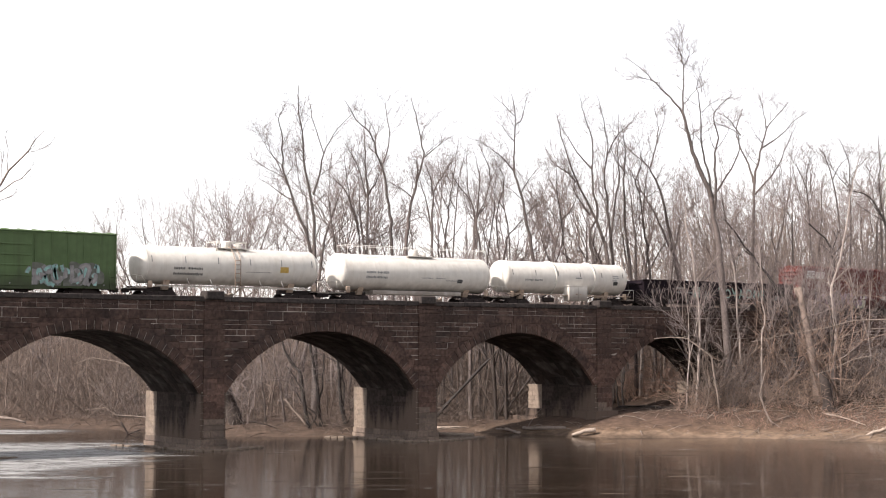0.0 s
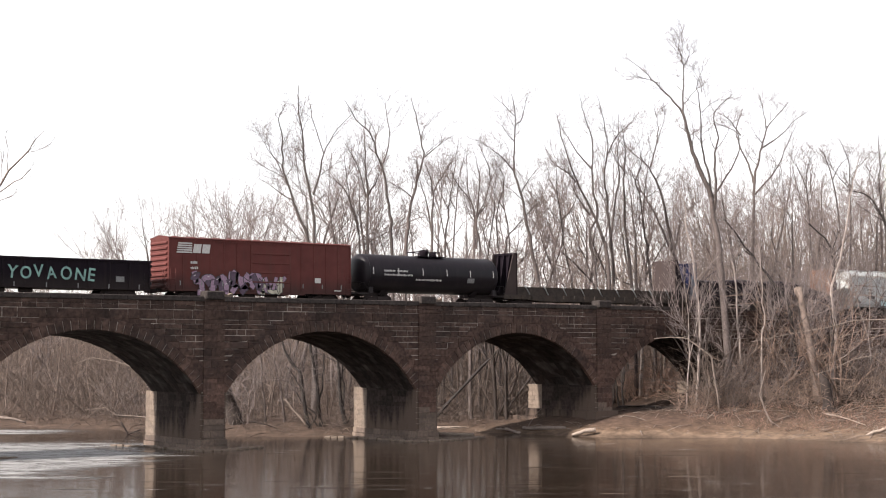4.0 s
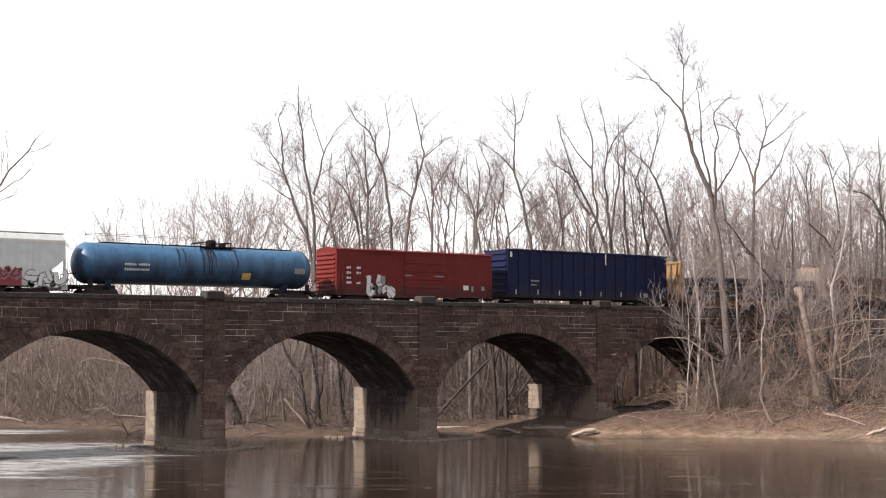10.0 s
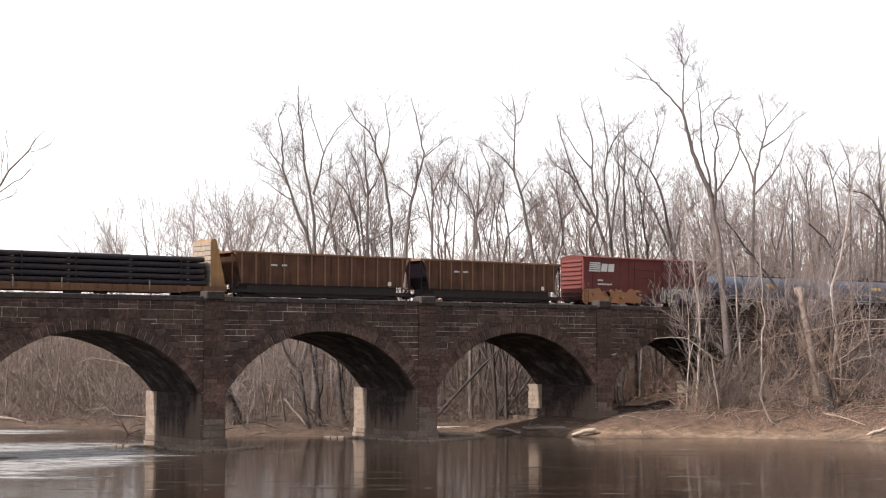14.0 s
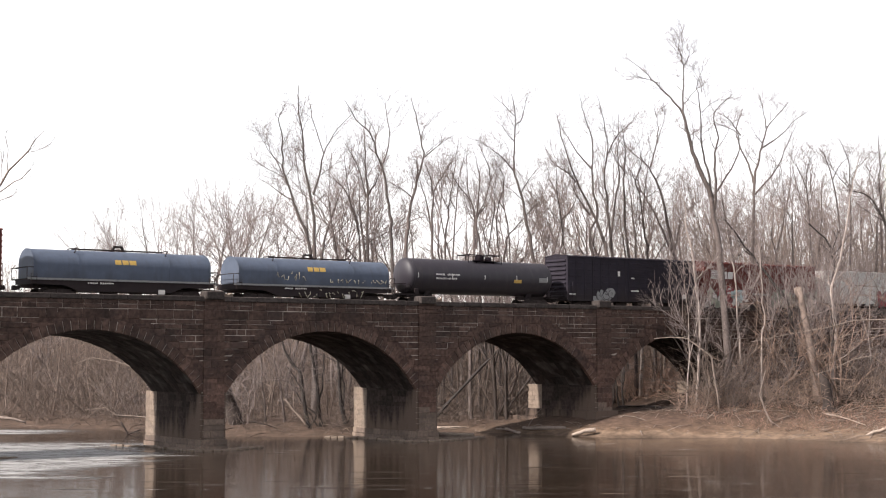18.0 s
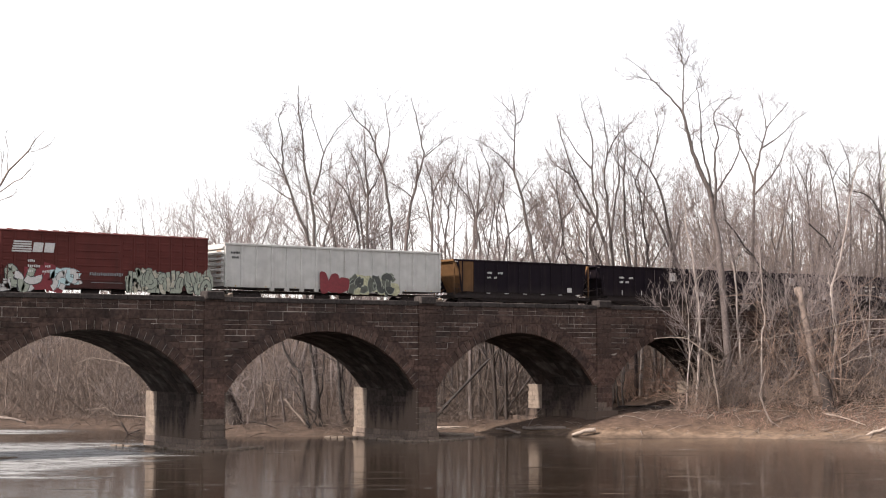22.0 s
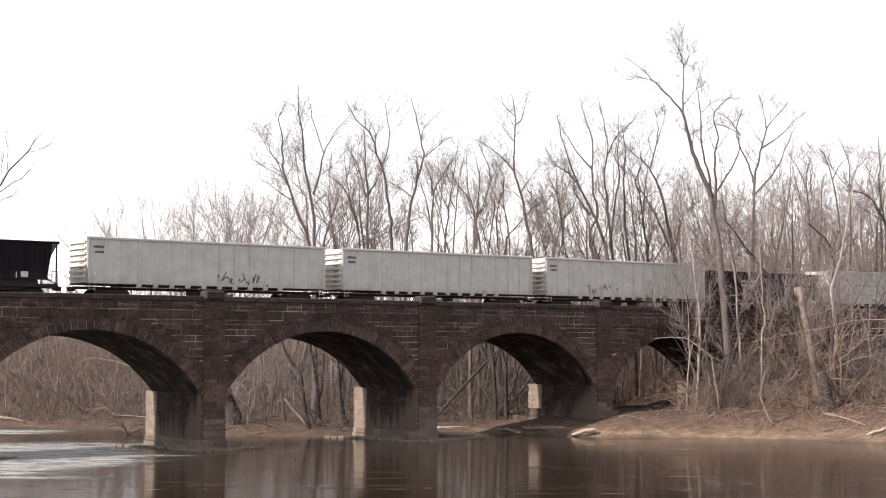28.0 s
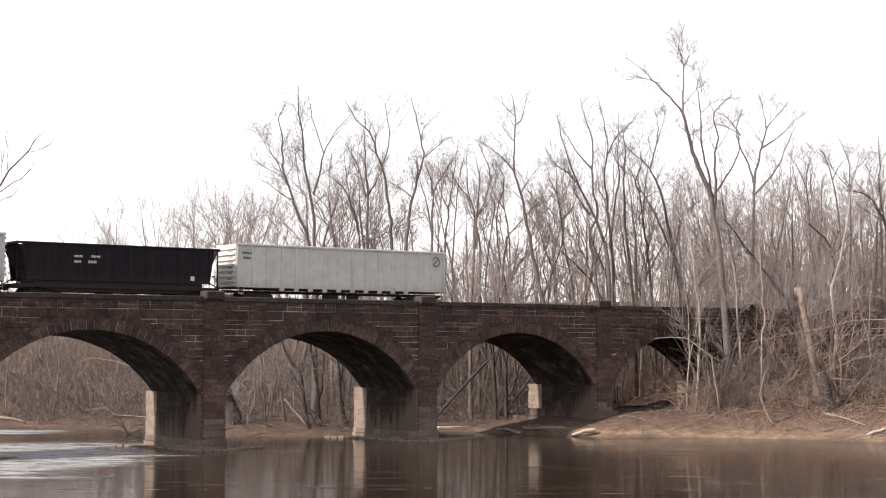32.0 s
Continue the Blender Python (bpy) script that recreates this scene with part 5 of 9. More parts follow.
# its boughs over the water: radii, then points as metres right of the foot and metres over the eye's level
for r0, r1, points in ((0.035, 0.006, [(0.1, 0.0)] + [(2.51, 1.74), (3.61, 2.69), (3.74, 2.93), (3.90, 3.09), (4.06, 3.25), (4.15, 3.42), (4.32, 3.59)]),
                       (0.022, 0.006, [(0.1, -0.1)] + [(3.06, 2.16), (3.61, 2.58), (3.84, 2.75), (3.94, 2.79), (4.11, 2.95)]),
                       (0.014, 0.006, [(0.1, -0.2)] + [(3.24, 2.28), (3.61, 2.44), (3.79, 2.50)]),
                       (0.011, 0.004, [(3.73, 2.91), (3.71, 3.10), (3.73, 3.29), (3.68, 3.44)]),
                       (0.009, 0.004, [(4.02, 3.23), (4.15, 3.25), (4.45, 3.35)]),
                       (0.008, 0.004, [(3.64, 2.75), (3.62, 2.95), (3.63, 3.12)])):
    pts = [right * a + UP * (rise + b) for a, b in points]
    wood.tube(pts, [0.7 * (r0 + (r1 - r0) * k / (len(pts) - 1)) for k in range(len(pts))], 6, caps=False)
    for _ in range(3):
        k = rngh.randrange(len(pts) // 2, len(pts) - 1)
        shoot(twigs, rngh, pts[k].lerp(pts[k + 1], rngh.random()), ((pts[k + 1] - pts[k]).normalized() + UP * rngh.uniform(-0.2, 0.7) + right * rngh.uniform(-0.4, 0.5)).normalized(), rngh.uniform(0.12, 0.35), 0.005, 0.003, 1)
leader([(0.1, rise), (-0.4, rise + 1.8), (-0.6, rise + 3.6)], 0.09, 0.03, 0, 2)
finish_tree(wood, twigs, 0, "young leafless tree leaning over the near bank", near_foot, DUN_BARK, TWIG, "bare_tree", "bare trees")

# a snapped snag on the slope below the railway
x, y = from_eye((1445 - 784) / FOCAL, 159.5)
snag = thing("tree_snag", "pale snapped tree trunk with a sawn top", "tree", Matrix.Translation(spot(x, y, 0.1)))
snag_pts = [right * a + UP * (b - ground_z(x, y)) for a, b in ((-0.06, 3.56), (-0.36, 5.97), (-0.80, 8.63), (-1.25, 11.05), (-1.52, 12.41))]
part("trunk", Shape().tube([Vector((0, 0, -0.2))] + snag_pts, [0.42, 0.36, 0.33, 0.3, 0.28, 0.27], 10), DUN_BARK, snag)
part("sawn_top", Shape().tube([snag_pts[-1], snag_pts[-1] + UP * 0.05], [0.27, 0.23], 10), DRIFT, snag)
part("stub", Shape().tube([snag_pts[3], snag_pts[3] + right * -0.5 + UP * 1.0, snag_pts[3] + right * -0.55 + UP * 1.3], [0.2, 0.17, 0.15], 8), DUN_BARK, snag)
# more pale stems: direction of the foot, depth, height, lean to the right
for seed, u_px, dist, hgt, lean, rad_, first in ((37, 1172, 185, 18, 0.0, 0.13, 0.5), (38, 1540, 168, 15.0, -0.05, 0.12, 0.4), (39, 690, 190, 20, 0.05, 0.12, 0.5), (40, 1212, 160, 16.0, 0.0, 0.1, 0.5)):
    x, y = from_eye((u_px - 784) / FOCAL, dist)
    a = radians(HEADING)
    tree(seed, hgt, rad_, PALE_LABEL, spot(x, y, 0.1), lean=(lean * math.sin(a), -lean * math.cos(a)), bark=PALE_BARK, spread=0.3, first=first, depth=4, side=3, bend=0.05, name="pale_tree", group="pale trees")


# ---- thickets ----
def shrub_shape(seed, n, height, width, forks=3, thick=0.02, droop=0.0):
    """A clump of thin stems that split upwards."""
    rng = random.Random(seed)
    s = Shape()
    for _ in range(n):
        a, q = rng.uniform(0, 6.283), width * math.sqrt(rng.random())
        p = Vector((q * math.cos(a), q * math.sin(a), -0.1))
        d = Vector((rng.gauss(0, 0.35), rng.gauss(0, 0.35), 1)).normalized()
        h = height * rng.uniform(0.45, 1.0)
        stack = [(p, d, h * 0.5, thick * rng.uniform(0.6, 1.4), 0)]
        while stack:
            p, d, ln, r, lv = stack.pop()
            p1 = p + d * ln * 0.5
            d1 = (d + Vector((rng.gauss(0, 0.16), rng.gauss(0, 0.16), rng.gauss(0.02 - droop, 0.1)))).normalized()
            p2 = p1 + d1 * ln * 0.5
            s.tube([p, p1, p2], [r, r * 0.85, r * 0.65], 3, caps=False)
            if lv < forks:
                for _k in range(2 if lv else 3):
                    d2 = (d1 + Vector((rng.gauss(0, 0.45), rng.gauss(0, 0.45), rng.gauss(0.1 - droop, 0.25)))).normalized()
                    stack.append((p1.lerp(p2, rng.uniform(0.3, 1)), d2, ln * rng.uniform(0.5, 0.8), max(r * 0.62, 0.007), lv + 1))
    return s


def cane(s, rng, p, d, length, r, fall, subs, thin=0.007):
    """A long stem that arches over under its weight, with side twigs that hang."""
    n = 5
    pts = [p]
    for k in range(n):
        d = (d + Vector((rng.gauss(0, 0.13), rng.gauss(0, 0.13), rng.gauss(-fall * (0.4 + k * 0.35), 0.08)))).normalized()
        pts.append(pts[-1] + d * length / n)
    s.tube(pts, [max(r * (1 - 0.16 * k), thin) for k in range(n + 1)], 3 if r < 0.03 else 4, caps=False)
    for _ in range(subs):
        i = rng.randrange(1, n)
        q = pts[i].lerp(pts[i + 1], rng.random())
        w = ((pts[i + 1] - pts[i]).normalized() + Vector((rng.gauss(0, 0.6), rng.gauss(0, 0.6), rng.gauss(0.1, 0.45)))).normalized()
        ln = length * rng.uniform(0.15, 0.4)
        q1 = q + w * ln * 0.5
        w2 = (w + Vector((rng.gauss(0, 0.25), rng.gauss(0, 0.25), rng.gauss(-fall, 0.25)))).normalized()
        q2 = q1 + w2 * ln * 0.5
        s.tube([q, q1, q2], [max(r * 0.5, thin), max(r * 0.38, thin), thin * 0.7], 3, caps=False)
        for _k in range(2):
            w3 = (w2 + Vector((rng.gauss(0, 0.6), rng.gauss(0, 0.6), rng.gauss(-fall, 0.4)))).normalized()
            b = q1.lerp(q2, rng.random())
            s.tube([b, b + w3 * ln * rng.uniform(0.3, 0.6)], [max(r * 0.25, thin), thin * 0.6], 3, caps=False)


def arching_shape(seed, n, length, width, r, fall, subs):
    rng = random.Random(seed)
    s = Shape()
    for _ in range(n):
        a, q = rng.uniform(0, 6.283), width * math.sqrt(rng.random())
        d = Vector((rng.gauss(0, 0.45), rng.gauss(0, 0.45), 1)).normalized()
        cane(s, rng, Vector((q * math.cos(a), q * math.sin(a), -0.1)), d, length * rng.uniform(0.5, 1.1), r * rng.uniform(0.5, 1.4), fall * rng.uniform(0.4, 1.6), subs)
    return s


shrubs = []
for i in range(6):
    ob = thing("shrub", "tangled leafless shrub of thin dry stems on the bank", "shrub", group="bank shrubs")
    s = (shrub_shape(200, 6, 6.5, 1.6, 4, 0.04, 0.03), arching_shape(301, 13, 8.5, 1.3, 0.045, 0.14, 8), arching_shape(302, 16, 6.0, 1.5, 0.03, 0.2, 7),
         arching_shape(303, 11, 10.0, 1.2, 0.055, 0.1, 10), arching_shape(304, 22, 3.6, 1.6, 0.02, 0.24, 5), shrub_shape(203, 8, 5.0, 1.6, 4, 0.035, 0.1))[i]
    part("stem_clump", s, (BRUSH, HAZE_BRUSH, TWIG, BRUSH, BRUSH, HAZE_BRUSH)[i], ob)
    shrubs.append(ob)
thick_rng = random.Random(77)
shrub_used = set()


def shrub(u_px, dist, size=1.0, kinds=(0, 1, 2, 3, 4, 5)):
    x, y = from_eye((u_px - 784) / FOCAL, dist)
    if 92.0 < y < 106:
        # clear of the bridge's wall
        x, y = x * 92.0 / y, 92.0
    k = thick_rng.choice(kinds)
    m = Matrix.Translation(spot(x, y, 0.05)) @ Matrix.Rotation(thick_rng.uniform(0, 6.283), 4, "Z")
    ob = shrubs[k]
    if k in shrub_used:
        ob = copy_thing(ob, m)
    shrub_used.add(k)
    q = size * thick_rng.uniform(0.8, 1.25)
    ob.matrix_basis = m @ Matrix.Diagonal((q, q, q, 1))


# on the slope before the railway
for _ in range(13):
    u = thick_rng.uniform(1222, 1600)
    shrub(u, thick_rng.uniform(159.5, 163.5 + (u - 1190) * 0.03), 0.9, (1, 2, 3, 3, 0, 4, 5))
for _ in range(12):
    u = thick_rng.uniform(1212, 1600)
    shrub(u, thick_rng.uniform(158.5, 162), 0.85, (2, 4, 4))
for _ in range(7):
    u = thick_rng.uniform(1230, 1590)
    shrub(u, thick_rng.uniform(161, 165 + (u - 1230) * 0.02), 0.85, (1, 2, 2, 3, 5, 5))
# behind the arches
for _ in range(70):
    u = thick_rng.uniform(-20, 1150)
    d = thick_rng.uniform(150, 215)
    x, y = from_eye((u - 784) / FOCAL, d)
    if y > 106 and shore_distance(x, y, FAR_SHORE) > 4 and not (430 < u < 640 and d < 178):
        shrub(u, d, 0.9, (1, 1, 2, 5))


def far_thicket(seed, count, u0, u1, d0, d1, h0, h1, name, label):
    """A stand of thin young trees too many to count."""
    rng = random.Random(seed)
    wood = Shape()
    for _ in range(count):
        x, y = from_eye((rng.uniform(u0, u1) - 784) / FOCAL, rng.uniform(d0, d1))
        if shore_distance(x, y, FAR_SHORE) < 6 or y < 105:
            continue
        p = Vector((x, y, ground_z(x, y) - 0.1))
        h = rng.uniform(h0, h1)
        d = Vector((rng.gauss(0, 0.1), rng.gauss(0, 0.1), 1)).normalized()
        r = rng.uniform(0.03, 0.1)
        pts = [p]
        for k in range(4):
            d = (d + Vector((rng.gauss(0, 0.08), rng.gauss(0, 0.08), 0))).normalized()
            pts.append(pts[-1] + d * h / 4)
        wood.tube(pts, [r, r * 0.85, r * 0.65, r * 0.45, r * 0.2], 3, caps=False)
        for k in range(rng.randrange(5, 10)):
            t = rng.uniform(0.15, 1)
            i = min(int(t * 4), 3)
            q = pts[i].lerp(pts[i + 1], t * 4 - i)
            w = Vector((rng.gauss(0, 1), rng.gauss(0, 1), rng.uniform(0.4, 1.6))).normalized()
            ln = h * rng.uniform(0.12, 0.3)
            q1 = q + w * ln * 0.5
            w = (w + Vector((0, 0, 0.4))).normalized()
            q2 = q1 + w * ln * 0.5
            wood.tube([q, q1, q2], [r * 0.4, r * 0.3, r * 0.12], 3, caps=False)
            for _k in range(3):
                w3 = (w + Vector((rng.gauss(0, 0.6), rng.gauss(0, 0.6), rng.gauss(0.1, 0.4)))).normalized()
                b = q1.lerp(q2, rng.random())
                wood.tube([b, b + w3 * ln * 0.5], [r * 0.22, r * 0.1], 3, caps=False)
    tagged(part(name, wood, WOODS), label, "woodland", kind="stuff")


def brushwood(seed, count, u0, u1, d0, d1, size, mat, name, label, behind=105.5, clear=5.0, thick=0.05):
    """Arching canes and briars too many to count."""
    rng = random.Random(seed)
    s = Shape()
    for _ in range(count):
        x, y = from_eye((rng.uniform(u0, u1) - 784) / FOCAL, rng.uniform(d0, d1))
        if shore_distance(x, y, FAR_SHORE) < clear or y < behind:
            continue
        d = Vector((rng.gauss(0, 0.6), rng.gauss(0, 0.6), 1)).normalized()
        cane(s, rng, Vector((x, y, ground_z(x, y) - 0.1)), d, size * rng.uniform(0.4, 1.2), rng.uniform(thick * 0.3, thick), rng.uniform(0.03, 0.22), 3, min(0.012, thick * 0.5))
    tagged(part(name, s, mat), label, "undergrowth", kind="stuff")


far_thicket(1, 480, -60, 1640, 158, 235, 5, 12, "woodland_undergrowth", "young leafless trees crowding the wood behind the bridge")
far_thicket(2, 900, -80, 1660, 225, 300, 6, 10, "far_woodland", "grey-brown leafless woodland on the far slope")
far_thicket(3, 270, 1000, 1680, 240, 340, 14, 20, "tall_far_woodland", "tall leafless woodland fading behind the railway")
far_thicket(8, 120, 440, 1240, 182, 225, 11, 16, "mid_woodland", "slim leafless trees filling the wood behind the bridge")
far_thicket(4, 430, 1220, 1640, 172, 235, 10, 18, "railside_woodland", "leafless trees standing behind the railway bank")
for seed, count, u0, u1, d0 in ((5, 780, -40, 440, 152), (14, 260, 440, 632, 174), (15, 900, 632, 1240, 152)):
    brushwood(seed, count, u0, u1, d0, 225, 7.0, HAZE_BRUSH, "brushwood", "tangle of grey-brown dry canes on the wooded river bank")

brushwood(9, 260, 1092, 1205, 179, 212, 4.5, RED_BRUSH, "arch_brush", "reddish dry brush growing beyond the last open arch", 105, 4.0, 0.03)
brushwood(11, 1500, -40, 1000, 149, 178, 2.4, HAZE_BRUSH, "shore_brush", "low dry weeds along the far shore", 105, 0.7, 0.026)
brushwood(12, 340, 1090, 1215, 175, 188, 2.6, RED_BRUSH, "arch_weeds", "low reddish weeds on the ground beyond the last open arch", 104.5, 2.0, 0.024)
brushwood(6, 560, 1212, 1610, 157, 164, 3.2, TANGLE, "bank_tangle", "low tangle of pale dry twigs and briars along the bank", 70, 5.5, 0.02)
brushwood(13, 900, 1225, 1620, 146, 158, 1.0, RED_BRUSH, "bank_weeds", "low brown weeds over the sandy bank", 60, 3.0, 0.013)
brushwood(7, 130, 1222, 1610, 157.5, 165, 7.5, HAZE_BRUSH, "bank_briars", "grey arching briars tangled on the railway bank", 70, 7.5, 0.035)

# ---- rolling stock: each car in its own space, x along it, -y towards the camera, z up from the rail ----
def paint(name, c, rough=0.45, dirt=0.35, streak=0.35, rust=(0.1, 0.065, 0.045), spec=0.08, grime=0.6, reach=0.9, grime_col=(0.03, 0.024, 0.023)):
    """Railway paint: stained, streaked, and caked with road grime from the sill up as far as it reaches; on the bright
    blue it also paints in the belly's shading.
    """
    m = material(name, c, rough, vary=0.09, grain=1.6, stain=0.5, stain_col=[k * 0.5 + r * 0.3 for k, r in zip(c, rust)], stain_amt=dirt, bump=0.006, spec=spec, streak=streak, streak_col=rust)
    n, l = m.node_tree.nodes, m.node_tree.links
    b = n["Principled BSDF"]
    was = b.inputs["Base Color"].links[0].from_socket
    co = n.new("ShaderNodeTexCoord")
    sep = n.new("ShaderNodeSeparateXYZ")
    l.new(co.outputs["Object"], sep.inputs[0])
    mp = n.new("ShaderNodeMapping")
    mp.inputs["Scale"].default_value = (0.9, 0.9, 0.25)
    l.new(co.outputs["Object"], mp.inputs["Vector"])
    tex = n.new("ShaderNodeTexNoise")
    tex.inputs["Scale"].default_value, tex.inputs["Detail"].default_value = 1.4, 7
    l.new(mp.outputs[0], tex.inputs["Vector"])
    edge = n.new("ShaderNodeMath")
    edge.operation = "MULTIPLY_ADD"
    edge.inputs[1].default_value = -1.6 * reach
    l.new(tex.outputs["Fac"], edge.inputs[0])
    l.new(sep.outputs["Z"], edge.inputs[2])
    mr = n.new("ShaderNodeMapRange")
    mr.inputs["From Min"].default_value, mr.inputs["From Max"].default_value = 1.2 - 0.6 * reach, 1.2 + 0.5 * reach
    mr.inputs["To Min"].default_value, mr.inputs["To Max"].default_value = grime, 0.0
    l.new(edge.outputs[0], mr.inputs["Value"])
    mix = n.new("ShaderNodeMix")
    mix.data_type = "RGBA"
    mix.inputs["B"].default_value = (*grime_col, 1)
    l.new(mr.outputs[0], mix.inputs["Factor"])
    l.new(was, mix.inputs["A"])
    l.new(mix.outputs["Result"], b.inputs["Base Color"])
    return m


DIRTY = material("rust_dusted_white", (0.33, 0.25, 0.19), 0.7, vary=0.3, grain=5, stain=2.0, stain_col=(0.13, 0.08, 0.055), stain_amt=0.8, bump=0.004)
DECK_BROWN = material("dirty_deck", (0.032, 0.023, 0.018), 0.9, vary=0.5, grain=3, stain=1.2, stain_col=(0.055, 0.038, 0.03), stain_amt=0.7, bump=0.02)
OIL = material("oily_grime", (0.013, 0.017, 0.03), 0.5, vary=0.4, grain=2, bump=0.003, spec=0.3)
IRON = material("truck_iron", (0.028, 0.0215, 0.0205), 0.85, vary=0.3, grain=9, bump=0.01, spec=0.15)
BLACK = paint("black_paint", (0.0105, 0.0072, 0.0108), 0.7, 0.35, 0.3, (0.035, 0.025, 0.022))
BLACK_TANK = paint("black_tank_paint", (0.0105, 0.0085, 0.0112), 0.42, 0.3, 0.25, (0.03, 0.024, 0.023), 0.16)
GREY_TANK = paint("grey_tank_paint", (0.022, 0.0188, 0.0245), 0.5, 0.35, 0.35, (0.05, 0.044, 0.042), 0.3)
WHITE = paint("white_paint", (0.58, 0.545, 0.5), 0.45, 0.25, 0.25, (0.34, 0.27, 0.21), grime=0.75, reach=0.75, grime_col=(0.12, 0.09, 0.07))
WHITE_GON = paint("pale_grey_paint", (0.49, 0.475, 0.45), 0.5, 0.25, 0.3, (0.3, 0.265, 0.235), grime=0.3, reach=0.7, grime_col=(0.16, 0.13, 0.11))
RED = paint("oxide_red_paint", (0.098, 0.028, 0.024), 0.6, 0.4, 0.35, (0.06, 0.03, 0.025))
RED2 = paint("brown_red_paint", (0.112, 0.037, 0.033), 0.6, 0.4, 0.4, (0.085, 0.045, 0.038))
BRIGHT_RED = paint("red_paint", (0.115, 0.018, 0.016), 0.55, 0.25, 0.25, (0.07, 0.022, 0.02))
GREEN = paint("green_paint", (0.085, 0.125, 0.058), 0.6, 0.35, 0.4, (0.06, 0.07, 0.04))
BLUE = paint("deep_blue_paint", (0.0105, 0.0135, 0.041), 0.55, 0.55, 0.5, (0.018, 0.018, 0.024))
# the high navy grime also paints the tank's shaded lower half
SKY_BLUE = paint("bright_blue_paint", (0.045, 0.108, 0.195), 0.38, 0.3, 0.35, (0.016, 0.02, 0.03), 0.22, 0.93, 2.2, (0.014, 0.018, 0.032))
STEEL_BLUE = paint("steel_blue_paint", (0.074, 0.089, 0.122), 0.5, 0.35, 0.35, (0.06, 0.062, 0.068))
PALE_BLUE = paint("pale_blue_paint", (0.13, 0.145, 0.18), 0.6, 0.35, 0.35, (0.06, 0.06, 0.07))
BROWN = paint("rusty_brown_paint", (0.086, 0.044, 0.028), 0.75, 0.95, 1.0, (0.022, 0.015, 0.013))
BROWN_RIB = paint("light_brown_ribs", (0.17, 0.093, 0.056), 0.75, 0.7, 0.7, (0.07, 0.04, 0.03))
OCHRE = paint("ochre_rust_paint", (0.14, 0.075, 0.035), 0.8, 0.5, 0.5, (0.06, 0.035, 0.022))
FADED = paint("faded_rust_paint", (0.18, 0.1, 0.07), 0.8, 0.6, 0.7, (0.08, 0.05, 0.04))
DUN = paint("dun_brown_paint", (0.055, 0.042, 0.04), 0.8, 0.5, 0.5, (0.05, 0.035, 0.03))
YELLOW = paint("ochre_yellow_paint", (0.28, 0.158, 0.07), 0.7, 0.6, 0.6, (0.15, 0.085, 0.05))
OCHRE_SILL = paint("ochre_sill_paint", (0.2, 0.1, 0.052), 0.75, 0.9, 0.8, (0.06, 0.035, 0.025), grime=0.45)
SLATE = paint("dark_grey_paint", (0.025, 0.0215, 0.0285), 0.7, 0.35, 0.35, (0.026, 0.023, 0.024))
PIPE = material("dark_steel_pipe", (0.026, 0.0225, 0.0265), 0.65, vary=0.35, grain=6, stain=0.8, stain_col=(0.05, 0.04, 0.036), stain_amt=0.5, bump=0.004, spec=0.12)
TARP = material("black_tarpaulin", (0.0098, 0.0062, 0.0095), 0.42, vary=0.3, grain=1.3, bump=0.1, spec=0.06)
WOODEN = material("weathered_boards", (0.2, 0.155, 0.118), 0.8, vary=0.35, grain=8, bump=0.01)
MARK_W = material("white_marking", (0.5, 0.48, 0.46), 0.6, vary=0.15, bump=0)
MARK_Y = material("yellow_marking", (0.4, 0.26, 0.06), 0.6, vary=0.15, bump=0)
MARK_K = material("black_marking", (0.03, 0.03, 0.03), 0.6, vary=0.15, bump=0)
MARK_GY = material("grey_marking", (0.17, 0.17, 0.17), 0.6, vary=0.2, bump=0)
SPRAY_A = material("aqua_grey_spray", (0.19, 0.33, 0.3), 0.6, vary=0.3, grain=3, bump=0)
SPRAY_C = material("cream_spray", (0.4, 0.37, 0.29), 0.6, vary=0.3, grain=3, bump=0)
SPRAY_N = material("dusty_mauve_spray", (0.2, 0.185, 0.18), 0.6, vary=0.35, grain=2.5, bump=0)
SPRAY_D = material("olive_grey_spray", (0.085, 0.088, 0.07), 0.6, vary=0.35, grain=3, bump=0)
SPRAY_I = material("ice_blue_spray", (0.4, 0.53, 0.54), 0.6, vary=0.15, bump=0)
HOPPER = paint("pale_hopper_paint", (0.475, 0.485, 0.475), 0.5, 0.25, 0.35, (0.3, 0.28, 0.26), grime=0.45, reach=0.6, grime_col=(0.13, 0.11, 0.1))
SPRAY_P = material("mauve_spray", (0.26, 0.17, 0.24), 0.6, vary=0.25, bump=0)
SPRAY_R = material("crimson_spray", (0.17, 0.014, 0.02), 0.6, vary=0.2, bump=0)
SPRAY_G = material("silver_green_spray", (0.28, 0.3, 0.24), 0.6, vary=0.25, bump=0)
SPRAY_V = material("dark_violet_spray", (0.075, 0.045, 0.075), 0.6, vary=0.3, bump=0)
SPRAY_K = material("soot_grey_spray", (0.045, 0.046, 0.042), 0.6, vary=0.3, bump=0)
SPRAY_Y = material("pale_yellow_spray", (0.4, 0.38, 0.24), 0.6, vary=0.3, bump=0)
SPRAY_O = material("orange_spray", (0.25, 0.11, 0.045), 0.6, vary=0.25, bump=0)

CARS = []     # every car with the place of its middle at the start
CAR_Z = 9.92  # the bodies are drawn from a line 0.31 m under the rail
TALL = 1.05   # and stand this much taller than drawn
W = 1.43      # half width of a car's side


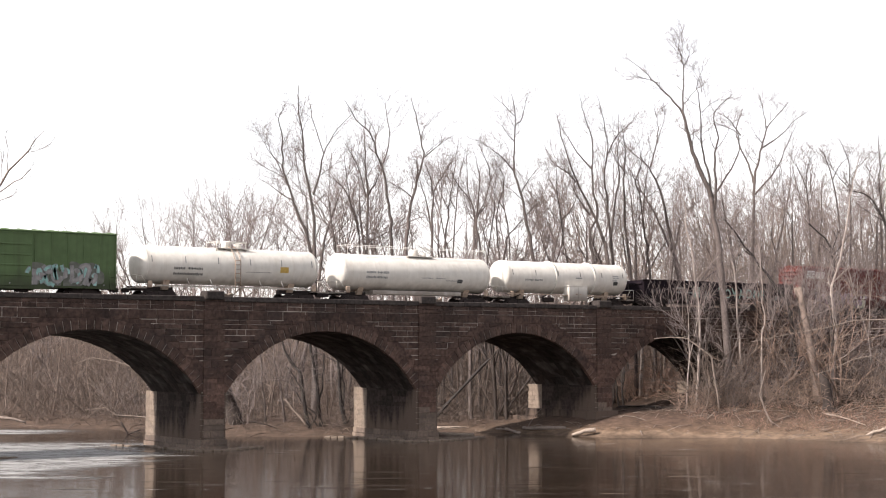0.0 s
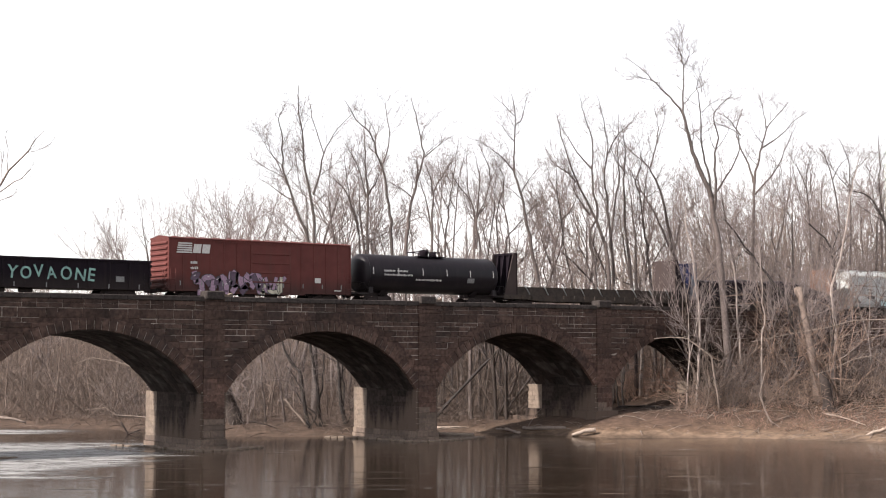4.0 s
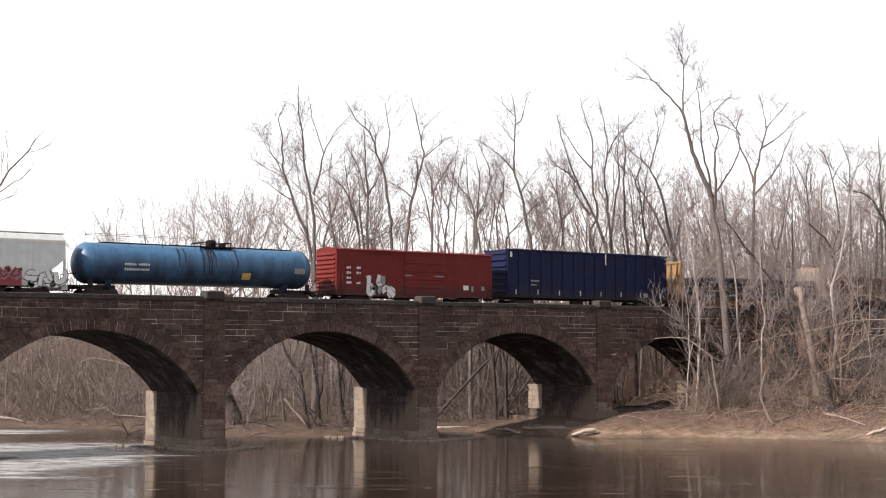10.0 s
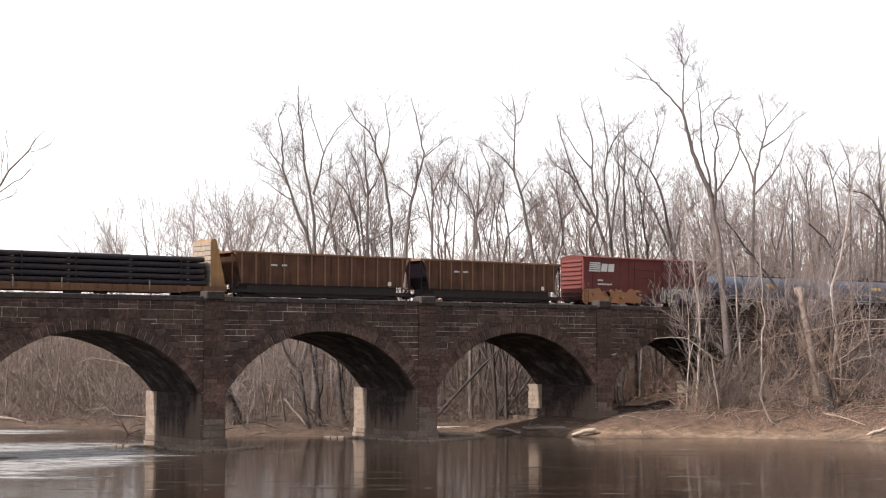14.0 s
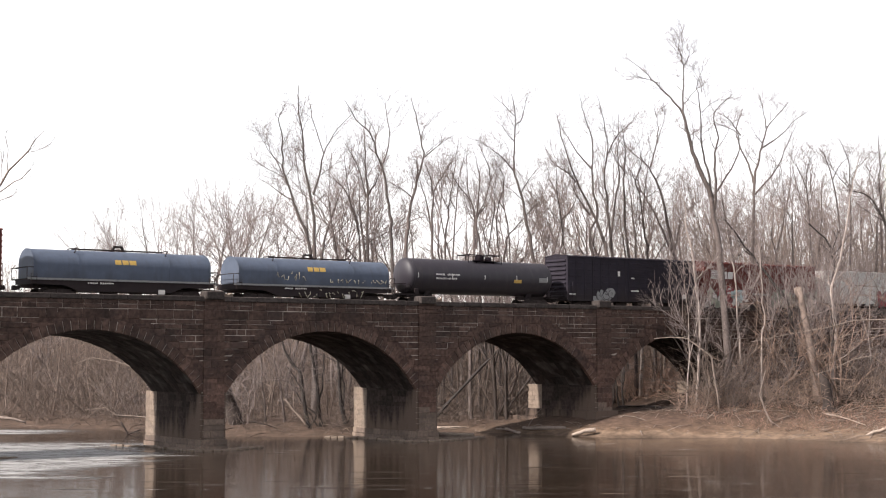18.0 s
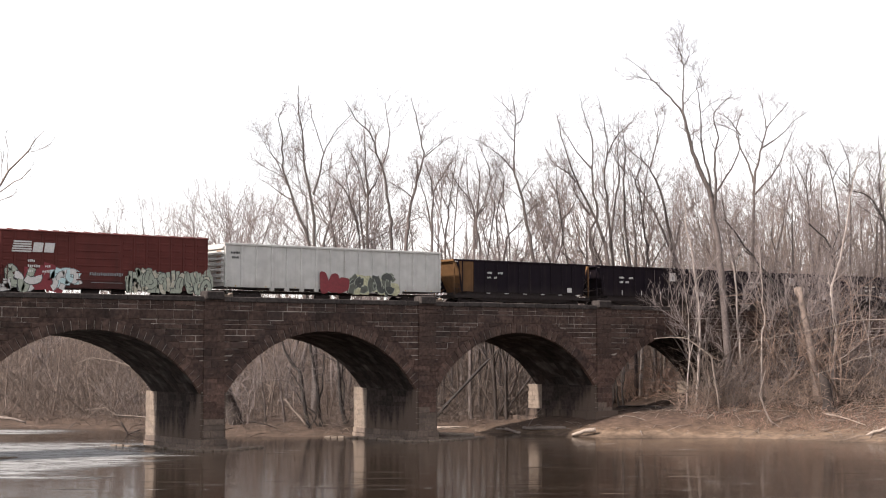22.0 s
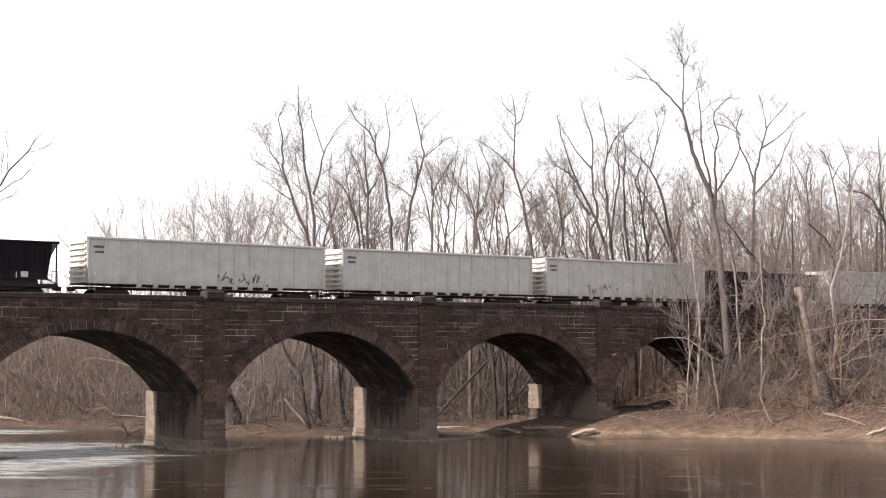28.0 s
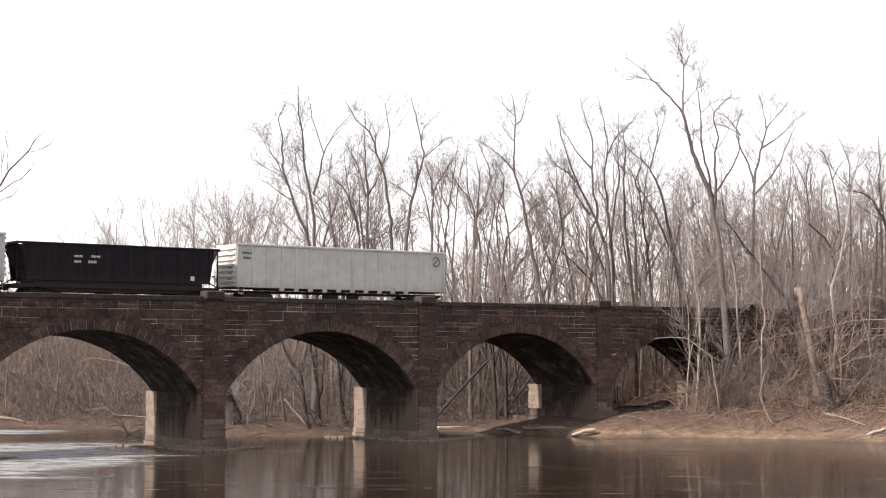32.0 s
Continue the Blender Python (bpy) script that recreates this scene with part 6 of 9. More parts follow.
def car_base(name, label, x_left, x_right, sill=True, truck_in=2.1, gear=True):
    """An empty car: underframe, couplers and two trucks. The body's ends are given along the drawn train, 17.1 m to the second."""
    x_left, x_right = 0.9503 * x_left - 23.9, 0.9503 * x_right - 23.9
    mid, half = (x_left + x_right) / 2, (x_right - x_left) / 2
    ob = thing(name, label, "freight car", Matrix.Translation((mid, TRACK_Y, CAR_Z)), "cars of the freight train")
    CARS.append((ob, mid))
    if sill:
        part("centre_sill", Shape().box(-half - 0.25, half + 0.25, -0.3, 0.3, 1.18, 1.36), IRON, ob)
    for s in (-1, 1):
        c = Shape().soft_box(min(s * (half + 0.2), s * (half + 0.6)), max(s * (half + 0.2), s * (half + 0.6)), -0.12, 0.12, 1.04, 1.28, 0.03)
        c.soft_box(min(s * (half + 0.42), s * (half + 0.75)), max(s * (half + 0.42), s * (half + 0.75)), -0.2, 0.16, 1.0, 1.32, 0.05)
        part("coupler", c, IRON, ob)
        truck(ob, s * (half - truck_in))
        hose = Shape().tube([(s * (half + 0.2), -0.4, 1.1), (s * (half + 0.45), -0.42, 0.8), (s * (half + 0.7), -0.3, 0.95)], 0.03, 5)
        part("air_hose", hose, IRON, ob)
    if not gear:
        return ob, half
    # brake gear hung under the floor
    part("brake_cylinder", Shape().tube([(0.6, -0.75, 1.02), (1.5, -0.75, 1.02)], 0.16, 10), IRON, ob)
    part("air_reservoir", Shape().tube([(-1.6, -0.8, 1.0), (-0.4, -0.8, 1.0)], 0.2, 10), IRON, ob)
    return ob, half


def truck(ob, x):
    g = RAIL - CAR_Z
    frame_ = Shape()
    for y in (-1.0, 1.0):
        pts = [(x - 1.12, 0.38), (x - 0.7, 0.38), (x - 0.35, 0.2), (x + 0.35, 0.2), (x + 0.7, 0.38), (x + 1.12, 0.38), (x + 1.12, 0.62), (x + 0.55, 0.82), (x - 0.55, 0.82), (x - 1.12, 0.62)]
        frame_.prism([(a, b + g) for a, b in pts], y - 0.09, y + 0.09)
        for k in (-0.16, 0, 0.16):
            frame_.tube([(x + k, y * 1.06, 0.3 + g), (x + k, y * 1.06, 0.62 + g)], 0.075, 6)
        for k in (-0.88, 0.88):
            frame_.tube([(x + k, y * 0.95, 0.46 + g), (x + k, y * 1.16, 0.46 + g)], 0.13, 8)
    frame_.soft_box(x - 0.22, x + 0.22, -1.15, 1.15, 0.5 + g, 0.8 + g, 0.03)
    t = part("truck", frame_, IRON, ob, "dark iron truck")
    for dx in (-0.88, 0.88):
        for y in (-0.76, 0.76):
            w = Shape()
            w.lathe([(-0.07, 0.3), (-0.07, 0.46), (0.05, 0.455), (0.07, 0.44), (0.07, 0.3)], 0, 0, 18)
            w.v = [(b + x + dx, y + a, c + 0.46 + g) for a, b, c in w.v]
            part("wheel", w, IRON, t)


def skin(r, zc):
    """The near side of a tank's shell: y over z."""
    return lambda z: -TALL * math.sqrt(max(r * r - (z - zc) ** 2, 0.01))


def plate(s, x0, x1, z0, z1, y, out=0.011):
    """A thin painted plate on a flat side at y, or on a shell where y is a function of z."""
    if not callable(y):
        return s.box(x0, x1, y - out, y + 0.004, z0, z1)
    n = 4
    v = []
    for k in range(n + 1):
        z = z0 + (z1 - z0) * k / n
        v += [(x0, y(z) - out, z), (x1, y(z) - out, z)]
    return s.add(v, [(2 * k, 2 * k + 1, 2 * k + 3, 2 * k + 2) for k in range(n)])


def bar(ob, x0, x1, z0, z1, y, mat, name="marking"):
    """A painted mark on a side."""
    return part(name, plate(Shape(), min(x0, x1), max(x0, x1), z0, z1, y), mat, ob)


def marks(ob, x, z, rows, y, mat, h=0.16):
    """Lines of lettering too far off to read, as bars: rows of (dx, width)."""
    s = Shape()
    rng = random.Random(round(x * 100 + z * 10))
    for i, line in enumerate(rows):
        for dx, w in line:
            k = x + dx
            zz = z - i * h * 1.5
            while k < x + dx + w - 0.02:
                g = rng.uniform(0.08, 0.14)
                plate(s, k, k + g * 0.8, zz + h * rng.uniform(0, 0.15), zz + h * rng.uniform(0.6, 0.8), y)
                k += g + 0.02
    return tagged(part("lettering", s, mat, ob), kind="stuff")


def words(ob, text, x, z, size, y, mat, name="graffiti", shear=0.0, wide=1.0, gap=1.0, heavy=0.045, tilt=0.0):
    cu = bpy.data.curves.new("letters", "FONT")
    cu.body, cu.size, cu.extrude, cu.shear, cu.offset, cu.space_character = text, size, 0.006, shear, heavy, gap
    tmp = new("letters", cu)
    me = bpy.data.meshes.new_from_object(tmp.evaluated_get(bpy.context.evaluated_depsgraph_get()))
    bpy.data.objects.remove(tmp)
    me.transform(Matrix.Translation((x, y - 0.012, z)) @ Matrix.Rotation(radians(90), 4, "X") @ Matrix.Rotation(radians(tilt), 4, "Z") @ Matrix.Diagonal((wide, 1, 1, 1)))
    me.materials.clear()
    me.materials.append(mat)
    return part(name, me, None, ob)


def ribbon(s, pts, width, y):
    """A flat painted stroke through points in x and z."""
    v, n = [], len(pts)
    for i, (px, pz) in enumerate(pts):
        ax, az = pts[max(i - 1, 0)]
        bx, bz = pts[min(i + 1, n - 1)]
        dx, dz = bx - ax, bz - az
        q = math.hypot(dx, dz) or 1.0
        v += [(px - dz / q * width, y, pz + dx / q * width), (px + dz / q * width, y, pz - dx / q * width)]
    s.add(v, [(2 * i, 2 * i + 1, 2 * i + 3, 2 * i + 2) for i in range(n - 1)])


def blob(cx, cz, rx, rz, phase, grow=0.0, n=22):
    """A swollen rounded outline that leans and bulges."""
    out = []
    for k in range(n):
        a = 2 * math.pi * k / n
        q = 1 + 0.13 * math.sin(2 * a + phase) + 0.09 * math.sin(3 * a + phase * 1.7)
        ca, sa = math.cos(a), math.sin(a)
        x = math.copysign(abs(ca) ** 0.7, ca) * (rx * q + grow)
        z = math.copysign(abs(sa) ** 0.7, sa) * (rz * q + grow)
        out.append((cx + x + 0.18 * z * math.sin(phase), cz + z))
    return out


def graffiti(ob, x0, x1, z0, z1, y, fill, line, seed, n, fat=0.17, shine=None):
    """Overlapping swollen spray-painted shapes with a dark outline, loops and glints; they spell nothing."""
    rng = random.Random(seed)
    w, hgt = (x1 - x0) / n, z1 - z0
    rim, face, ink, glint = Shape(), Shape(), Shape(), Shape()
    for i in range(n):
        cx, cz = x0 + (i + 0.5) * w + rng.uniform(-0.08, 0.08) * w, (z0 + z1) / 2 + rng.uniform(-0.07, 0.07) * hgt
        rx, rz, ph = w * rng.uniform(0.46, 0.6), hgt * rng.uniform(0.4, 0.5), rng.uniform(0, 6.283)
        yy = y - 0.004 - 0.0022 * i
        for shape, grow, dy in ((rim, 0.06, 0.0), (face, 0.0, 0.0011)):
            pts = [(a, yy - dy, b) for a, b in blob(cx, cz, rx, rz, ph, grow)]
            shape.add(pts, [tuple(range(len(pts)))])
        # an off-centre loop, a fold and a glint
        lx, lz = cx + rng.uniform(-0.3, 0.3) * rx, cz + rng.uniform(-0.1, 0.35) * rz
        a0 = rng.uniform(0, 6.283)
        ribbon(ink, [(lx + rx * 0.22 * math.cos(a0 + k * 0.6), lz + rz * 0.2 * math.sin(a0 + k * 0.6)) for k in range(rng.randrange(6, 12))], 0.028, yy - 0.002)
        ribbon(ink, [(cx + rx * (0.75 - 0.16 * k) * (1 if i % 2 else -1), cz - rz * (0.2 + 0.5 * math.sin(k * 0.5 + ph) ** 2)) for k in range(6)], 0.024, yy - 0.002)
        ribbon(glint, [(cx - rx * 0.62 + 0.05 * k, cz + rz * (0.35 + 0.09 * k)) for k in range(4)], 0.026, yy - 0.002)
    for name, shape, mat in (("graffiti_outline", rim, line), ("graffiti", face, fill), ("graffiti_line", ink, line), ("graffiti_glint", glint, shine or MARK_W)):
        tagged(part(name, shape, mat, ob), kind="stuff")


def hooked_strokes(rng):
    """Arcs, hooks and slashes that cross in a unit square; they form no letters."""
    out = []
    for _ in range(rng.randrange(3, 5)):
        cx, cz, rx, rz = rng.uniform(0.25, 0.75), rng.uniform(0.25, 0.75), rng.uniform(0.2, 0.5), rng.uniform(0.18, 0.4)
        a0 = rng.uniform(0, 6.283)
        sweep = rng.choice((-1, 1)) * rng.uniform(1.2, 3.4)
        arc = [(cx + rx * math.cos(a0 + sweep * i / 7), cz + rz * math.sin(a0 + sweep * i / 7)) for i in range(8)]
        if rng.random() < 0.5:
            arc.append((arc[-1][0] + rng.uniform(-0.5, 0.5), rng.choice((0.0, 1.0))))
        out.append([(a, min(max(b, 0.0), 1.0)) for a, b in arc])
    return out


def wildstyle(ob, x0, x1, z0, z1, y, fills, line, seed, n, thick=0.14, haze=None, tops=None):
    """Interlocked leaning spray-painted strokes with a dark edge, over a ragged haze of overspray."""
    rng = random.Random(seed)
    w, hgt = (x1 - x0) / n, z1 - z0
    if haze:
        cloud = Shape()
        for i in range(n * 3):
            cx, cz = rng.uniform(x0, x1), z0 + hgt * rng.uniform(0.2, 0.8)
            pts = [(a, y - 0.002 - 0.0002 * i, max(b, z0 - 0.05)) for a, b in blob(cx, cz, w * rng.uniform(0.4, 0.8), hgt * rng.uniform(0.25, 0.42), rng.uniform(0, 6.28))]
            cloud.add(pts, [tuple(range(len(pts)))])
        tagged(part("overspray", cloud, haze, ob), kind="stuff")
    rim, faces, glint = Shape(), [Shape() for _ in fills], Shape()
    for i in range(n):
        lean, grow, sink = rng.uniform(-0.25, 0.35), rng.uniform(1.0, 1.3), rng.uniform(-0.08, 0.05)
        for j, stroke in enumerate(hooked_strokes(rng)):
            pts = [(x0 + (i + 0.5) * w + ((a - 0.5) * grow + lean * (b - 0.5)) * w, z0 + hgt * (b * rng.uniform(0.97, 1.03) + sink)) for a, b in stroke]
            yy = y - 0.008 - 0.0008 * (i * 4 + j)
            ribbon(rim, pts, thick + 0.05, yy)
            ribbon(faces[(i + j) % len(fills)], pts, thick, yy - 0.0004)
            if rng.random() < 0.5:
                q = pts[len(pts) // 2]
                ribbon(glint, [(q[0] - thick * 0.5, q[1] + thick * 0.2), (q[0], q[1] + thick * 0.5), (q[0] + thick * 0.3, q[1] + thick * 0.5)], 0.022, yy - 0.0006)
    tagged(part("graffiti_outline", rim, line, ob), kind="stuff")
    for face, mat in zip(faces, fills):
        tagged(part("graffiti", face, mat, ob), kind="stuff")
    tagged(part("graffiti_glint", glint, tops or MARK_W, ob), kind="stuff")


def scribble(ob, x0, x1, z0, z1, y, mat, seed, thick=0.03, step=0.36):
    rng = random.Random(seed)
    s = Shape()
    x = x0
    while x < x1:
        p = [(x + rng.uniform(-0.05, step), rng.uniform(z0, z1)) for _ in range(4)]
        ribbon(s, p, thick, y - 0.01)
        x += step
    tagged(part("graffiti", s, mat, ob), kind="stuff")


def ladder(ob, x, y, z0, z1, mat, w=0.4, axis="x", step=0.4):
    s = Shape()
    for k in (-w / 2, w / 2):
        a, b = ((x + k, y), (x + k, y)) if axis == "x" else ((x, y + k), (x, y + k))
        s.tube([(*a, z0), (*b, z1)], 0.022, 4)
    z = z0 + 0.1
    while z < z1:
        p, q = (((x - w / 2, y, z), (x + w / 2, y, z)) if axis == "x" else ((x, y - w / 2, z), (x, y + w / 2, z)))
        s.tube([p, q], 0.018, 4)
        z += step
    return part("ladder", s, mat, ob)


def emblem(ob, x, z, y, mat, w=1.9, h=0.62):
    """A plain emblem: a barred block beside two leaning blocks."""
    s = Shape()
    for i in range(5):
        s.box(x + 0.03 * i, x + w * 0.46, y - 0.011, y + 0.004, z + h * i / 5 + 0.02, z + h * (i + 0.78) / 5)
    part("emblem", s, mat, ob)
    for a, b in ((0.5, 0.73), (0.77, 1.0)):
        part("emblem", Shape().prism([(x + w * a - 0.05, z + h * 0.05), (x + w * b - 0.05, z + h * 0.05), (x + w * b + 0.05, z + h * 0.85), (x + w * a + 0.05, z + h * 0.85)], y - 0.011, y + 0.004), mat, ob)


def boxcar(x0, x1, mat, label, top=4.62, ribs=12, door=(0.42, 0.66), roof=None, door_ribs=5, dashes=0, sill_z=1.1, rib_d=0.05):
    ob, h = car_base("boxcar", label, x0, x1)
    body = Shape().soft_box(-h, h, -W, W, 1.2, top)
    part("body", body, mat, ob)
    # roof: shallow gable with raised ridges, slightly overhanging
    r = Shape().prism([(-W - 0.06, top), (W + 0.06, top), (W + 0.06, top + 0.06), (0, top + 0.22), (-W - 0.06, top + 0.06)], -h - 0.03, h + 0.03, "x")
    n = 14
    for i in range(n + 1):
        x = -h + 2 * h * i / n
        r.prism([(-W - 0.05, top + 0.06), (0, top + 0.22), (W + 0.05, top + 0.06), (W + 0.05, top + 0.1), (0, top + 0.27), (-W - 0.05, top + 0.1)], x - 0.05, x + 0.05, "x")
    part("roof", r, roof or mat, ob)
    d0, d1 = -h + 2 * h * door[0], -h + 2 * h * door[1]
    # side sill
    for y in (-W, W):
        s = Shape().prism([(-h, 1.12), (d0 - 1.4, 1.12), (d0 - 1.1, sill_z - 0.09), (d1 + 1.1, sill_z - 0.09), (d1 + 1.4, 1.12), (h, 1.12), (h, 1.24), (-h, 1.24)], y - 0.03, y + 0.03)
        part("side_sill", s, mat, ob)
    for i in range(ribs + 1):
        x = -h + 0.06 + (2 * h - 0.12) * i / ribs
        if d0 - 0.1 < x < d1 + 0.1:
            continue
        for y in (-W - rib_d, W):
            part("side_post", Shape().soft_box(x - 0.05, x + 0.05, y, y + rib_d, 1.15, top - 0.04, 0.015), mat, ob)
    # short pressed ribs across the bays
    if dashes:
        pr = Shape()
        for i in range(ribs):
            xa, xb = -h + 0.06 + (2 * h - 0.12) * i / ribs + 0.16, -h + 0.06 + (2 * h - 0.12) * (i + 1) / ribs - 0.16
            if xb > d0 - 0.1 and xa < d1 + 0.1:
                continue
            for k in range(dashes):
                z = 1.55 + (top - 2.0) * k / (dashes - 1)
                pr.soft_box(xa, xb, -W - 0.035, -W + 0.01, z - 0.07, z + 0.07, 0.025)
        tagged(part("pressed_rib", pr, mat, ob), kind="stuff")
    # door with ribs and locking bars
    for y, o in ((-W - 0.07, -1), (W, 1)):
        d = part("door", Shape().soft_box(d0, d1, y, y + 0.07, 1.18, top - 0.12, 0.02), mat, ob)
        n = door_ribs
        rw = 0.05 if n < 8 else 0.035
        for i in range(1, n):
            z = 1.2 + (top - 1.35) * i / n
            yy = y - 0.05 if o < 0 else y + 0.07
            part("door_rib", Shape().soft_box(d0 + 0.12, d1 - 0.12, yy, yy + 0.05, z - rw, z + rw, 0.02), mat, d)
        yy = y - 0.04 if o < 0 else y + 0.07
        part("door_track", Shape().box(d0 - (d1 - d0) * 0.9, d1 + 0.3, yy, yy + 0.04, top - 0.14, top - 0.08), mat, ob)
    # corrugated ends
    for s in (-1, 1):
        n = 9
        for i in range(n):
            z = 1.45 + (top - 1.75) * i / (n - 1)
            p = Shape().prism([(z - 0.12, 0), (z - 0.04, 0.1), (z + 0.04, 0.1), (z + 0.12, 0)], -W + 0.14, W - 0.14, "x")
            p.v = [(s * (h + c), a, b) for a, b, c in p.v]
            part("end_rib", p, mat, ob)
        ladder(ob, s * (h - 0.32), -W - 0.09, 1.0, 2.6, mat)
        ladder(ob, s * (h + 0.16), -W + 0.4, 1.0, 2.6, mat, axis="y")
    return ob, h


def tankcar(x0, x1, r, mat, label, axis=None, head=0.55, sill=False, bottom=1.35, frame_mat=None, sides=44):
    ob, h = car_base("tank_car", label, x0 - 0.3, x1, sill, truck_in=1.7, gear=False)
    zc = bottom + r
    prof = []
    for i in range(9):
        a = math.pi / 2 * i / 8
        prof.append((-h + head - head * math.cos(a), max(r * math.sin(a), 0.02)))
    prof += [(-x, q) for x, q in reversed(prof)]
    shell = Shape().lathe(prof, 0, zc, sides)
    shell.v = [(a, b * TALL, c) for a, b, c in shell.v]
    part("tank", shell, mat, ob)
    for x in (-h + head + 0.05, h - head - 0.05):
        seam = Shape().lathe([(x - 0.04, r * 0.99), (x - 0.03, r + 0.012), (x + 0.03, r + 0.012), (x + 0.04, r * 0.99)], 0, zc, sides)
        seam.v = [(a, b * TALL, c) for a, b, c in seam.v]
        part("weld_seam", seam, mat, ob)
    fm = frame_mat or mat
    for s in (-1, 1):
        sd = Shape().prism([(-0.5, 1.2), (0.5, 1.2), (r * 0.62, zc - r * 0.77), (0.4, zc - r * 0.88), (-0.4, zc - r * 0.88), (-r * 0.62, zc - r * 0.77)], s * (h - 2.3) - 0.24, s * (h - 2.3) + 0.24, "x")
        part("saddle", sd, DIRTY if mat is WHITE else mat, ob)
        a, b = sorted((s * (h - 3.0), s * (h + 0.25)))
        part("stub_sill", Shape().box(a, b, -0.3, 0.3, 1.12, 1.4), IRON, ob)
        st = Shape().box(min(s * (h - 0.5), s * (h + 0.3)), max(s * (h - 0.5), s * (h + 0.3)), -1.38, 1.38, 1.24, 1.32)
        part("end_platform", st, fm, ob)
        g = Shape()
        for y in (-1.36, 1.36):
            g.tube([(s * (h - 0.6), y, 1.32), (s * (h - 0.1), y, 2.05), (s * (h + 0.28), y, 2.1), (s * (h + 0.28), y, 1.32)], 0.028, 4)
        g.tube([(s * (h + 0.28), -1.36, 2.1), (s * (h + 0.28), 1.36, 2.1)], 0.028, 4)
        part("handrail", g, fm, ob)
        bx = Shape().soft_box(s * (h - 0.75) - 0.16, s * (h - 0.75) + 0.16, -1.42, -1.22, 1.3, 1.75, 0.03)
        part("step_box", bx, DIRTY if mat is WHITE else fm, ob)
    return ob, h, zc


def top_rail(ob, x0, x1, zc, r, mat, dome=True, height=0.75, thin=0.034, pitch=0.9):
    """A fenced platform with valves on top of a tank."""
    g = Shape()
    z = zc + r
    n = max(2, round((x1 - x0) / pitch))
    for y in (-0.75, 0.75):
        zz = zc + math.sqrt(r * r - 0.75 ** 2)
        for i in range(n + 1):
            x = x0 + (x1 - x0) * i / n
            g.tube([(x, y, zz - 0.02), (x, y, z + height)], thin, 4)
        for k in (1.0,):
            g.tube([(x0, y, z + height * k), (x1, y, z + height * k)], thin, 4)
    for x in (x0, x1):
        g.tube([(x, -0.75, z + height), (x, 0.75, z + height)], thin, 4)
    part("top_handrail", g, mat, ob)
    if dome:
        m = (x0 + x1) / 2
        d = Shape()
        d.tube([(m, 0, z - 0.1), (m, 0, z + 0.42), (m, 0, z + 0.5)], [0.36, 0.36, 0.28], 16)
        d.tube([(m + 0.9, 0, z - 0.1), (m + 0.9, 0, z + 0.3)], [0.28, 0.26], 12)
        part("manway", d, mat, ob)
        part("top_platform", Shape().box(m - 1.1, m + 1.5, -0.8, 0.8, z - 0.06, z - 0.01), mat, ob)


def gondola(x0, x1, mat, label, top, floor=1.05, ribs=14, rib_w=0.12, teeth=False, end_mat=None, slats=6, name="gondola_car", low=1.12, rim=0.1):
    """An open car: floor, four walls with posts, a top chord."""
    ob, h = car_base(name, label, x0, x1)
    part("floor", Shape().box(-h, h, -W, W, floor - 0.15, floor), IRON, ob)
    for y in (-W, W - 0.08):
        part("side", Shape().box(-h, h, y, y + 0.08, floor - 0.05, top), mat, ob)
    for s in (-1, 1):
        a, b = sorted((s * (h - 0.08), s * (h + 0.01)))
        part("end", Shape().box(a, b, -W, W, floor - 0.05, top - 0.02), end_mat or mat, ob)
        for i in range(slats):
            z = floor + 0.3 + (top - floor - 0.6) * i / max(1, slats - 1)
            a, b = sorted((s * (h + 0.01), s * (h + 0.13)))
            part("end_rib", Shape().soft_box(a, b, -W + 0.05, W - 0.05, z - 0.09, z + 0.09, 0.03), end_mat or mat, ob)
        ladder(ob, s * (h - 0.35), -W - 0.14, 1.0, min(top, 2.2), mat)
    for y in (-W - rim, W - 0.02):
        part("top_chord", Shape().soft_box(-h - 0.05, h + 0.05, y, y + rim + 0.02, top - 0.12, top + 0.04, 0.02), mat, ob)
    for i in range(ribs + 1):
        x = -h + 0.1 + (2 * h - 0.2) * i / ribs
        for y in (-W - 0.1, W):
            part("side_post", Shape().soft_box(x - rib_w / 2, x + rib_w / 2, y, y + 0.1, floor - 0.02, top - 0.1, 0.02), mat, ob)
        if teeth and 2 < i < ribs - 2:
            part("bolster_end", Shape().soft_box(x - 0.17, x + 0.17, -W - 0.1, -W + 0.1, floor - 0.3, floor - 0.03, 0.02), mat, ob)
    for y in (-W - 0.02, W - 0.06):
        part("side_sill", Shape().box(-h, h, y, y + 0.08, low if not teeth else floor - 0.1, floor), mat, ob)
    return ob, h


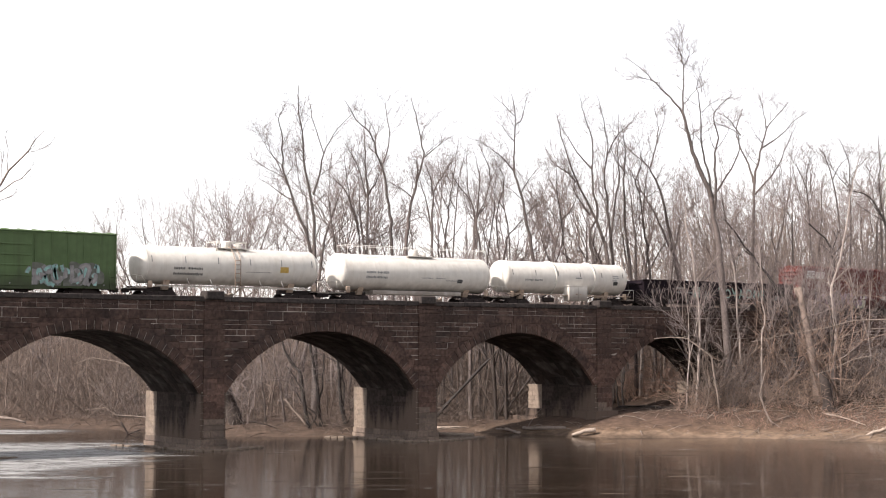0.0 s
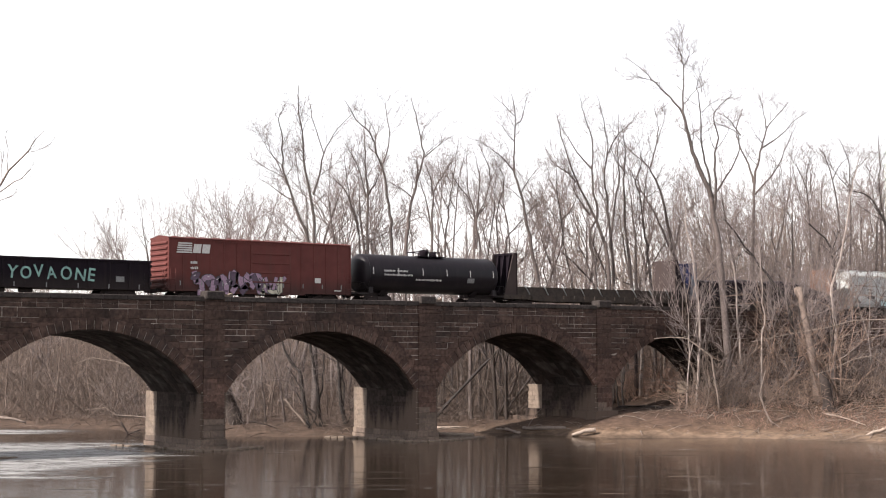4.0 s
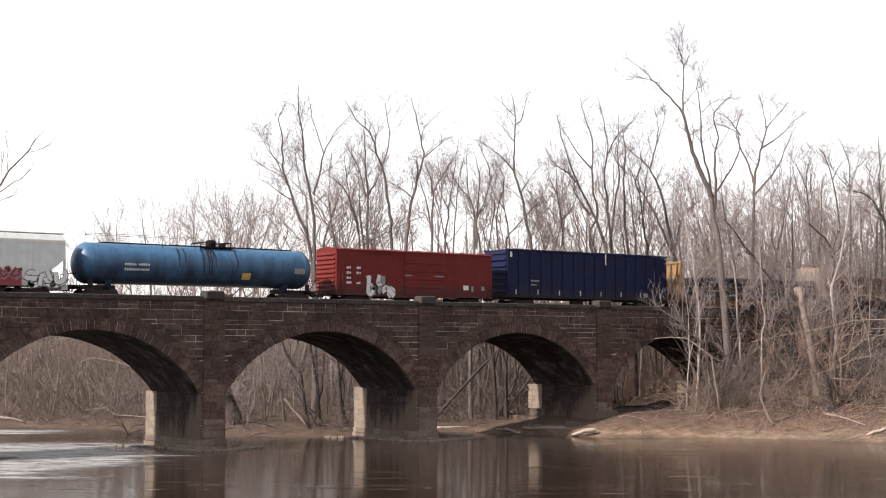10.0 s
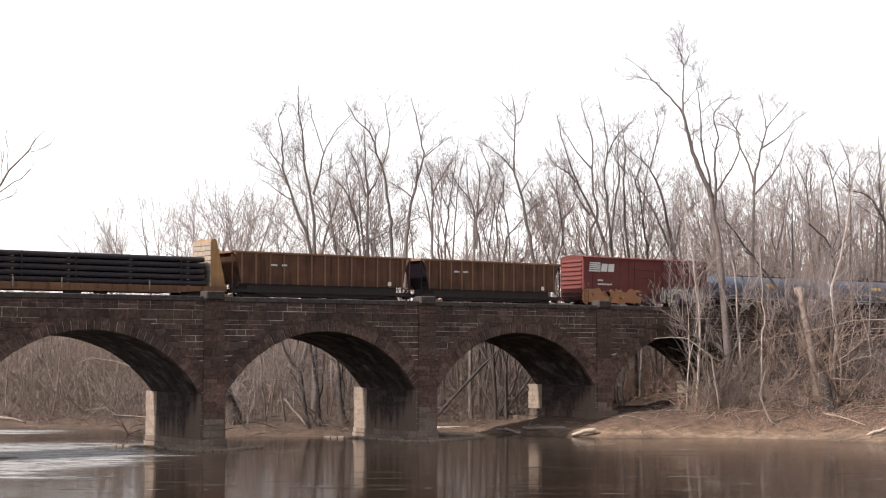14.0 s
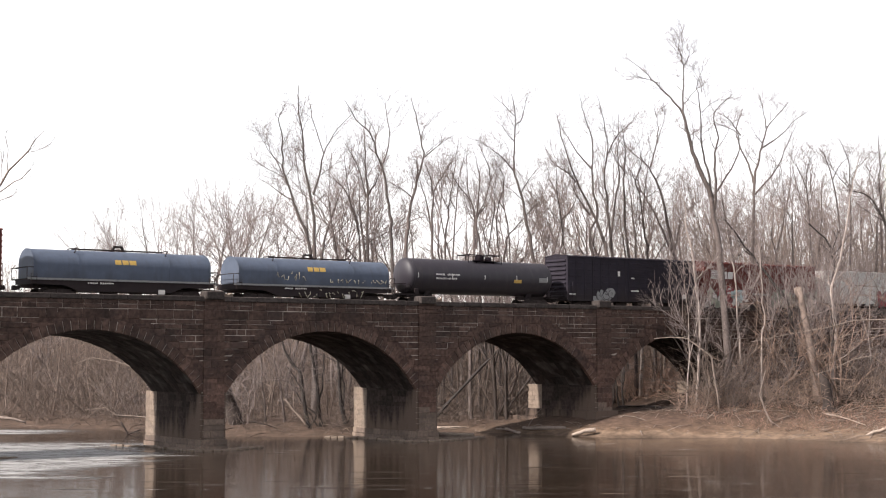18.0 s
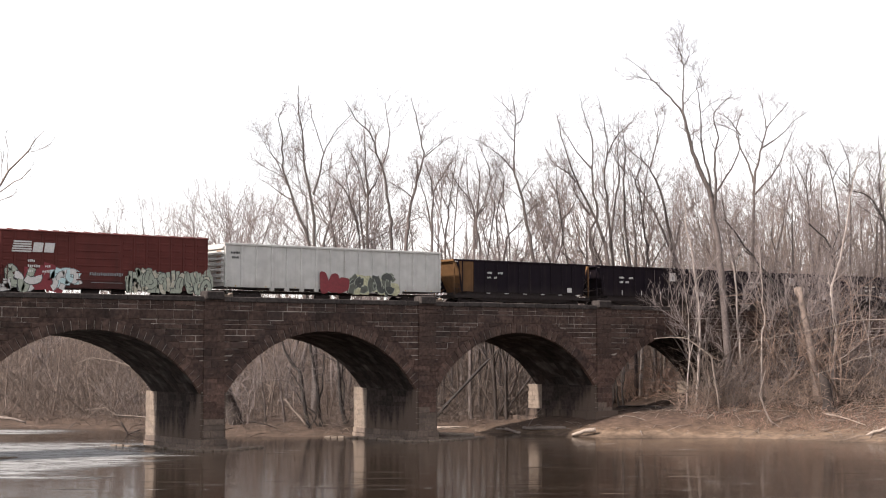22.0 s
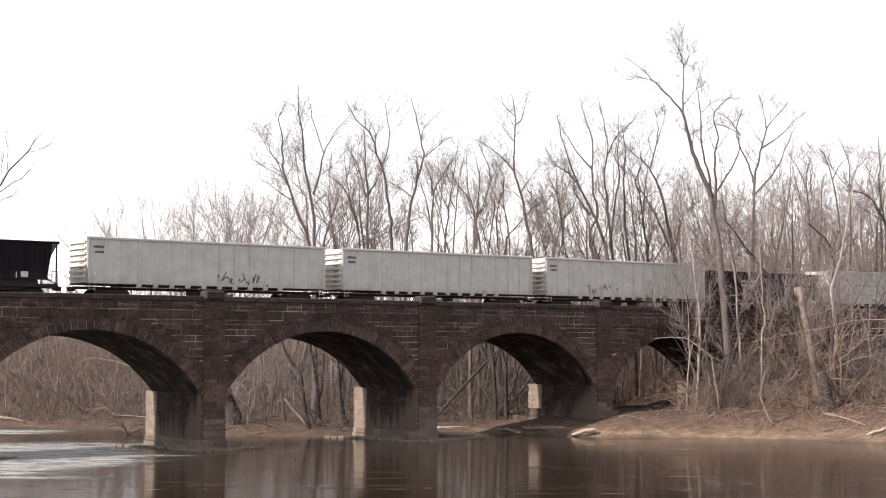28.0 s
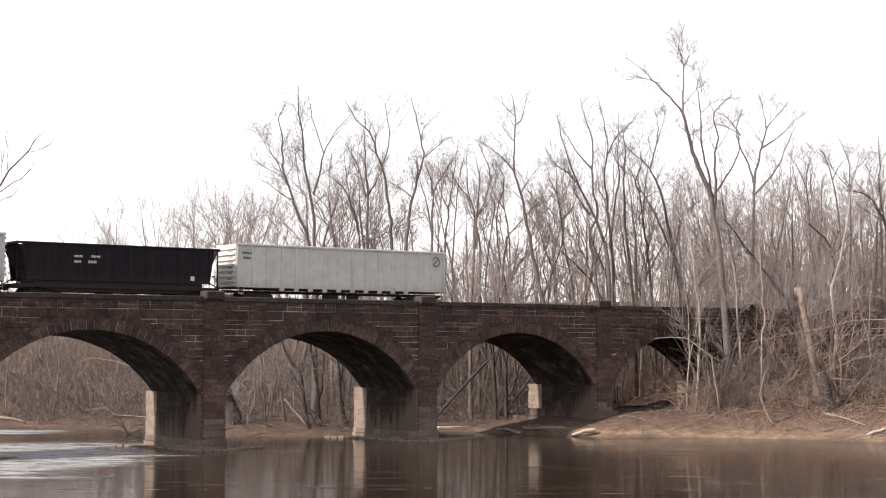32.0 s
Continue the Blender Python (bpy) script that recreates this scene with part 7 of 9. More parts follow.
def bulkhead_flat(x0, x1, mat, label, bulk_mats, top=4.7, deck=1.3, bulk_w=1.2, brace_mats=None):
    ob, h = car_base("bulkhead_flat_car", label, x0, x1)
    part("deck", Shape().box(-h, h, -W + 0.02, W - 0.02, deck - 0.18, deck), mat, ob)
    for y in (-W, W - 0.1):
        s = Shape().prism([(-h, 1.12), (-h + 2.5, 1.12), (-h + 4, 1.0), (h - 4, 1.0), (h - 2.5, 1.12), (h, 1.12), (h, deck + 0.02), (-h, deck + 0.02)], y, y + 0.1)
        part("side_sill", s, mat, ob)
        n = 16
        for i in range(n):
            x = -h + 1.8 + (2 * h - 3.6) * i / (n - 1)
            yy = y - 0.08 if y < 0 else y + 0.1
            part("stake_pocket", Shape().soft_box(x - 0.09, x + 0.09, yy, yy + 0.08, deck - 0.26, deck, 0.02), mat, ob)
    for s, bm_, br_ in zip((-1, 1), bulk_mats, brace_mats or bulk_mats):
        # a plate facing the load, ribbed and braced on its outer side
        xp = s * (h - bulk_w)
        a, b = sorted((xp, xp + s * 0.1))
        bk = part("bulkhead", Shape().box(a, b, -W + 0.05, W - 0.05, deck, top), bm_, ob)
        for y, foot in ((-W + 0.05, 0.95), (-0.75, 0.6), (0.0, 0.6), (0.75, 0.6), (W - 0.14, 0.95)):
            p = [(xp + s * 0.1, deck), (xp + s * bulk_w * foot, deck), (xp + s * (0.38 if foot > 0.9 else 0.26), top), (xp + s * 0.1, top)]
            if s < 0:
                p = p[::-1]
            part("gusset" if foot > 0.9 else "rib", Shape().prism(p, y, y + 0.09), br_ if foot > 0.9 else bm_, bk)
        for z in (deck + 0.5, top - 0.1):
            a, b = sorted((xp + s * 0.1, xp + s * 0.24))
            part("cross_beam", Shape().soft_box(a, b, -W + 0.15, W - 0.15, z - 0.07, z + 0.07, 0.02), bm_, bk)
    return ob, h


def open_hopper(x0, x1, mat, label, top=3.95, end_in=1.5, floor=1.6, ribs=10, end_mat=None, rib_mat=None, name="hopper_car"):
    """An open-top car whose ends slope in towards the bottom, over a dark sill."""
    ob, h = car_base(name, label, x0, x1)
    em = end_mat or mat
    side_in = end_in * 0.3
    for y in (-W, W - 0.08):
        s = Shape().prism([(-h + side_in + 0.35, floor), (h - side_in - 0.35, floor), (h - side_in, top), (-h + side_in, top)], y, y + 0.08)
        part("side", s, mat, ob)
        yy = y - 0.06 if y < 0 else y + 0.08
        for i in range(ribs + 1):
            x = -h + side_in + 0.42 + (2 * h - 2 * side_in - 0.84) * i / ribs
            part("side_post", Shape().soft_box(x - 0.065, x + 0.065, yy, yy + 0.06, floor - 0.05, top - 0.1, 0.02), rib_mat or mat, ob)
    for y in (-W - 0.08, W - 0.02):
        part("top_chord", Shape().soft_box(-h - 0.03, h + 0.03, y, y + 0.1, top - 0.12, top + 0.03, 0.02), rib_mat or mat, ob)
        part("side_sill", Shape().box(-h, h, y + 0.03, y + 0.1, 1.14, 1.36), IRON, ob)
    hb = h - end_in
    part("belly", Shape().prism([(-hb, 1.22), (-hb + 1.6, 0.92), (hb - 1.6, 0.92), (hb, 1.22), (hb, floor + 0.02), (-hb, floor + 0.02)], -W + 0.1, W - 0.1), IRON, ob)
    for s in (-1, 1):
        p = [(s * (h - end_in), floor), (s * h, top), (s * (h - 0.08), top), (s * (h - end_in - 0.08), floor)]
        if s > 0:
            p = p[::-1]
        part("end_slope", Shape().prism(p, -W + 0.02, W - 0.02), em, ob)
        part("end_chord", Shape().soft_box(s * h - 0.08, s * h + 0.08, -W, W, top - 0.14, top + 0.02, 0.02), rib_mat or em, ob)
        for y in (-W + 0.05, W - 0.15):
            part("corner_post", Shape().box(s * (h - 0.1) - 0.04, s * (h - 0.1) + 0.04, y, y + 0.08, 1.3, top - 0.05), em, ob)
            part("brace", Shape().tube([(s * (h - 0.12), y + 0.05, 1.36), (s * (h - end_in + 0.3), y + 0.05, floor + 0.25)], 0.045, 4), em, ob)
        part("end_sill", Shape().box(s * (h - 0.25) - 0.2, s * (h - 0.25) + 0.2, -W, W, 1.15, 1.36), IRON, ob)
        ladder(ob, s * (h - 0.25), -W - 0.06, 1.0, 2.2, IRON, step=0.35)
    return ob, h


def reflectors(ob, h, n, y, z, mat=None, hgt=0.34):
    for i in range(n):
        x = -h + 0.9 + (2 * h - 1.8) * i / (n - 1)
        bar(ob, x - 0.035, x + 0.035, z, z + hgt, y, mat or MARK_W, "reflector")


# 0 green boxcar
ob, h = boxcar(52.2, 67.9, GREEN, "green boxcar with faded spray paint along its side", ribs=13, door=(0.36, 0.6))
wildstyle(ob, h - 6.3, h - 1.3, 1.3, 2.55, -W - 0.06, (SPRAY_N, SPRAY_A), MARK_GY, 3, 8, 0.1, SPRAY_D, SPRAY_N)
reflectors(ob, h, 9, -W - 0.06, 1.3, MARK_GY, 0.1)
# 1 white tank car with a rusty middle ladder
ob, h, zc = tankcar(70.1, 85.3, 1.28, WHITE, "white tank car with a rust-stained ladder hoop over its middle", bottom=1.62)
hoop = Shape()
for dx in (-0.22, 0.22):
    hoop.tube([(0.2 + dx, -1.46, 0.75), (0.2 + dx, -1.46, zc + 0.3)] + [(0.2 + dx, -1.44 * math.cos(a), zc + 1.44 * math.sin(a)) for a in (0.4, 0.7, 1.0, 1.3, 1.6)], 0.035, 4)
for i in range(9):
    hoop.tube([(-0.02, -1.46, 0.9 + i * 0.3), (0.42, -1.46, 0.9 + i * 0.3)], 0.025, 4)
part("ladder", hoop, DIRTY, ob, "rust-stained ladder")
part("side_walk", Shape().box(-h + 1.2, h - 1.0, -1.48, -1.3, 1.4, 1.5), WHITE, ob)
for x in (-3.6, -1.8, 2.2, 4.0):
    part("bracket", Shape().tube([(x, -1.4, 1.48), (x - 0.12, -1.2, 1.95)], 0.04, 4), WHITE, ob)
top_rail(ob, -1.2, 1.2, zc, 1.28, WHITE, height=0.4)
reflectors(ob, h, 6, skin(1.28, zc), zc + 0.1, MARK_GY, 0.45)
bar(ob, h - 3.6, h - 2.9, zc - 0.35, zc + 0.05, skin(1.28, zc), MARK_Y, "placard")
marks(ob, -h + 2.6, zc - 0.35, [[(0, 0.85), (1.1, 1.1)], [(0, 2.2)]], skin(1.28, zc), MARK_K, 0.24)
marks(ob, 0.9, zc - 0.4, [[(0, 2.2)]], skin(1.28, zc), MARK_GY, 0.07)
# 2 white tank car with a long top fence
ob, h, zc = tankcar(87.2, 102.4, 1.34, WHITE, "white tank car with a railed walkway along its top", bottom=1.5)
top_rail(ob, -6.3, 7.0, zc, 1.34, WHITE, True, 0.62, 0.02, 1.9)
part("jacket_trough", Shape().box(-h + 3.3, h - 3.0, -0.9, 0.9, 1.28, 1.55), WHITE, ob)
marks(ob, -h + 2.4, zc - 0.1, [[(0, 0.8), (1.0, 1.0)], [(0, 1.9)]], skin(1.34, zc), MARK_GY, 0.24)
marks(ob, 0.2, zc - 0.35, [[(0, 1.1), (1.4, 1.0)], [(2.4, 1.6)]], skin(1.34, zc), MARK_GY, 0.1)
bar(ob, 3.7, 4.2, zc - 0.62, zc - 0.35, skin(1.34, zc), MARK_K, "placard")
# 3 white tank car with bands and a cabinet
ob, h, zc = tankcar(103.9, 118.3, 1.26, WHITE, "white banded tank car with a valve cabinet under its middle", bottom=1.68)
for x in (-1.4, 2.9):
    part("band", Shape().lathe([(x - 0.07, 1.28), (x - 0.07, 1.36), (x + 0.07, 1.36), (x + 0.07, 1.28)], 0, zc, 44), WHITE, ob)
cab = part("cabinet", Shape().soft_box(-0.35, 1.75, -1.62, -0.9, 1.1, 2.25, 0.03), WHITE, ob)
for x in (-0.3, 0.72):
    part("cabinet_door", Shape().soft_box(x, x + 0.97, -1.65, -1.62, 1.18, 2.17, 0.01), WHITE, cab, "dented white door")
    part("latch", Shape().soft_box(x + (0.72 if x < 0 else 0.1), x + (0.87 if x < 0 else 0.25), -1.69, -1.65, 1.55, 1.66, 0.01), DIRTY, cab, "rusty latch")
part("cabinet_lip", Shape().soft_box(-0.42, 1.82, -1.66, -0.9, 2.25, 2.31, 0.01), WHITE, cab)
part("side_walk", Shape().box(-h + 0.4, h - 0.2, -1.5, -1.2, 1.5, 1.56), DIRTY, ob, "rusty running board")
for x in (-h + 1.6, -2.6, 2.6, h - 1.6):
    part("bracket", Shape().tube([(x, -1.4, 1.5), (x, -0.5, 1.3)], 0.04, 4), IRON, ob)
part("brake_reservoir", Shape().tube([(-2.6, -0.9, 1.15), (-1.5, -0.9, 1.15)], 0.2, 10), IRON, ob)
reflectors(ob, h, 6, skin(1.26, zc), zc + 0.1, MARK_K, 0.42)
marks(ob, h - 2.1, zc + 0.2, [[(0, 0.6)], [(0, 0.6)], [(0, 0.5)]], skin(1.26, zc), MARK_GY, 0.12)
bar(ob, 0.7, 1.4, zc - 0.05, zc + 0.03, skin(1.26, zc), MARK_GY)
marks(ob, -h + 2.2, zc - 0.35, [[(0, 0.8), (1.0, 0.9)]], skin(1.26, zc), MARK_GY, 0.22)
bar(ob, h - 2.0, h - 1.5, zc - 0.5, zc - 0.2, skin(1.26, zc), MARK_K, "placard")
# 4 low black gondola
ob, h = gondola(119.7, 140.2, BLACK, "low black gondola car with turquoise spray-painted letters", 3.0, floor=1.25, ribs=13, slats=3)
rg = random.Random(12)
for k, letter in enumerate("YOVAONE"):
    words(ob, letter, -0.5 + k * 0.92, 1.72 + rg.uniform(-0.08, 0.1), rg.uniform(1.0, 1.2), -W - 0.11, SPRAY_A, wide=rg.uniform(0.85, 1.05), heavy=0.015, tilt=rg.uniform(-8, 8))
marks(ob, -h + 4.0, 2.3, [[(0, 0.9)], [(0, 0.7), (1.2, 0.8)]], -W - 0.11, MARK_GY, 0.24)
scribble(ob, -h + 6.3, -h + 7.0, 1.4, 2.6, -W - 0.02, SPRAY_A, 8, 0.03, 0.1)
scribble(ob, -h + 7.5, -h + 8.2, 1.4, 2.3, -W - 0.02, MARK_GY, 9, 0.03, 0.1)
scribble(ob, -h + 1.0, -h + 2.2, 1.9, 2.3, -W - 0.02, GREY_TANK, 10, 0.06, 0.15)
reflectors(ob, h, 9, -W - 0.11, 1.15, MARK_GY, 0.3)
bar(ob, h - 2.6, h - 2.0, 1.6, 1.95, -W - 0.11, MARK_GY)
# 5 brown-red boxcar
ob, h = boxcar(141.6, 157.5, RED2, "brown-red boxcar with a white emblem and mauve spray paint", ribs=14, door=(0.43, 0.65))
emblem(ob, -h + 0.6, 3.65, -W - 0.06, MARK_W, 2.6, 0.75)
wildstyle(ob, -h + 2.0, -h + 7.4, 1.05, 2.45, -W - 0.085, (SPRAY_P, SPRAY_P, SPRAY_V), MARK_K, 4, 6, 0.19)
wildstyle(ob, -h + 7.2, -h + 9.2, 1.1, 2.2, -W - 0.085, (SPRAY_C, SPRAY_P), MARK_K, 5, 3, 0.12)
marks(ob, -h + 1.7, 2.95, [[(0, 0.5)], [(0, 0.6)]], -W - 0.06, MARK_W, 0.24)
reflectors(ob, h, 9, -W - 0.09, 1.5, MARK_GY, 0.3)
bar(ob, h - 3.2, h - 2.7, 1.9, 2.25, -W - 0.06, MARK_W)
bar(ob, h - 1.5, h - 0.9, 1.35, 1.42, -W - 0.06, MARK_W)
# 6 black tank car
ob, h, zc = tankcar(159.0, 172.8, 1.42, BLACK_TANK, "black tank car with yellow reflectors and a small dome", bottom=1.38)
top_rail(ob, -1.1, 1.0, zc, 1.42, BLACK, True, 0.3)
reflectors(ob, h, 6, skin(1.42, zc), zc - 0.1, MARK_W, 0.5)
marks(ob, -h + 1.9, zc + 0.1, [[(0, 1.0), (1.2, 1.0)], [(0, 2.6)], [(3.0, 2.4)]], skin(1.42, zc), MARK_W, 0.2)
bar(ob, 3.2, 3.9, zc - 0.55, zc - 0.2, skin(1.42, zc), MARK_GY, "placard")
# 7 empty black bulkhead flat car
ob, h = bulkhead_flat(173.1, 195.0, DECK_BROWN, "empty dark bulkhead flat car with rusty stakes along its deck", (BLACK, DUN), top=4.75, deck=1.45, bulk_w=1.4, brace_mats=(DUN, BLACK))
for i in range(9):
    x = -h + 2.4 + (2 * h - 4.8) * i / 8
    part("tie_down", Shape().tube([(x - 0.25, -W + 0.1, 2.25), (x, -W + 0.05, 1.95), (x + 0.25, -W, 1.5)], 0.045, 5), MARK_GY, ob)
part("deck_rack", Shape().box(-h + 1.5, h - 1.5, -W + 0.2, W - 0.2, 1.45, 2.1), DECK_BROWN, ob)
# 8 bulkhead flat car with a covered load
ob, h = bulkhead_flat(195.4, 217.0, BLACK, "bulkhead flat car carrying a load under black tarpaulin", (BLUE, FADED), top=4.6, deck=1.4, bulk_w=1.0, brace_mats=(PALE_BLUE, BLUE))
rngt = random.Random(3)
load = Shape()
prof_n, rows_ = 84, []
side_n = 7
for i in range(prof_n + 1):
    t = i / prof_n
    x = -h + 1.4 + (2 * h - 2.8) * t
    hh = 3.24 + 0.05 * math.sin(t * 23) + rngt.uniform(-0.03, 0.03) - 0.1 * abs(math.sin(t * 26)) ** 6
    if t > 0.78:
        hh -= 0.5 * min(1, (t - 0.78) / 0.03) + 0.35 * max(0, (t - 0.88) / 0.12)
    if t < 0.16:
        hh -= 0.14
    tuck = 0.06 * math.sin(t * 57 + 0.7) + 0.04 * math.sin(t * 131) + 0.12 * (abs(math.sin(t * 26)) ** 8)
    half = []
    for k in range(side_n):
        f = k / (side_n - 1)
        half.append((1.47 - tuck * (1 - 0.4 * f) - 0.1 * f - 0.05 * math.sin(f * 5 + t * 40), 1.32 + (hh - 0.15 - 1.32) * f + rngt.uniform(-0.02, 0.02)))
    half.append((1.12, hh))
    ring = [(x + rngt.uniform(-0.03, 0.03), -y, z) for y, z in half] + [(x, 0, hh + 0.05 + rngt.uniform(0, 0.06))] + [(x, y, z) for y, z in reversed(half)]
    rows_.append(ring)
m_ = len(rows_[0])
v = [p for r in rows_ for p in r]
f = [(i * m_ + k, i * m_ + m_ + k, i * m_ + m_ + 1 + k, i * m_ + k + 1) for i in range(prof_n) for k in range(m_ - 1)]
f += [tuple(range(m_)), tuple(range(prof_n * m_ + m_ - 1, prof_n * m_ - 1, -1))]
part("tarpaulin", load.add(v, f, False), TARP, ob, "wrinkled black tarpaulin")
marks(ob, -h + 4.9, 1.02, [[(0, 0.6), (0.8, 0.9)]], -W - 0.03, MARK_W, 0.18)
# 9 grey covered hopper
ob, h = car_base("covered_hopper_car", "pale grey covered hopper car with bright spray paint along its sill", 218.5, 237.4, False, gear=False)
body = Shape()
body.prism([(-h, 2.9), (-h + 2.4, 1.2), (h - 2.4, 1.2), (h, 2.9), (h, 4.12), (-h, 4.12)], -W, W)
part("body", body, HOPPER, ob)
part("roof", Shape().prism([(-W, 4.12), (W, 4.12), (1.15, 4.5), (0.4, 4.58), (-0.4, 4.58), (-1.15, 4.5)], -h, h, "x"), HOPPER, ob)
part("running_board", Shape().box(-h - 0.3, h + 0.3, -0.7, 0.7, 4.6, 4.66), HOPPER, ob)
for i in range(16):
    x = -h + 0.6 + (2 * h - 1.2) * i / 15
    part("board_bracket", Shape().box(x - 0.03, x + 0.03, -0.66, 0.66, 4.5, 4.6), HOPPER, ob)
part("top_band", Shape().box(-h, h, -W - 0.03, -W, 3.98, 4.14), WHITE, ob)
for y in (-W - 0.02, W - 0.08):
    part("side_sill", Shape().soft_box(-h - 0.1, h + 0.1, y, y + 0.1, 1.2, 1.55, 0.02), HOPPER, ob)
for s in (-1, 1):
    for y in (-W + 0.05, W - 0.15):
        part("corner_post", Shape().box(s * h - 0.06, s * h + 0.06, y, y + 0.1, 1.4, 3.0), HOPPER, ob)
        part("end_post", Shape().box(s * (h - 0.9) - 0.05, s * (h - 0.9) + 0.05, y, y + 0.1, 1.4, 2.4), HOPPER, ob)
    part("end_sill", Shape().box(s * h - 0.2, s * h + 0.2, -W, W, 1.0, 1.3), HOPPER, ob)
    ladder(ob, s * (h + 0.25), -W + 0.3, 1.0, 4.5, HOPPER, axis="y")
for k in (-1, 0, 1):
    hop = Shape().prism([(k * 4.3 - 1.1, 1.3), (k * 4.3 - 0.5, 0.7), (k * 4.3 + 0.5, 0.7), (k * 4.3 + 1.1, 1.3)], -1.1, 1.1)
    part("discharge_gate", hop, IRON, ob)
graffiti(ob, -h + 5.0, -h + 9.0, 1.15, 2.25, -W - 0.03, SPRAY_I, MARK_K, 21, 4)
wildstyle(ob, -h + 9.1, -h + 11.3, 1.2, 2.4, -W - 0.03, (MARK_GY, MARK_W), MARK_K, 22, 3, 0.11)
bar(ob, -h + 11.2, -h + 15.0, 1.2, 2.15, -W - 0.03, SPRAY_R, "graffiti")
wildstyle(ob, -h + 11.6, -h + 14.9, 1.6, 2.3, -W - 0.05, (SPRAY_R,), MARK_GY, 23, 5, 0.1, None, SPRAY_R)
wildstyle(ob, -h + 15.3, -h + 18.0, 1.25, 2.2, -W - 0.03, (MARK_W,), MARK_K, 24, 3, 0.15)
marks(ob, -h + 2.8, 2.75, [[(0, 0.6)], [(0, 0.9)]], -W - 0.01, MARK_K, 0.2)
bar(ob, -h + 2.8, -h + 3.9, 1.95, 2.25, -W - 0.01, MARK_K, "placard")
scribble(ob, -h + 1.4, -h + 2.8, 2.3, 3.2, -W - 0.01, MARK_GY, 5, 0.025, 0.3)
scribble(ob, -h + 8.9, -h + 11.4, 1.5, 2.4, -W - 0.04, MARK_K, 6, 0.02, 0.3)
scribble(ob, -h + 0.4, -h + 5.0, 1.22, 1.5, -W - 0.03, MARK_GY, 7, 0.02, 0.25)
# 10 blue tank car
ob, h, zc = tankcar(238.9, 258.1, 1.35, SKY_BLUE, "bright blue tank car streaked with dark spills below its valves", bottom=1.5, frame_mat=BLACK, head=0.9)
top_rail(ob, 0.0, 2.4, zc, 1.35, BLACK, True, 0.28)
part("top_walk", Shape().box(-h + 2.0, h - 1.5, -0.25, 0.25, zc + 1.35, zc + 1.41), BLACK, ob)
rg = random.Random(17)
spill = Shape()
for k in range(11):
    x, top_z, low = rg.uniform(-2.2, 3.2), zc + 1.2, zc + rg.choice((0.5, 0.1, -0.4)) + rg.uniform(-0.3, 0.3)
    pts = []
    for i in range(13):
        a = zc + 1.3 * math.sin(math.asin(max(-0.95, min(0.95, (top_z + (low - top_z) * i / 12 - zc) / 1.35))))
        pts.append((x + 0.025 * math.sin(i * 0.7 + k), skin(1.35, zc)(a) - 0.02, a))
    ww = [rg.uniform(0.05, 0.1) * (1 - 0.6 * i / 12) for i in range(13)]
    spill.add([(px_ + e * q, py_, pz_) for (px_, py_, pz_), q in zip(pts, ww) for e in (-1, 1)], [(2 * i, 2 * i + 1, 2 * i + 3, 2 * i + 2) for i in range(12)])
tagged(part("oil_stain", spill, OIL, ob, "dark oily spill"), kind="stuff")
top_rail(ob, -h + 1.2, -0.4, zc, 1.35, IRON, False, 0.55, 0.014, 2.4)
marks(ob, -h + 3.2, zc - 0.15, [[(0, 0.8), (1.0, 0.9)], [(0, 1.8)]], skin(1.35, zc), MARK_W, 0.22)
bar(ob, h - 6.2, h - 5.5, zc - 0.85, zc - 0.4, skin(1.35, zc), MARK_Y, "placard")
bar(ob, h - 1.9, h - 1.0, zc - 0.35, zc + 0.05, skin(1.35, zc), MARK_GY, "placard")
# 11 bright red boxcar
ob, h = boxcar(259.9, 275.5, BRIGHT_RED, "smooth bright red boxcar with white stencils and a pale tag", top=4.36, ribs=4, door=(0.42, 0.68), rib_d=0.02)
marks(ob, -h + 0.9, 3.0, [[(0, 0.35), (0.9, 0.35)], [(0, 0.4), (0.9, 0.4)], [(0, 0.35)], [(0, 0.4), (0.9, 0.3)]], -W - 0.03, MARK_W, 0.24)
wildstyle(ob, -h + 2.7, -h + 4.2, 1.2, 2.6, -W - 0.03, (MARK_W, MARK_GY), MARK_K, 31, 2, 0.17)
wildstyle(ob, -h + 4.0, -h + 5.2, 1.15, 1.9, -W - 0.03, (MARK_W,), MARK_K, 32, 1, 0.2)
marks(ob, h - 7.0, 4.0, [[(0, 0.3), (0.9, 0.4)]], -W - 0.03, MARK_W, 0.12)
marks(ob, 0.0, 2.6, [[(-1.2, 0.6), (1.6, 0.9)]], -W - 0.13, MARK_GY, 0.16)
bar(ob, h - 2.9, h - 2.4, 1.7, 2.05, -W - 0.03, MARK_W)
bar(ob, h - 2.1, h - 1.9, 1.6, 2.0, -W - 0.03, MARK_GY)
bar(ob, h - 1.1, h - 0.8, 1.7, 2.0, -W - 0.03, MARK_GY)
# 12 deep blue high gondola
ob, h = gondola(277.1, 296.1, BLUE, "high-sided deep blue gondola car with white reflectors", 5.0, floor=1.42, low=1.36, ribs=15, rib_w=0.1, slats=7)
reflectors(ob, h, 8, -W - 0.11, 1.5, MARK_W, 0.38)
bar(ob, 1.65, 1.78, 4.05, 4.95, -W - 0.13, MARK_W)
marks(ob, -h + 2.5, 2.5, [[(0, 0.9)], [(0, 0.6)]], -W - 0.11, MARK_GY, 0.2)
bar(ob, -h + 0.3, -h + 0.5, 4.4, 4.8, -W - 0.11, MARK_W)
bar(ob, h - 2.9, h - 2.4, 1.5, 1.85, -W - 0.11, MARK_GY)
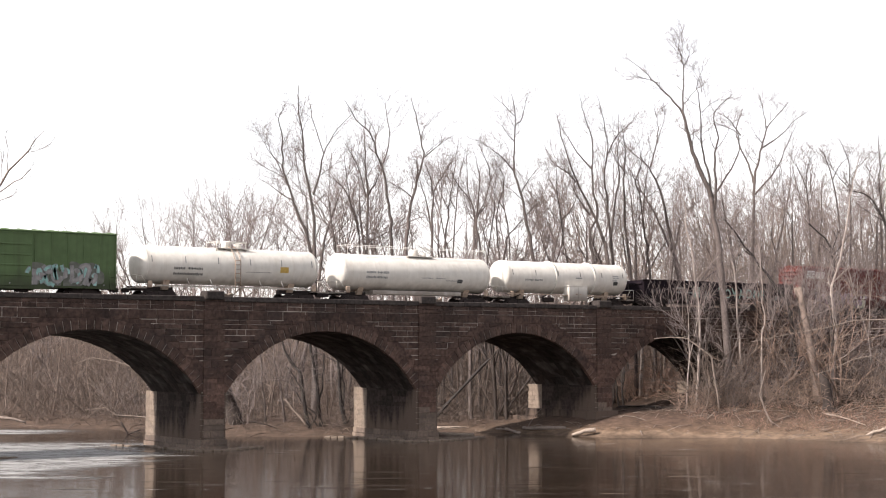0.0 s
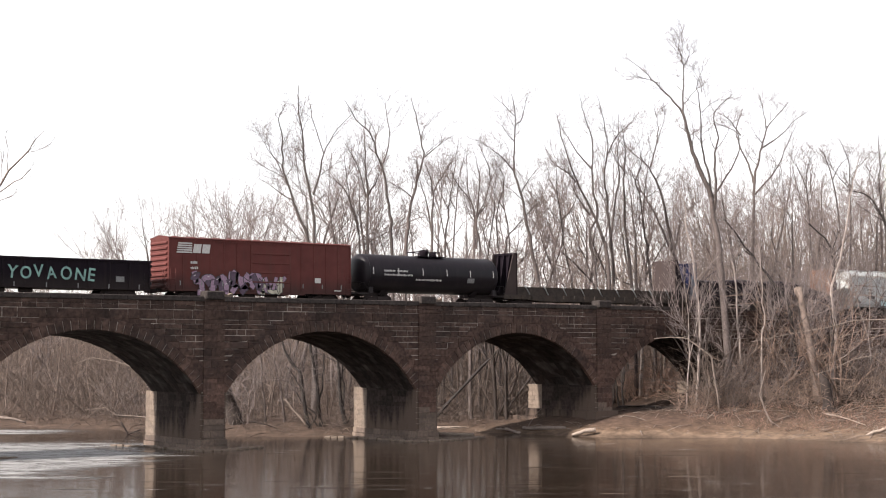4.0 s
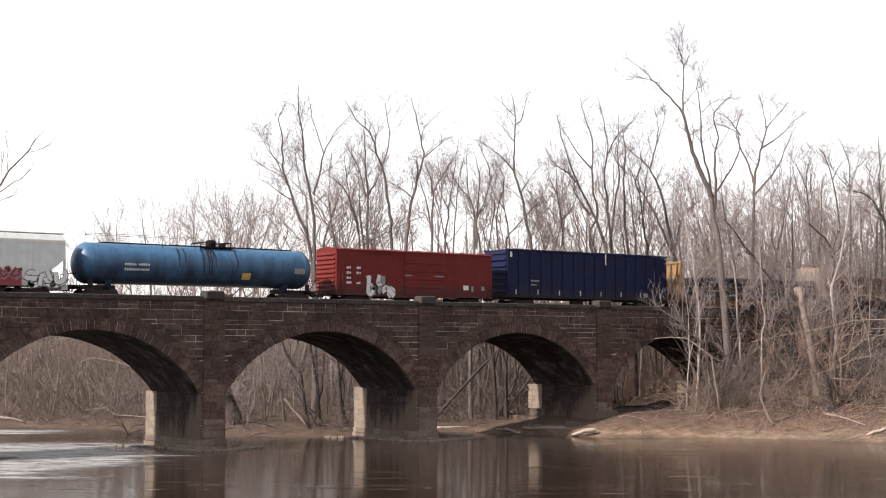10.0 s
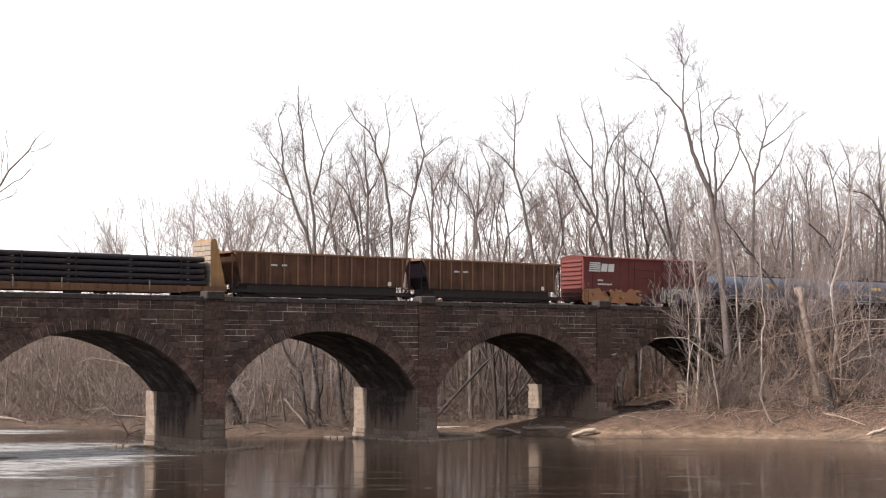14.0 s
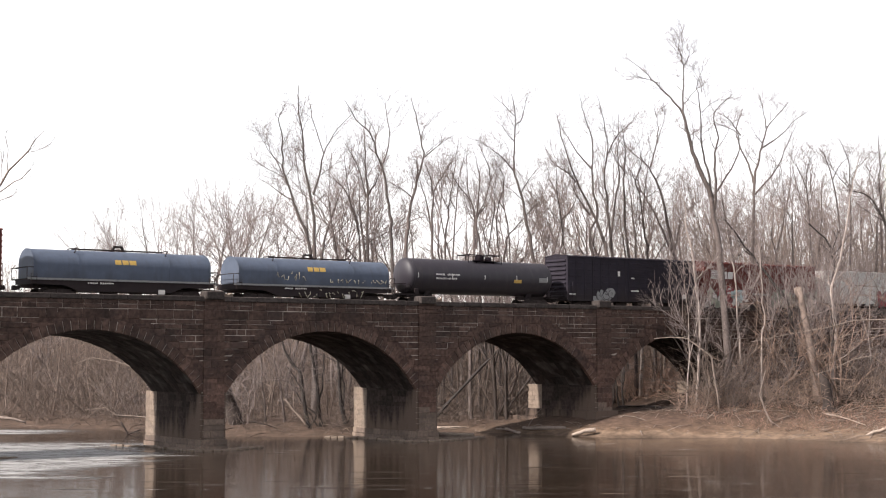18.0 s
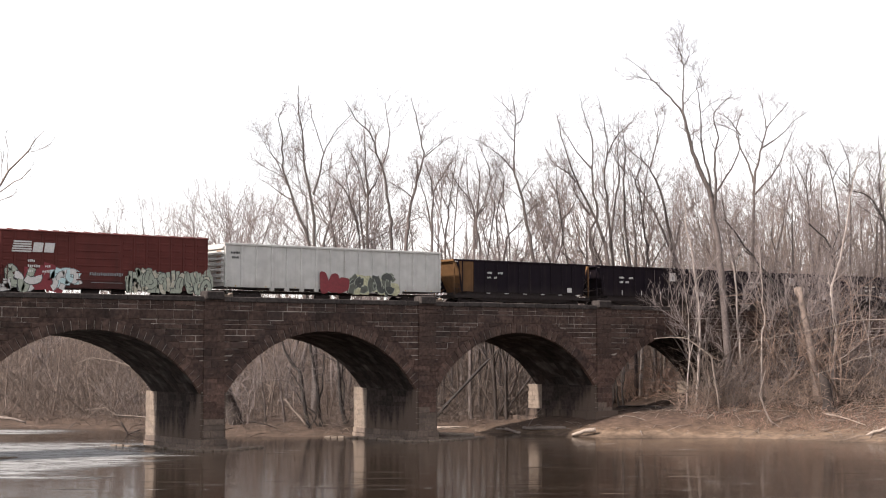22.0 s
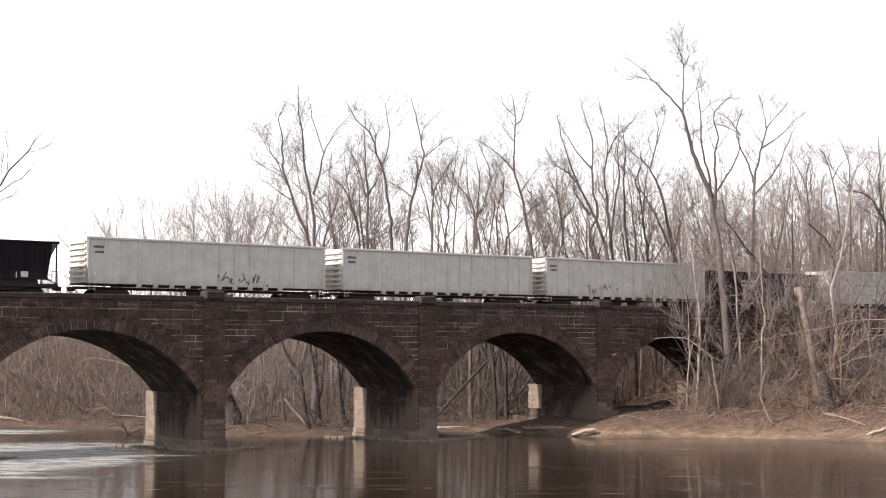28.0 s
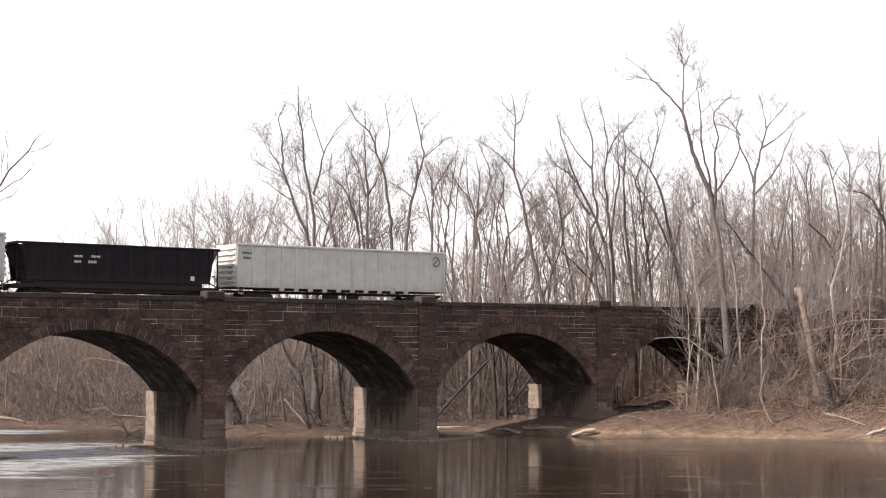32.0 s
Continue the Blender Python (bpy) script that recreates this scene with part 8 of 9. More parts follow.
# 13 yellow bulkhead flat car with beams
ob, h = bulkhead_flat(297.2, 319.0, OCHRE_SILL, "rusty bulkhead flat car with ochre ends carrying stacked dark pipes", (YELLOW, YELLOW), top=4.7, deck=1.45)
for lv in range(5):
    z = 1.66 + lv * 0.4
    for x in (-h + 5.0, -1.5, 3.0, h - 3.0):
        part("batten", Shape().box(x - 0.07, x + 0.07, -1.36, 1.36, z - 0.2, z - 0.15), WOODEN, ob)
    for k in range(8):
        y = -1.2 + k * 0.343
        e = random.Random(lv * 9 + k).uniform(-0.45, 0.45)
        p = Shape()
        p.tube([(-h + 3.7 + e, y, z), (h - 1.7 + e * 0.2, y, z)], 0.172, 12, caps=False)
        p.tube([(-h + 3.7 + e, y, z), (-h + 3.85 + e, y, z)], 0.178, 12)
        part("pipe", p, PIPE, ob)
for x in (-h + 5.6, -1.0, h - 3.6):
    part("strap", Shape().box(x - 0.04, x + 0.04, -1.41, -1.39, 1.45, 3.45), IRON, ob)
for k in range(9):
    z = 1.47 + k * 0.35
    part("plank", Shape().soft_box(h - 1.32 + 0.012 * (k % 3), h - 1.205, -1.4, 1.4, z, z + 0.325, 0.02), WOODEN, ob, "pale weathered board")
for x in (-h + 5, -2.0, h - 6):
    part("stake", Shape().box(x - 0.04, x + 0.04, -W - 0.03, -W + 0.04, 1.15, 1.8), WOODEN, ob)
# 14, 15 rusty brown open hoppers
for i, (a, b) in enumerate(((319.4, 335.9), (336.9, 352.0))):
    ob, h = open_hopper(a, b, BROWN, "rusty brown open hopper car with streaked ribbed sides", top=3.95, end_in=1.3, floor=1.75, ribs=12, end_mat=BROWN if i == 0 else BLACK, rib_mat=BROWN_RIB)
    marks(ob, -h + 3.2, 3.0, [[(0, 0.5), (0.9, 0.4)]], -W - 0.08, MARK_W, 0.2)
    bar(ob, h - 2.2, h - 1.9, 1.85, 2.15, -W - 0.08, MARK_W)
# 16 brown-red boxcar
ob, h = boxcar(354.6, 370.2, RED2, "brown-red boxcar with a white emblem and orange spray paint", ribs=14, door=(0.4, 0.62))
emblem(ob, -h + 0.6, 3.5, -W - 0.06, MARK_W, 2.9, 0.8)
for k, (a, b, lo, hi) in enumerate(((0.3, 2.4, 1.02, 1.8), (2.2, 4.6, 1.0, 1.95), (4.4, 6.3, 1.05, 1.7))):
    bar(ob, -h + a, -h + b, lo, hi, -W - 0.052 - 0.002 * k, SPRAY_O, "graffiti")
wildstyle(ob, -h + 0.2, -h + 6.4, 1.0, 2.0, -W - 0.06, (SPRAY_O,), SPRAY_O, 41, 8, 0.11, SPRAY_O, SPRAY_C)
wildstyle(ob, h - 5.7, h - 0.5, 1.1, 2.4, -W - 0.06, (SPRAY_C, SPRAY_C, SPRAY_G), MARK_K, 42, 8, 0.12, SPRAY_V)
scribble(ob, h - 1.2, h - 0.4, 2.6, 3.6, -W - 0.055, MARK_GY, 43, 0.025, 0.2)
marks(ob, -h + 1.6, 2.75, [[(0, 0.5)], [(0, 1.6)]], -W - 0.08, MARK_W, 0.22)


def coil_car(x0, x1, label, seed):
    ob, h = car_base("coil_car", label, x0, x1)
    hood = Shape()
    arc = [(-1.36, 1.75)] + [(-1.36 * math.cos(a), 2.55 + 1.08 * math.sin(a)) for a in [math.pi * i / 32 for i in range(33)]] + [(1.36, 1.75)]
    hood.prism(arc[::-1], -h + 0.25, h - 0.25, "x")
    part("hood", hood, STEEL_BLUE, ob)
    for x in (-h + 0.25, -h + 3.4, h - 3.4, h - 0.3):
        part("hood_band", Shape().prism([(y * 1.012, z if i in (0, len(arc) - 1) else z + 0.025) for i, (y, z) in enumerate(arc)][::-1], x - 0.05, x + 0.05, "x"), STEEL_BLUE, ob)
    for x in (-h + 3.4, h - 3.4):
        part("hood_loop", Shape().tube([(x - 0.2, -0.9, 3.4), (x, -0.9, 3.75), (x + 0.05, 0.9, 3.75), (x + 0.2, 0.9, 3.4)], 0.04, 5), IRON, ob)
    part("lift_rail", Shape().box(-h + 3.4, h - 3.4, -0.06, 0.06, 3.66, 3.76), IRON, ob)
    lift = Shape().prism([(-0.55, 3.6), (-0.3, 4.02), (0.3, 4.02), (0.55, 3.6), (0.42, 3.6), (0.22, 3.9), (-0.22, 3.9), (-0.42, 3.6)], -0.12, 0.12)
    part("lifting_bracket", lift, IRON, ob)
    side = [(-h, 1.35), (-h + 2.4, 1.3), (-h + 3.4, 0.95), (h - 3.4, 0.95), (h - 2.4, 1.3), (h, 1.35), (h, 1.72), (-h, 1.72)]
    part("trough", Shape().prism(side, -W + 0.05, W - 0.05), BLACK, ob)
    for y in (-W - 0.03, W - 0.05):
        part("walkway", Shape().box(-h - 0.2, h + 0.2, y, y + 0.08, 1.62, 1.74), MARK_GY, ob)
    for s in (-1, 1):
        g = Shape()
        for y in (-1.4, 1.4):
            g.tube([(s * (h - 0.15), y, 1.7), (s * (h + 0.25), y, 1.7), (s * (h + 0.25), y, 2.4), (s * (h - 0.2), y, 2.4)], 0.028, 4)
        g.tube([(s * (h + 0.25), -1.4, 2.4), (s * (h + 0.25), 1.4, 2.4)], 0.028, 4)
        part("handrail", g, IRON, ob)
        ladder(ob, s * (h - 0.2), -W - 0.05, 0.9, 2.0, IRON)
    # plain emblem blocks
    for dx, w in ((-0.75, 0.45), (-0.22, 0.45), (0.3, 0.5)):
        bar(ob, dx, dx + w, 2.72, 3.02, lambda z: -1.36 * math.sqrt(1 - ((z - 2.55) / 1.08) ** 2), MARK_Y, "emblem")
    marks(ob, -h + 4.0, 1.42, [[(0, 0.7), (0.9, 0.9)]], -W + 0.04, MARK_W, 0.16)
    bar(ob, h - 4.3, h - 3.8, 0.85, 1.15, -W + 0.04, MARK_W)
    return ob, h


# 17, 18 coil cars
coil_car(372.3, 386.5, "steel-blue hooded coil car with an orange emblem", 1)
ob, h = coil_car(388.4, 402.6, "steel-blue hooded coil car scrawled with pale spray paint", 2)
rg = random.Random(9)
scr = Shape()
for x0_, x1_, za, zb, yy in ((-3.4, -1.2, 2.0, 2.7, -1.36), (1.0, 6.2, 1.95, 2.25, -1.36), (-1.6, 4.0, 0.85, 1.45, -W + 0.0)):
    x = x0_
    while x < x1_:
        pts = [(x + rg.uniform(0, 0.35), yy - 0.02, rg.uniform(za, zb)) for _ in range(3)]
        scr.tube(pts, 0.03, 4)
        x += 0.36
tagged(part("graffiti", scr, SPRAY_C, ob), kind="stuff")
# 19 grey tank car
ob, h, zc = tankcar(404.6, 420.0, 1.34, GREY_TANK, "dusty dark grey tank car with a boxed dome and railing", bottom=1.38, frame_mat=BLACK)
top_rail(ob, -1.2, 2.2, zc, 1.34, BLACK, True, 0.42)
reflectors(ob, h, 5, skin(1.34, zc), zc - 0.15, MARK_W, 0.36)
marks(ob, -h + 2.6, zc + 0.05, [[(0, 0.9), (1.1, 1.2)], [(0, 2.0)]], skin(1.34, zc), MARK_W, 0.2)
bar(ob, 3.0, 3.8, zc - 0.35, zc - 0.1, skin(1.34, zc), MARK_Y, "placard")
bar(ob, h - 1.8, h - 0.9, zc - 0.25, zc + 0.1, skin(1.34, zc), MARK_GY, "placard")
# 20 dark grey boxcar
ob, h = boxcar(421.3, 437.2, SLATE, "dark grey ribbed boxcar with a faint silver tag", ribs=16, door=(0.46, 0.68), door_ribs=16, dashes=6, sill_z=1.21)
wildstyle(ob, -h + 2.9, -h + 5.4, 1.15, 2.1, -W - 0.06, (MARK_GY,), SLATE, 51, 4, 0.17, None, MARK_GY)
bar(ob, -h + 5.7, -h + 5.95, 3.2, 3.6, -W - 0.06, MARK_W)
marks(ob, -h + 7.2, 3.0, [[(0, 0.4)]], -W - 0.13, MARK_W, 0.16)
marks(ob, -h + 7.2, 1.95, [[(0, 0.9)]], -W - 0.13, MARK_W, 0.2)
bar(ob, h - 1.7, h - 1.2, 1.5, 1.85, -W - 0.06, MARK_W)
bar(ob, -h + 0.15, -h + 0.9, 1.6, 1.68, -W - 0.06, MARK_W)
# 21 red boxcar
ob, h = boxcar(438.4, 454.3, RED, "dark red ribbed boxcar with a white emblem and pale graffiti", ribs=16, door=(0.34, 0.56), door_ribs=7, dashes=7, sill_z=1.21)
emblem(ob, -h + 0.8, 3.3, -W - 0.06, MARK_W, 2.9, 0.75)
wildstyle(ob, -h + 0.3, -h + 2.6, 1.0, 2.4, -W - 0.06, (SPRAY_G, MARK_W), MARK_K, 61, 2, 0.22)
wildstyle(ob, -h + 2.2, -h + 3.6, 1.0, 2.7, -W - 0.06, (SPRAY_R,), SPRAY_R, 65, 1, 0.3, SPRAY_R)
wildstyle(ob, -h + 3.4, -h + 5.4, 1.0, 2.2, -W - 0.08, (SPRAY_I, MARK_W), MARK_GY, 62, 3, 0.16)
wildstyle(ob, -h + 8.9, -h + 15.2, 1.0, 2.4, -W - 0.08, (SPRAY_G, SPRAY_C, SPRAY_G), MARK_K, 63, 10, 0.13, SPRAY_G)
marks(ob, -h + 6.2, 1.95, [[(0, 2.4)]], -W - 0.13, MARK_GY, 0.3)
bar(ob, -h + 6.3, -h + 8.6, 1.5, 1.53, -W - 0.125, MARK_GY)
marks(ob, -h + 1.9, 2.7, [[(0, 0.5)], [(0, 0.8), (1.2, 0.4)], [(0, 0.4), (1.0, 0.6)]], -W - 0.07, MARK_W, 0.22)


def white_gondola(a, b, seed, label="pale grey high-sided ribbed gondola car with a slatted end"):
    ob, h = gondola(a, b, WHITE_GON, label, 4.45, floor=1.58, ribs=15, rib_w=0.13, teeth=True, slats=7)
    part("underframe", Shape().box(-h + 2.8, h - 2.8, -1.25, 1.0, 1.36, 1.5), IRON, ob)
    for i in range(6):
        z = 1.88 + (4.45 - 1.58 - 0.6) * (i + 0.5) / 6
        part("end_opening", Shape().box(-h - 0.05, -h - 0.005, -W + 0.5, -0.3, z - 0.06, z + 0.06), DIRTY, ob)
    marks(ob, -h + 0.5, 3.75, [[(0, 0.75)], [(0.1, 0.55)]], -W - 0.02, MARK_K, 0.22)
    bar(ob, h - 5.1, h - 4.85, 1.5, 1.68, -W - 0.02, MARK_K)
    reflectors(ob, h, 8, -W - 0.02, 1.5, MARK_Y, 0.1)
    return ob, h


# 22 pale gondola with tags
ob, h = white_gondola(455.7, 475.8, 1, "pale grey ribbed gondola car with crimson and grey tags")
graffiti(ob, -h + 7.9, -h + 10.4, 1.25, 2.55, -W - 0.11, SPRAY_R, SPRAY_R, 71, 3, shine=SPRAY_R)
wildstyle(ob, -h + 10.5, -h + 14.6, 1.2, 2.5, -W - 0.11, (SPRAY_D, SPRAY_K), SPRAY_G, 72, 5, 0.22, SPRAY_Y, SPRAY_D)
# 23 to 26 black hoppers
for i, (a, b) in enumerate(((477.2, 492.3), (493.1, 508.8), (510.1, 526.3), (527.6, 544.9))):
    lab = ("black open hopper car with a rusty end bay", "black open hopper car with a white square placard", "black open hopper car with a white square placard", "black open hopper car with white chalked capitals")[i]
    ob, h = open_hopper(a, b, BLACK, lab, top=4.02, end_in=1.35, floor=1.6, ribs=11, end_mat=OCHRE if i == 0 else BLACK)
    marks(ob, -h + (2.6 if i else 3.3), 3.0, [[(0, 0.5), (1.1, 0.5)], [(0, 0.4), (0.7, 0.3)]], -W - 0.08, MARK_W, 0.24)
    if i:
        x = (0.7, 0.0, -0.8)[i - 1] + 0.4
        bar(ob, x, x + 0.75, 2.95, 3.65, -W - 0.08, MARK_W, "placard")
        bar(ob, x + 0.3, x + 0.5, 3.05, 3.35, -W - 0.095, MARK_GY, "placard")
        reflectors(ob, h - 2, 5, -W - 0.08, 1.7, MARK_W, 0.35)
    else:
        part("corner_sheet", Shape().prism([(-h + 0.85, 1.62), (-h + 1.95, 1.62), (-h + 1.95, 3.9), (-h + 0.5, 3.9)], -W - 0.03, -W), OCHRE, ob, "ochre rusty corner sheet")
        for k in range(6):
            bar(ob, -h + 3.2 + k * 1.9, -h + 3.6 + k * 1.9, 1.5, 1.55, -W - 0.06, MARK_W, "stripe")
    if i == 3:
        words(ob, "DOWNER", -3.4, 2.1, 0.62, -W - 0.09, MARK_W, gap=1.9, wide=1.1, heavy=0.02)
    bar(ob, h - 2.6, h - 2.1, 1.75, 2.1, -W - 0.08, MARK_W)
# 27 to 29 pale gondolas
for i, (a, b) in enumerate(((547.0, 566.8), (568.4, 587.9), (589.4, 609.1))):
    ob, h = white_gondola(a, b, i + 2, "pale grey ribbed gondola car with black scrawl near its foot" if i != 1 else "pale grey high-sided ribbed gondola car with a slatted end")
    if i != 1:
        rg = random.Random(i + 80)
        scr = Shape()
        x = -h + (9.8 if i == 0 else 4.6)
        for k in range(9):
            pts = [(x + rg.uniform(-0.05, 0.4), -W - 0.03, rg.uniform(1.65, 2.5)) for _ in range(4)]
            scr.tube(pts, 0.03, 4)
            x += 0.4
        part("graffiti", scr, MARK_GY if i else MARK_K, ob)
# 30 dark hopper, 31 the last gondola
ob, h = open_hopper(609.9, 625.6, paint("brown_black_paint", (0.0145, 0.0115, 0.015), 0.6, 0.3, 0.3, (0.045, 0.034, 0.03)), "dark brown open hopper car with a rust-edged end", top=3.98, end_in=1.3, floor=1.6, ribs=11, end_mat=BLACK)
marks(ob, -h + 4.0, 3.1, [[(0, 0.6), (1.2, 0.6)], [(0, 0.5), (1.0, 0.6)]], -W - 0.08, MARK_W, 0.24)
bar(ob, h - 2.3, h - 2.0, 1.8, 2.1, -W - 0.08, MARK_W)
ob, h = white_gondola(627.0, 646.6, 9, "pale grey ribbed gondola car at the end of the train")
s = Shape()
for k in range(10):
    a = 2 * math.pi * k / 10
    b = 2 * math.pi * (k + 1) / 10
    s.tube([(h - 0.9 + 0.36 * math.cos(a), -W - 0.03, 3.75 + 0.36 * math.sin(a)), (h - 0.9 + 0.36 * math.cos(b), -W - 0.03, 3.75 + 0.36 * math.sin(b))], 0.05, 4)
s.tube([(h - 1.1, -W - 0.03, 3.55), (h - 0.7, -W - 0.03, 3.95)], 0.05, 4)
part("emblem", s, MARK_GY, ob)

# the drawn bodies take their true height
for ob, _ in CARS:
    for child in ob.children_recursive:
        if child.name.split(".")[0] not in ("truck", "wheel", "coupler", "centre_sill", "air_hose", "brake_cylinder", "air_reservoir"):
            child.data.transform(Matrix.Diagonal((1, 1, TALL, 1)))

# ---- flood debris, logs and stumps along the river ----
DARK_WOOD = material("rotten_dark_wood", (0.032, 0.022, 0.018), 0.95, vary=0.4, grain=6, bump=0.03)
GREY_WOOD = material("grey_dead_branch", (0.2, 0.155, 0.13), 0.85, vary=0.25, grain=6, bump=0.01)


def dead_wood(name, label, pts, r0, r1, mat, seed, twigs=0, sides=7, broken=False):
    """A fallen stem through a few points, its ends ragged, with broken side branches."""
    rng = random.Random(seed)
    ob = thing(name, label, "dead wood", Matrix.Translation(pts[0]))
    base = Vector(pts[0])
    pts = [Vector(p) - base for p in pts]
    fine, rad = [pts[0]], [r0]
    total = len(pts) - 1
    for i in range(total):
        for k in range(1, 4):
            q = pts[i].lerp(pts[i + 1], k / 3)
            f = (i + k / 3) / total
            j = (r0 + (r1 - r0) * f) * (0.25 if k < 3 else 0)
            fine.append(q + Vector((rng.gauss(0, j), rng.gauss(0, j), rng.gauss(0, j))))
            rad.append((r0 + (r1 - r0) * f) * rng.uniform(0.88, 1.12))
    stem = Shape().tube(fine, rad, sides)
    if broken:
        d = (fine[-1] - fine[-2]).normalized()
        for k in range(5):
            a = d.orthogonal().normalized()
            a.rotate(Matrix.Rotation(k * 1.256, 3, d))
            stem.tube([fine[-1] + a * r1 * 0.6 - d * 0.1, fine[-1] + a * r1 * 0.7 + d * rng.uniform(0.15, 0.6)], [r1 * 0.4, 0.01], 4)
    part("trunk", stem, mat, ob)
    if twigs:
        for _ in range(twigs):
            i = rng.randrange(1, len(fine) - 1)
            d = (fine[i + 1] - fine[i]).normalized()
            w = (d + Vector((rng.gauss(0, 0.6), rng.gauss(0, 0.6), rng.gauss(0.25, 0.5)))).normalized()
            t = Shape()
            cane(t, rng, fine[i], w, rng.uniform(0.8, 2.2), max(rad[i] * 0.4, 0.012), 0.1, 2)
            part("branch", t, mat, ob)
    return ob


FALLEN = "bleached fallen log stranded at the water's edge"
BRANCH = "bare dead branch arching over the bank"
for row in (("fallen_log", "fallen pale trunk lying on the far shore", [(47.6, 133.9, 1.1), (49.6, 132.2, 0.85), (50.5, 131.6, 0.5)], 0.16, 0.08, GREY_WOOD, 3),
            ("dead_branch", "pale bare branch arching over the river", [(57.2, 116.6, 1.0), (55.2, 118.2, 5.3), (53.5, 119.5, 6.0), (52.0, 120.6, 6.3), (50.7, 121.5, 5.8)], 0.09, 0.02, GREY_WOOD, 6),
            ("dead_branch", "pale bare branch leaning over the shallows", [(56.0, 113.0, 0.4), (54.0, 114.1, 1.5), (51.9, 115.7, 1.7), (51.2, 116.2, 2.3), (49.9, 117.2, 2.1)], 0.08, 0.02, GREY_WOOD, 6),
            ("drift_root", "dark crooked root stranded in the shallows", [(53.3, 117.8, 1.0), (53.8, 117.4, 0.0), (54.6, 116.8, 0.4)], 0.09, 0.05, DARK_WOOD, 6),
            ("dead_branch", "dark thin branch dipping into the water", [(61.6, 111.1, 1.1), (62.5, 110.4, 0.9), (63.3, 109.8, 0.6), (63.7, 109.5, -0.1)], 0.06, 0.025, DARK_WOOD, 4),
            ("fallen_log", "pale dead stem leaning against the shore trees", [(65.9, 108.9, 0.6), (65.2, 109.6, 1.7), (64.5, 110.3, 2.9)], 0.09, 0.06, GREY_WOOD, 2),
            ("fallen_tree", "long dead trunk leaning across the woods", [(79.1, 109.4, 0.9), (80.0, 108.8, 2.1), (82.4, 108.2, 4.5), (85.2, 107.4, 7.3), (86.9, 107.4, 8.7)], 0.14, 0.1, DARK_BARK, 5),
            ("fallen_log", FALLEN, [(77.2, 106.7, 0.22), (78.4, 105.8, 0.25), (79.6, 104.9, 0.22)], 0.2, 0.15, DRIFT, 0),
            ("fallen_log", FALLEN, [(73.6, 101.2, 0.1), (75.9, 99.4, 0.1)], 0.16, 0.12, DRIFT, 0),
            ("fallen_log", "broken grey log tilting into the water", [(81.2, 99.6, 0.45), (81.3, 98.0, 0.5), (82.4, 95.6, 0.55)], 0.14, 0.17, GREY_WOOD, 3),
            ("fallen_log", "thick bleached log half buried in sand", [(80.2, 101.9, 0.3), (80.1, 100.4, 0.35), (80.3, 98.9, 0.05)], 0.1, 0.14, GREY_WOOD, 2),
            ("fallen_log", "flat pale slab of driftwood on the sand tip", [(81.4, 93.6, 0.12), (82.0, 92.9, 0.42), (82.7, 92.2, 0.52)], 0.1, 0.22, DRIFT, 0),
            ("fallen_log", "dark log lying under the last open arch", [(93.3, 101.0, ground_z(93.3, 101.0) + 0.06), (93.2, 98.0, ground_z(93.2, 98.0) + 0.06), (93.0, 95.2, ground_z(93.0, 95.2) + 0.05)], 0.14, 0.1, DARK_WOOD, 1),
            ("drift_root", "pale gnarled root on the sandy bank", [(99.7, 99.3, 2.2), (99.0, 97.3, 1.8), (97.6, 94.6, 1.5)], 0.1, 0.06, DRIFT, 3),
            ("dead_branch", "pale bent dead sapling propped on the bank", [(95.1, 85.3, 5.3), (95.0, 85.4, 4.7), (94.7, 85.6, 3.3), (95.0, 85.4, 2.2), (95.6, 84.9, 0.6)], 0.04, 0.075, GREY_WOOD, 5),
            ("dead_branch", "pale driftwood branch sprawled down the sand", [(101.8, 86.6, 1.8), (100.7, 82.4, 1.5), (99.2, 78.6, 1.0)], 0.07, 0.05, DRIFT, 5),
            ("driftwood", "thick bleached driftwood limb beside the river", [(96.5, 76.9, 0.05), (97.2, 76.3, 0.6), (98.4, 75.5, 1.0), (100.4, 74.2, 1.3)], 0.09, 0.18, DRIFT, 4),
            ("driftwood", "forked bleached driftwood branch on the shore", [(97.0, 76.5, 0.05), (97.5, 76.2, 0.5), (99.5, 74.8, 0.9)], 0.07, 0.1, DRIFT, 3),
            ("dead_branch", BRANCH, [(92.0, 84.0, 7.6), (94.3, 82.2, 8.2), (96.7, 80.4, 8.7), (98.5, 79.1, 9.3), (100.9, 77.3, 9.4), (104.5, 75.5, 6.5), (105.5, 75.0, 1.5)], 0.02, 0.07, GREY_WOOD, 9),
            ("dead_branch", BRANCH, [(97.3, 79.9, 7.8), (99.2, 78.6, 8.6), (100.9, 77.4, 8.7), (104.0, 76.0, 6.0), (105.0, 75.6, 1.5)], 0.02, 0.06, GREY_WOOD, 6),
            ("dead_branch", BRANCH, [(96.0, 80.9, 5.0), (97.3, 80.0, 5.5), (98.5, 79.1, 6.2), (99.7, 78.2, 6.5), (102.5, 77.0, 4.0), (103.2, 76.6, 1.2)], 0.02, 0.06, GREY_WOOD, 6),
            ("dead_branch", BRANCH, [(89.2, 92.1, 7.9), (90.2, 91.4, 8.0), (91.4, 90.5, 7.9), (93.0, 89.3, 6.4), (93.6, 89.0, 1.6)], 0.02, 0.08, GREY_WOOD, 4)):
    name, label, pts, r0, r1, mat, twigs = row
    dead_wood(name, label, pts, r0, r1, mat, len(label) + int(pts[0][0] * 7), twigs)
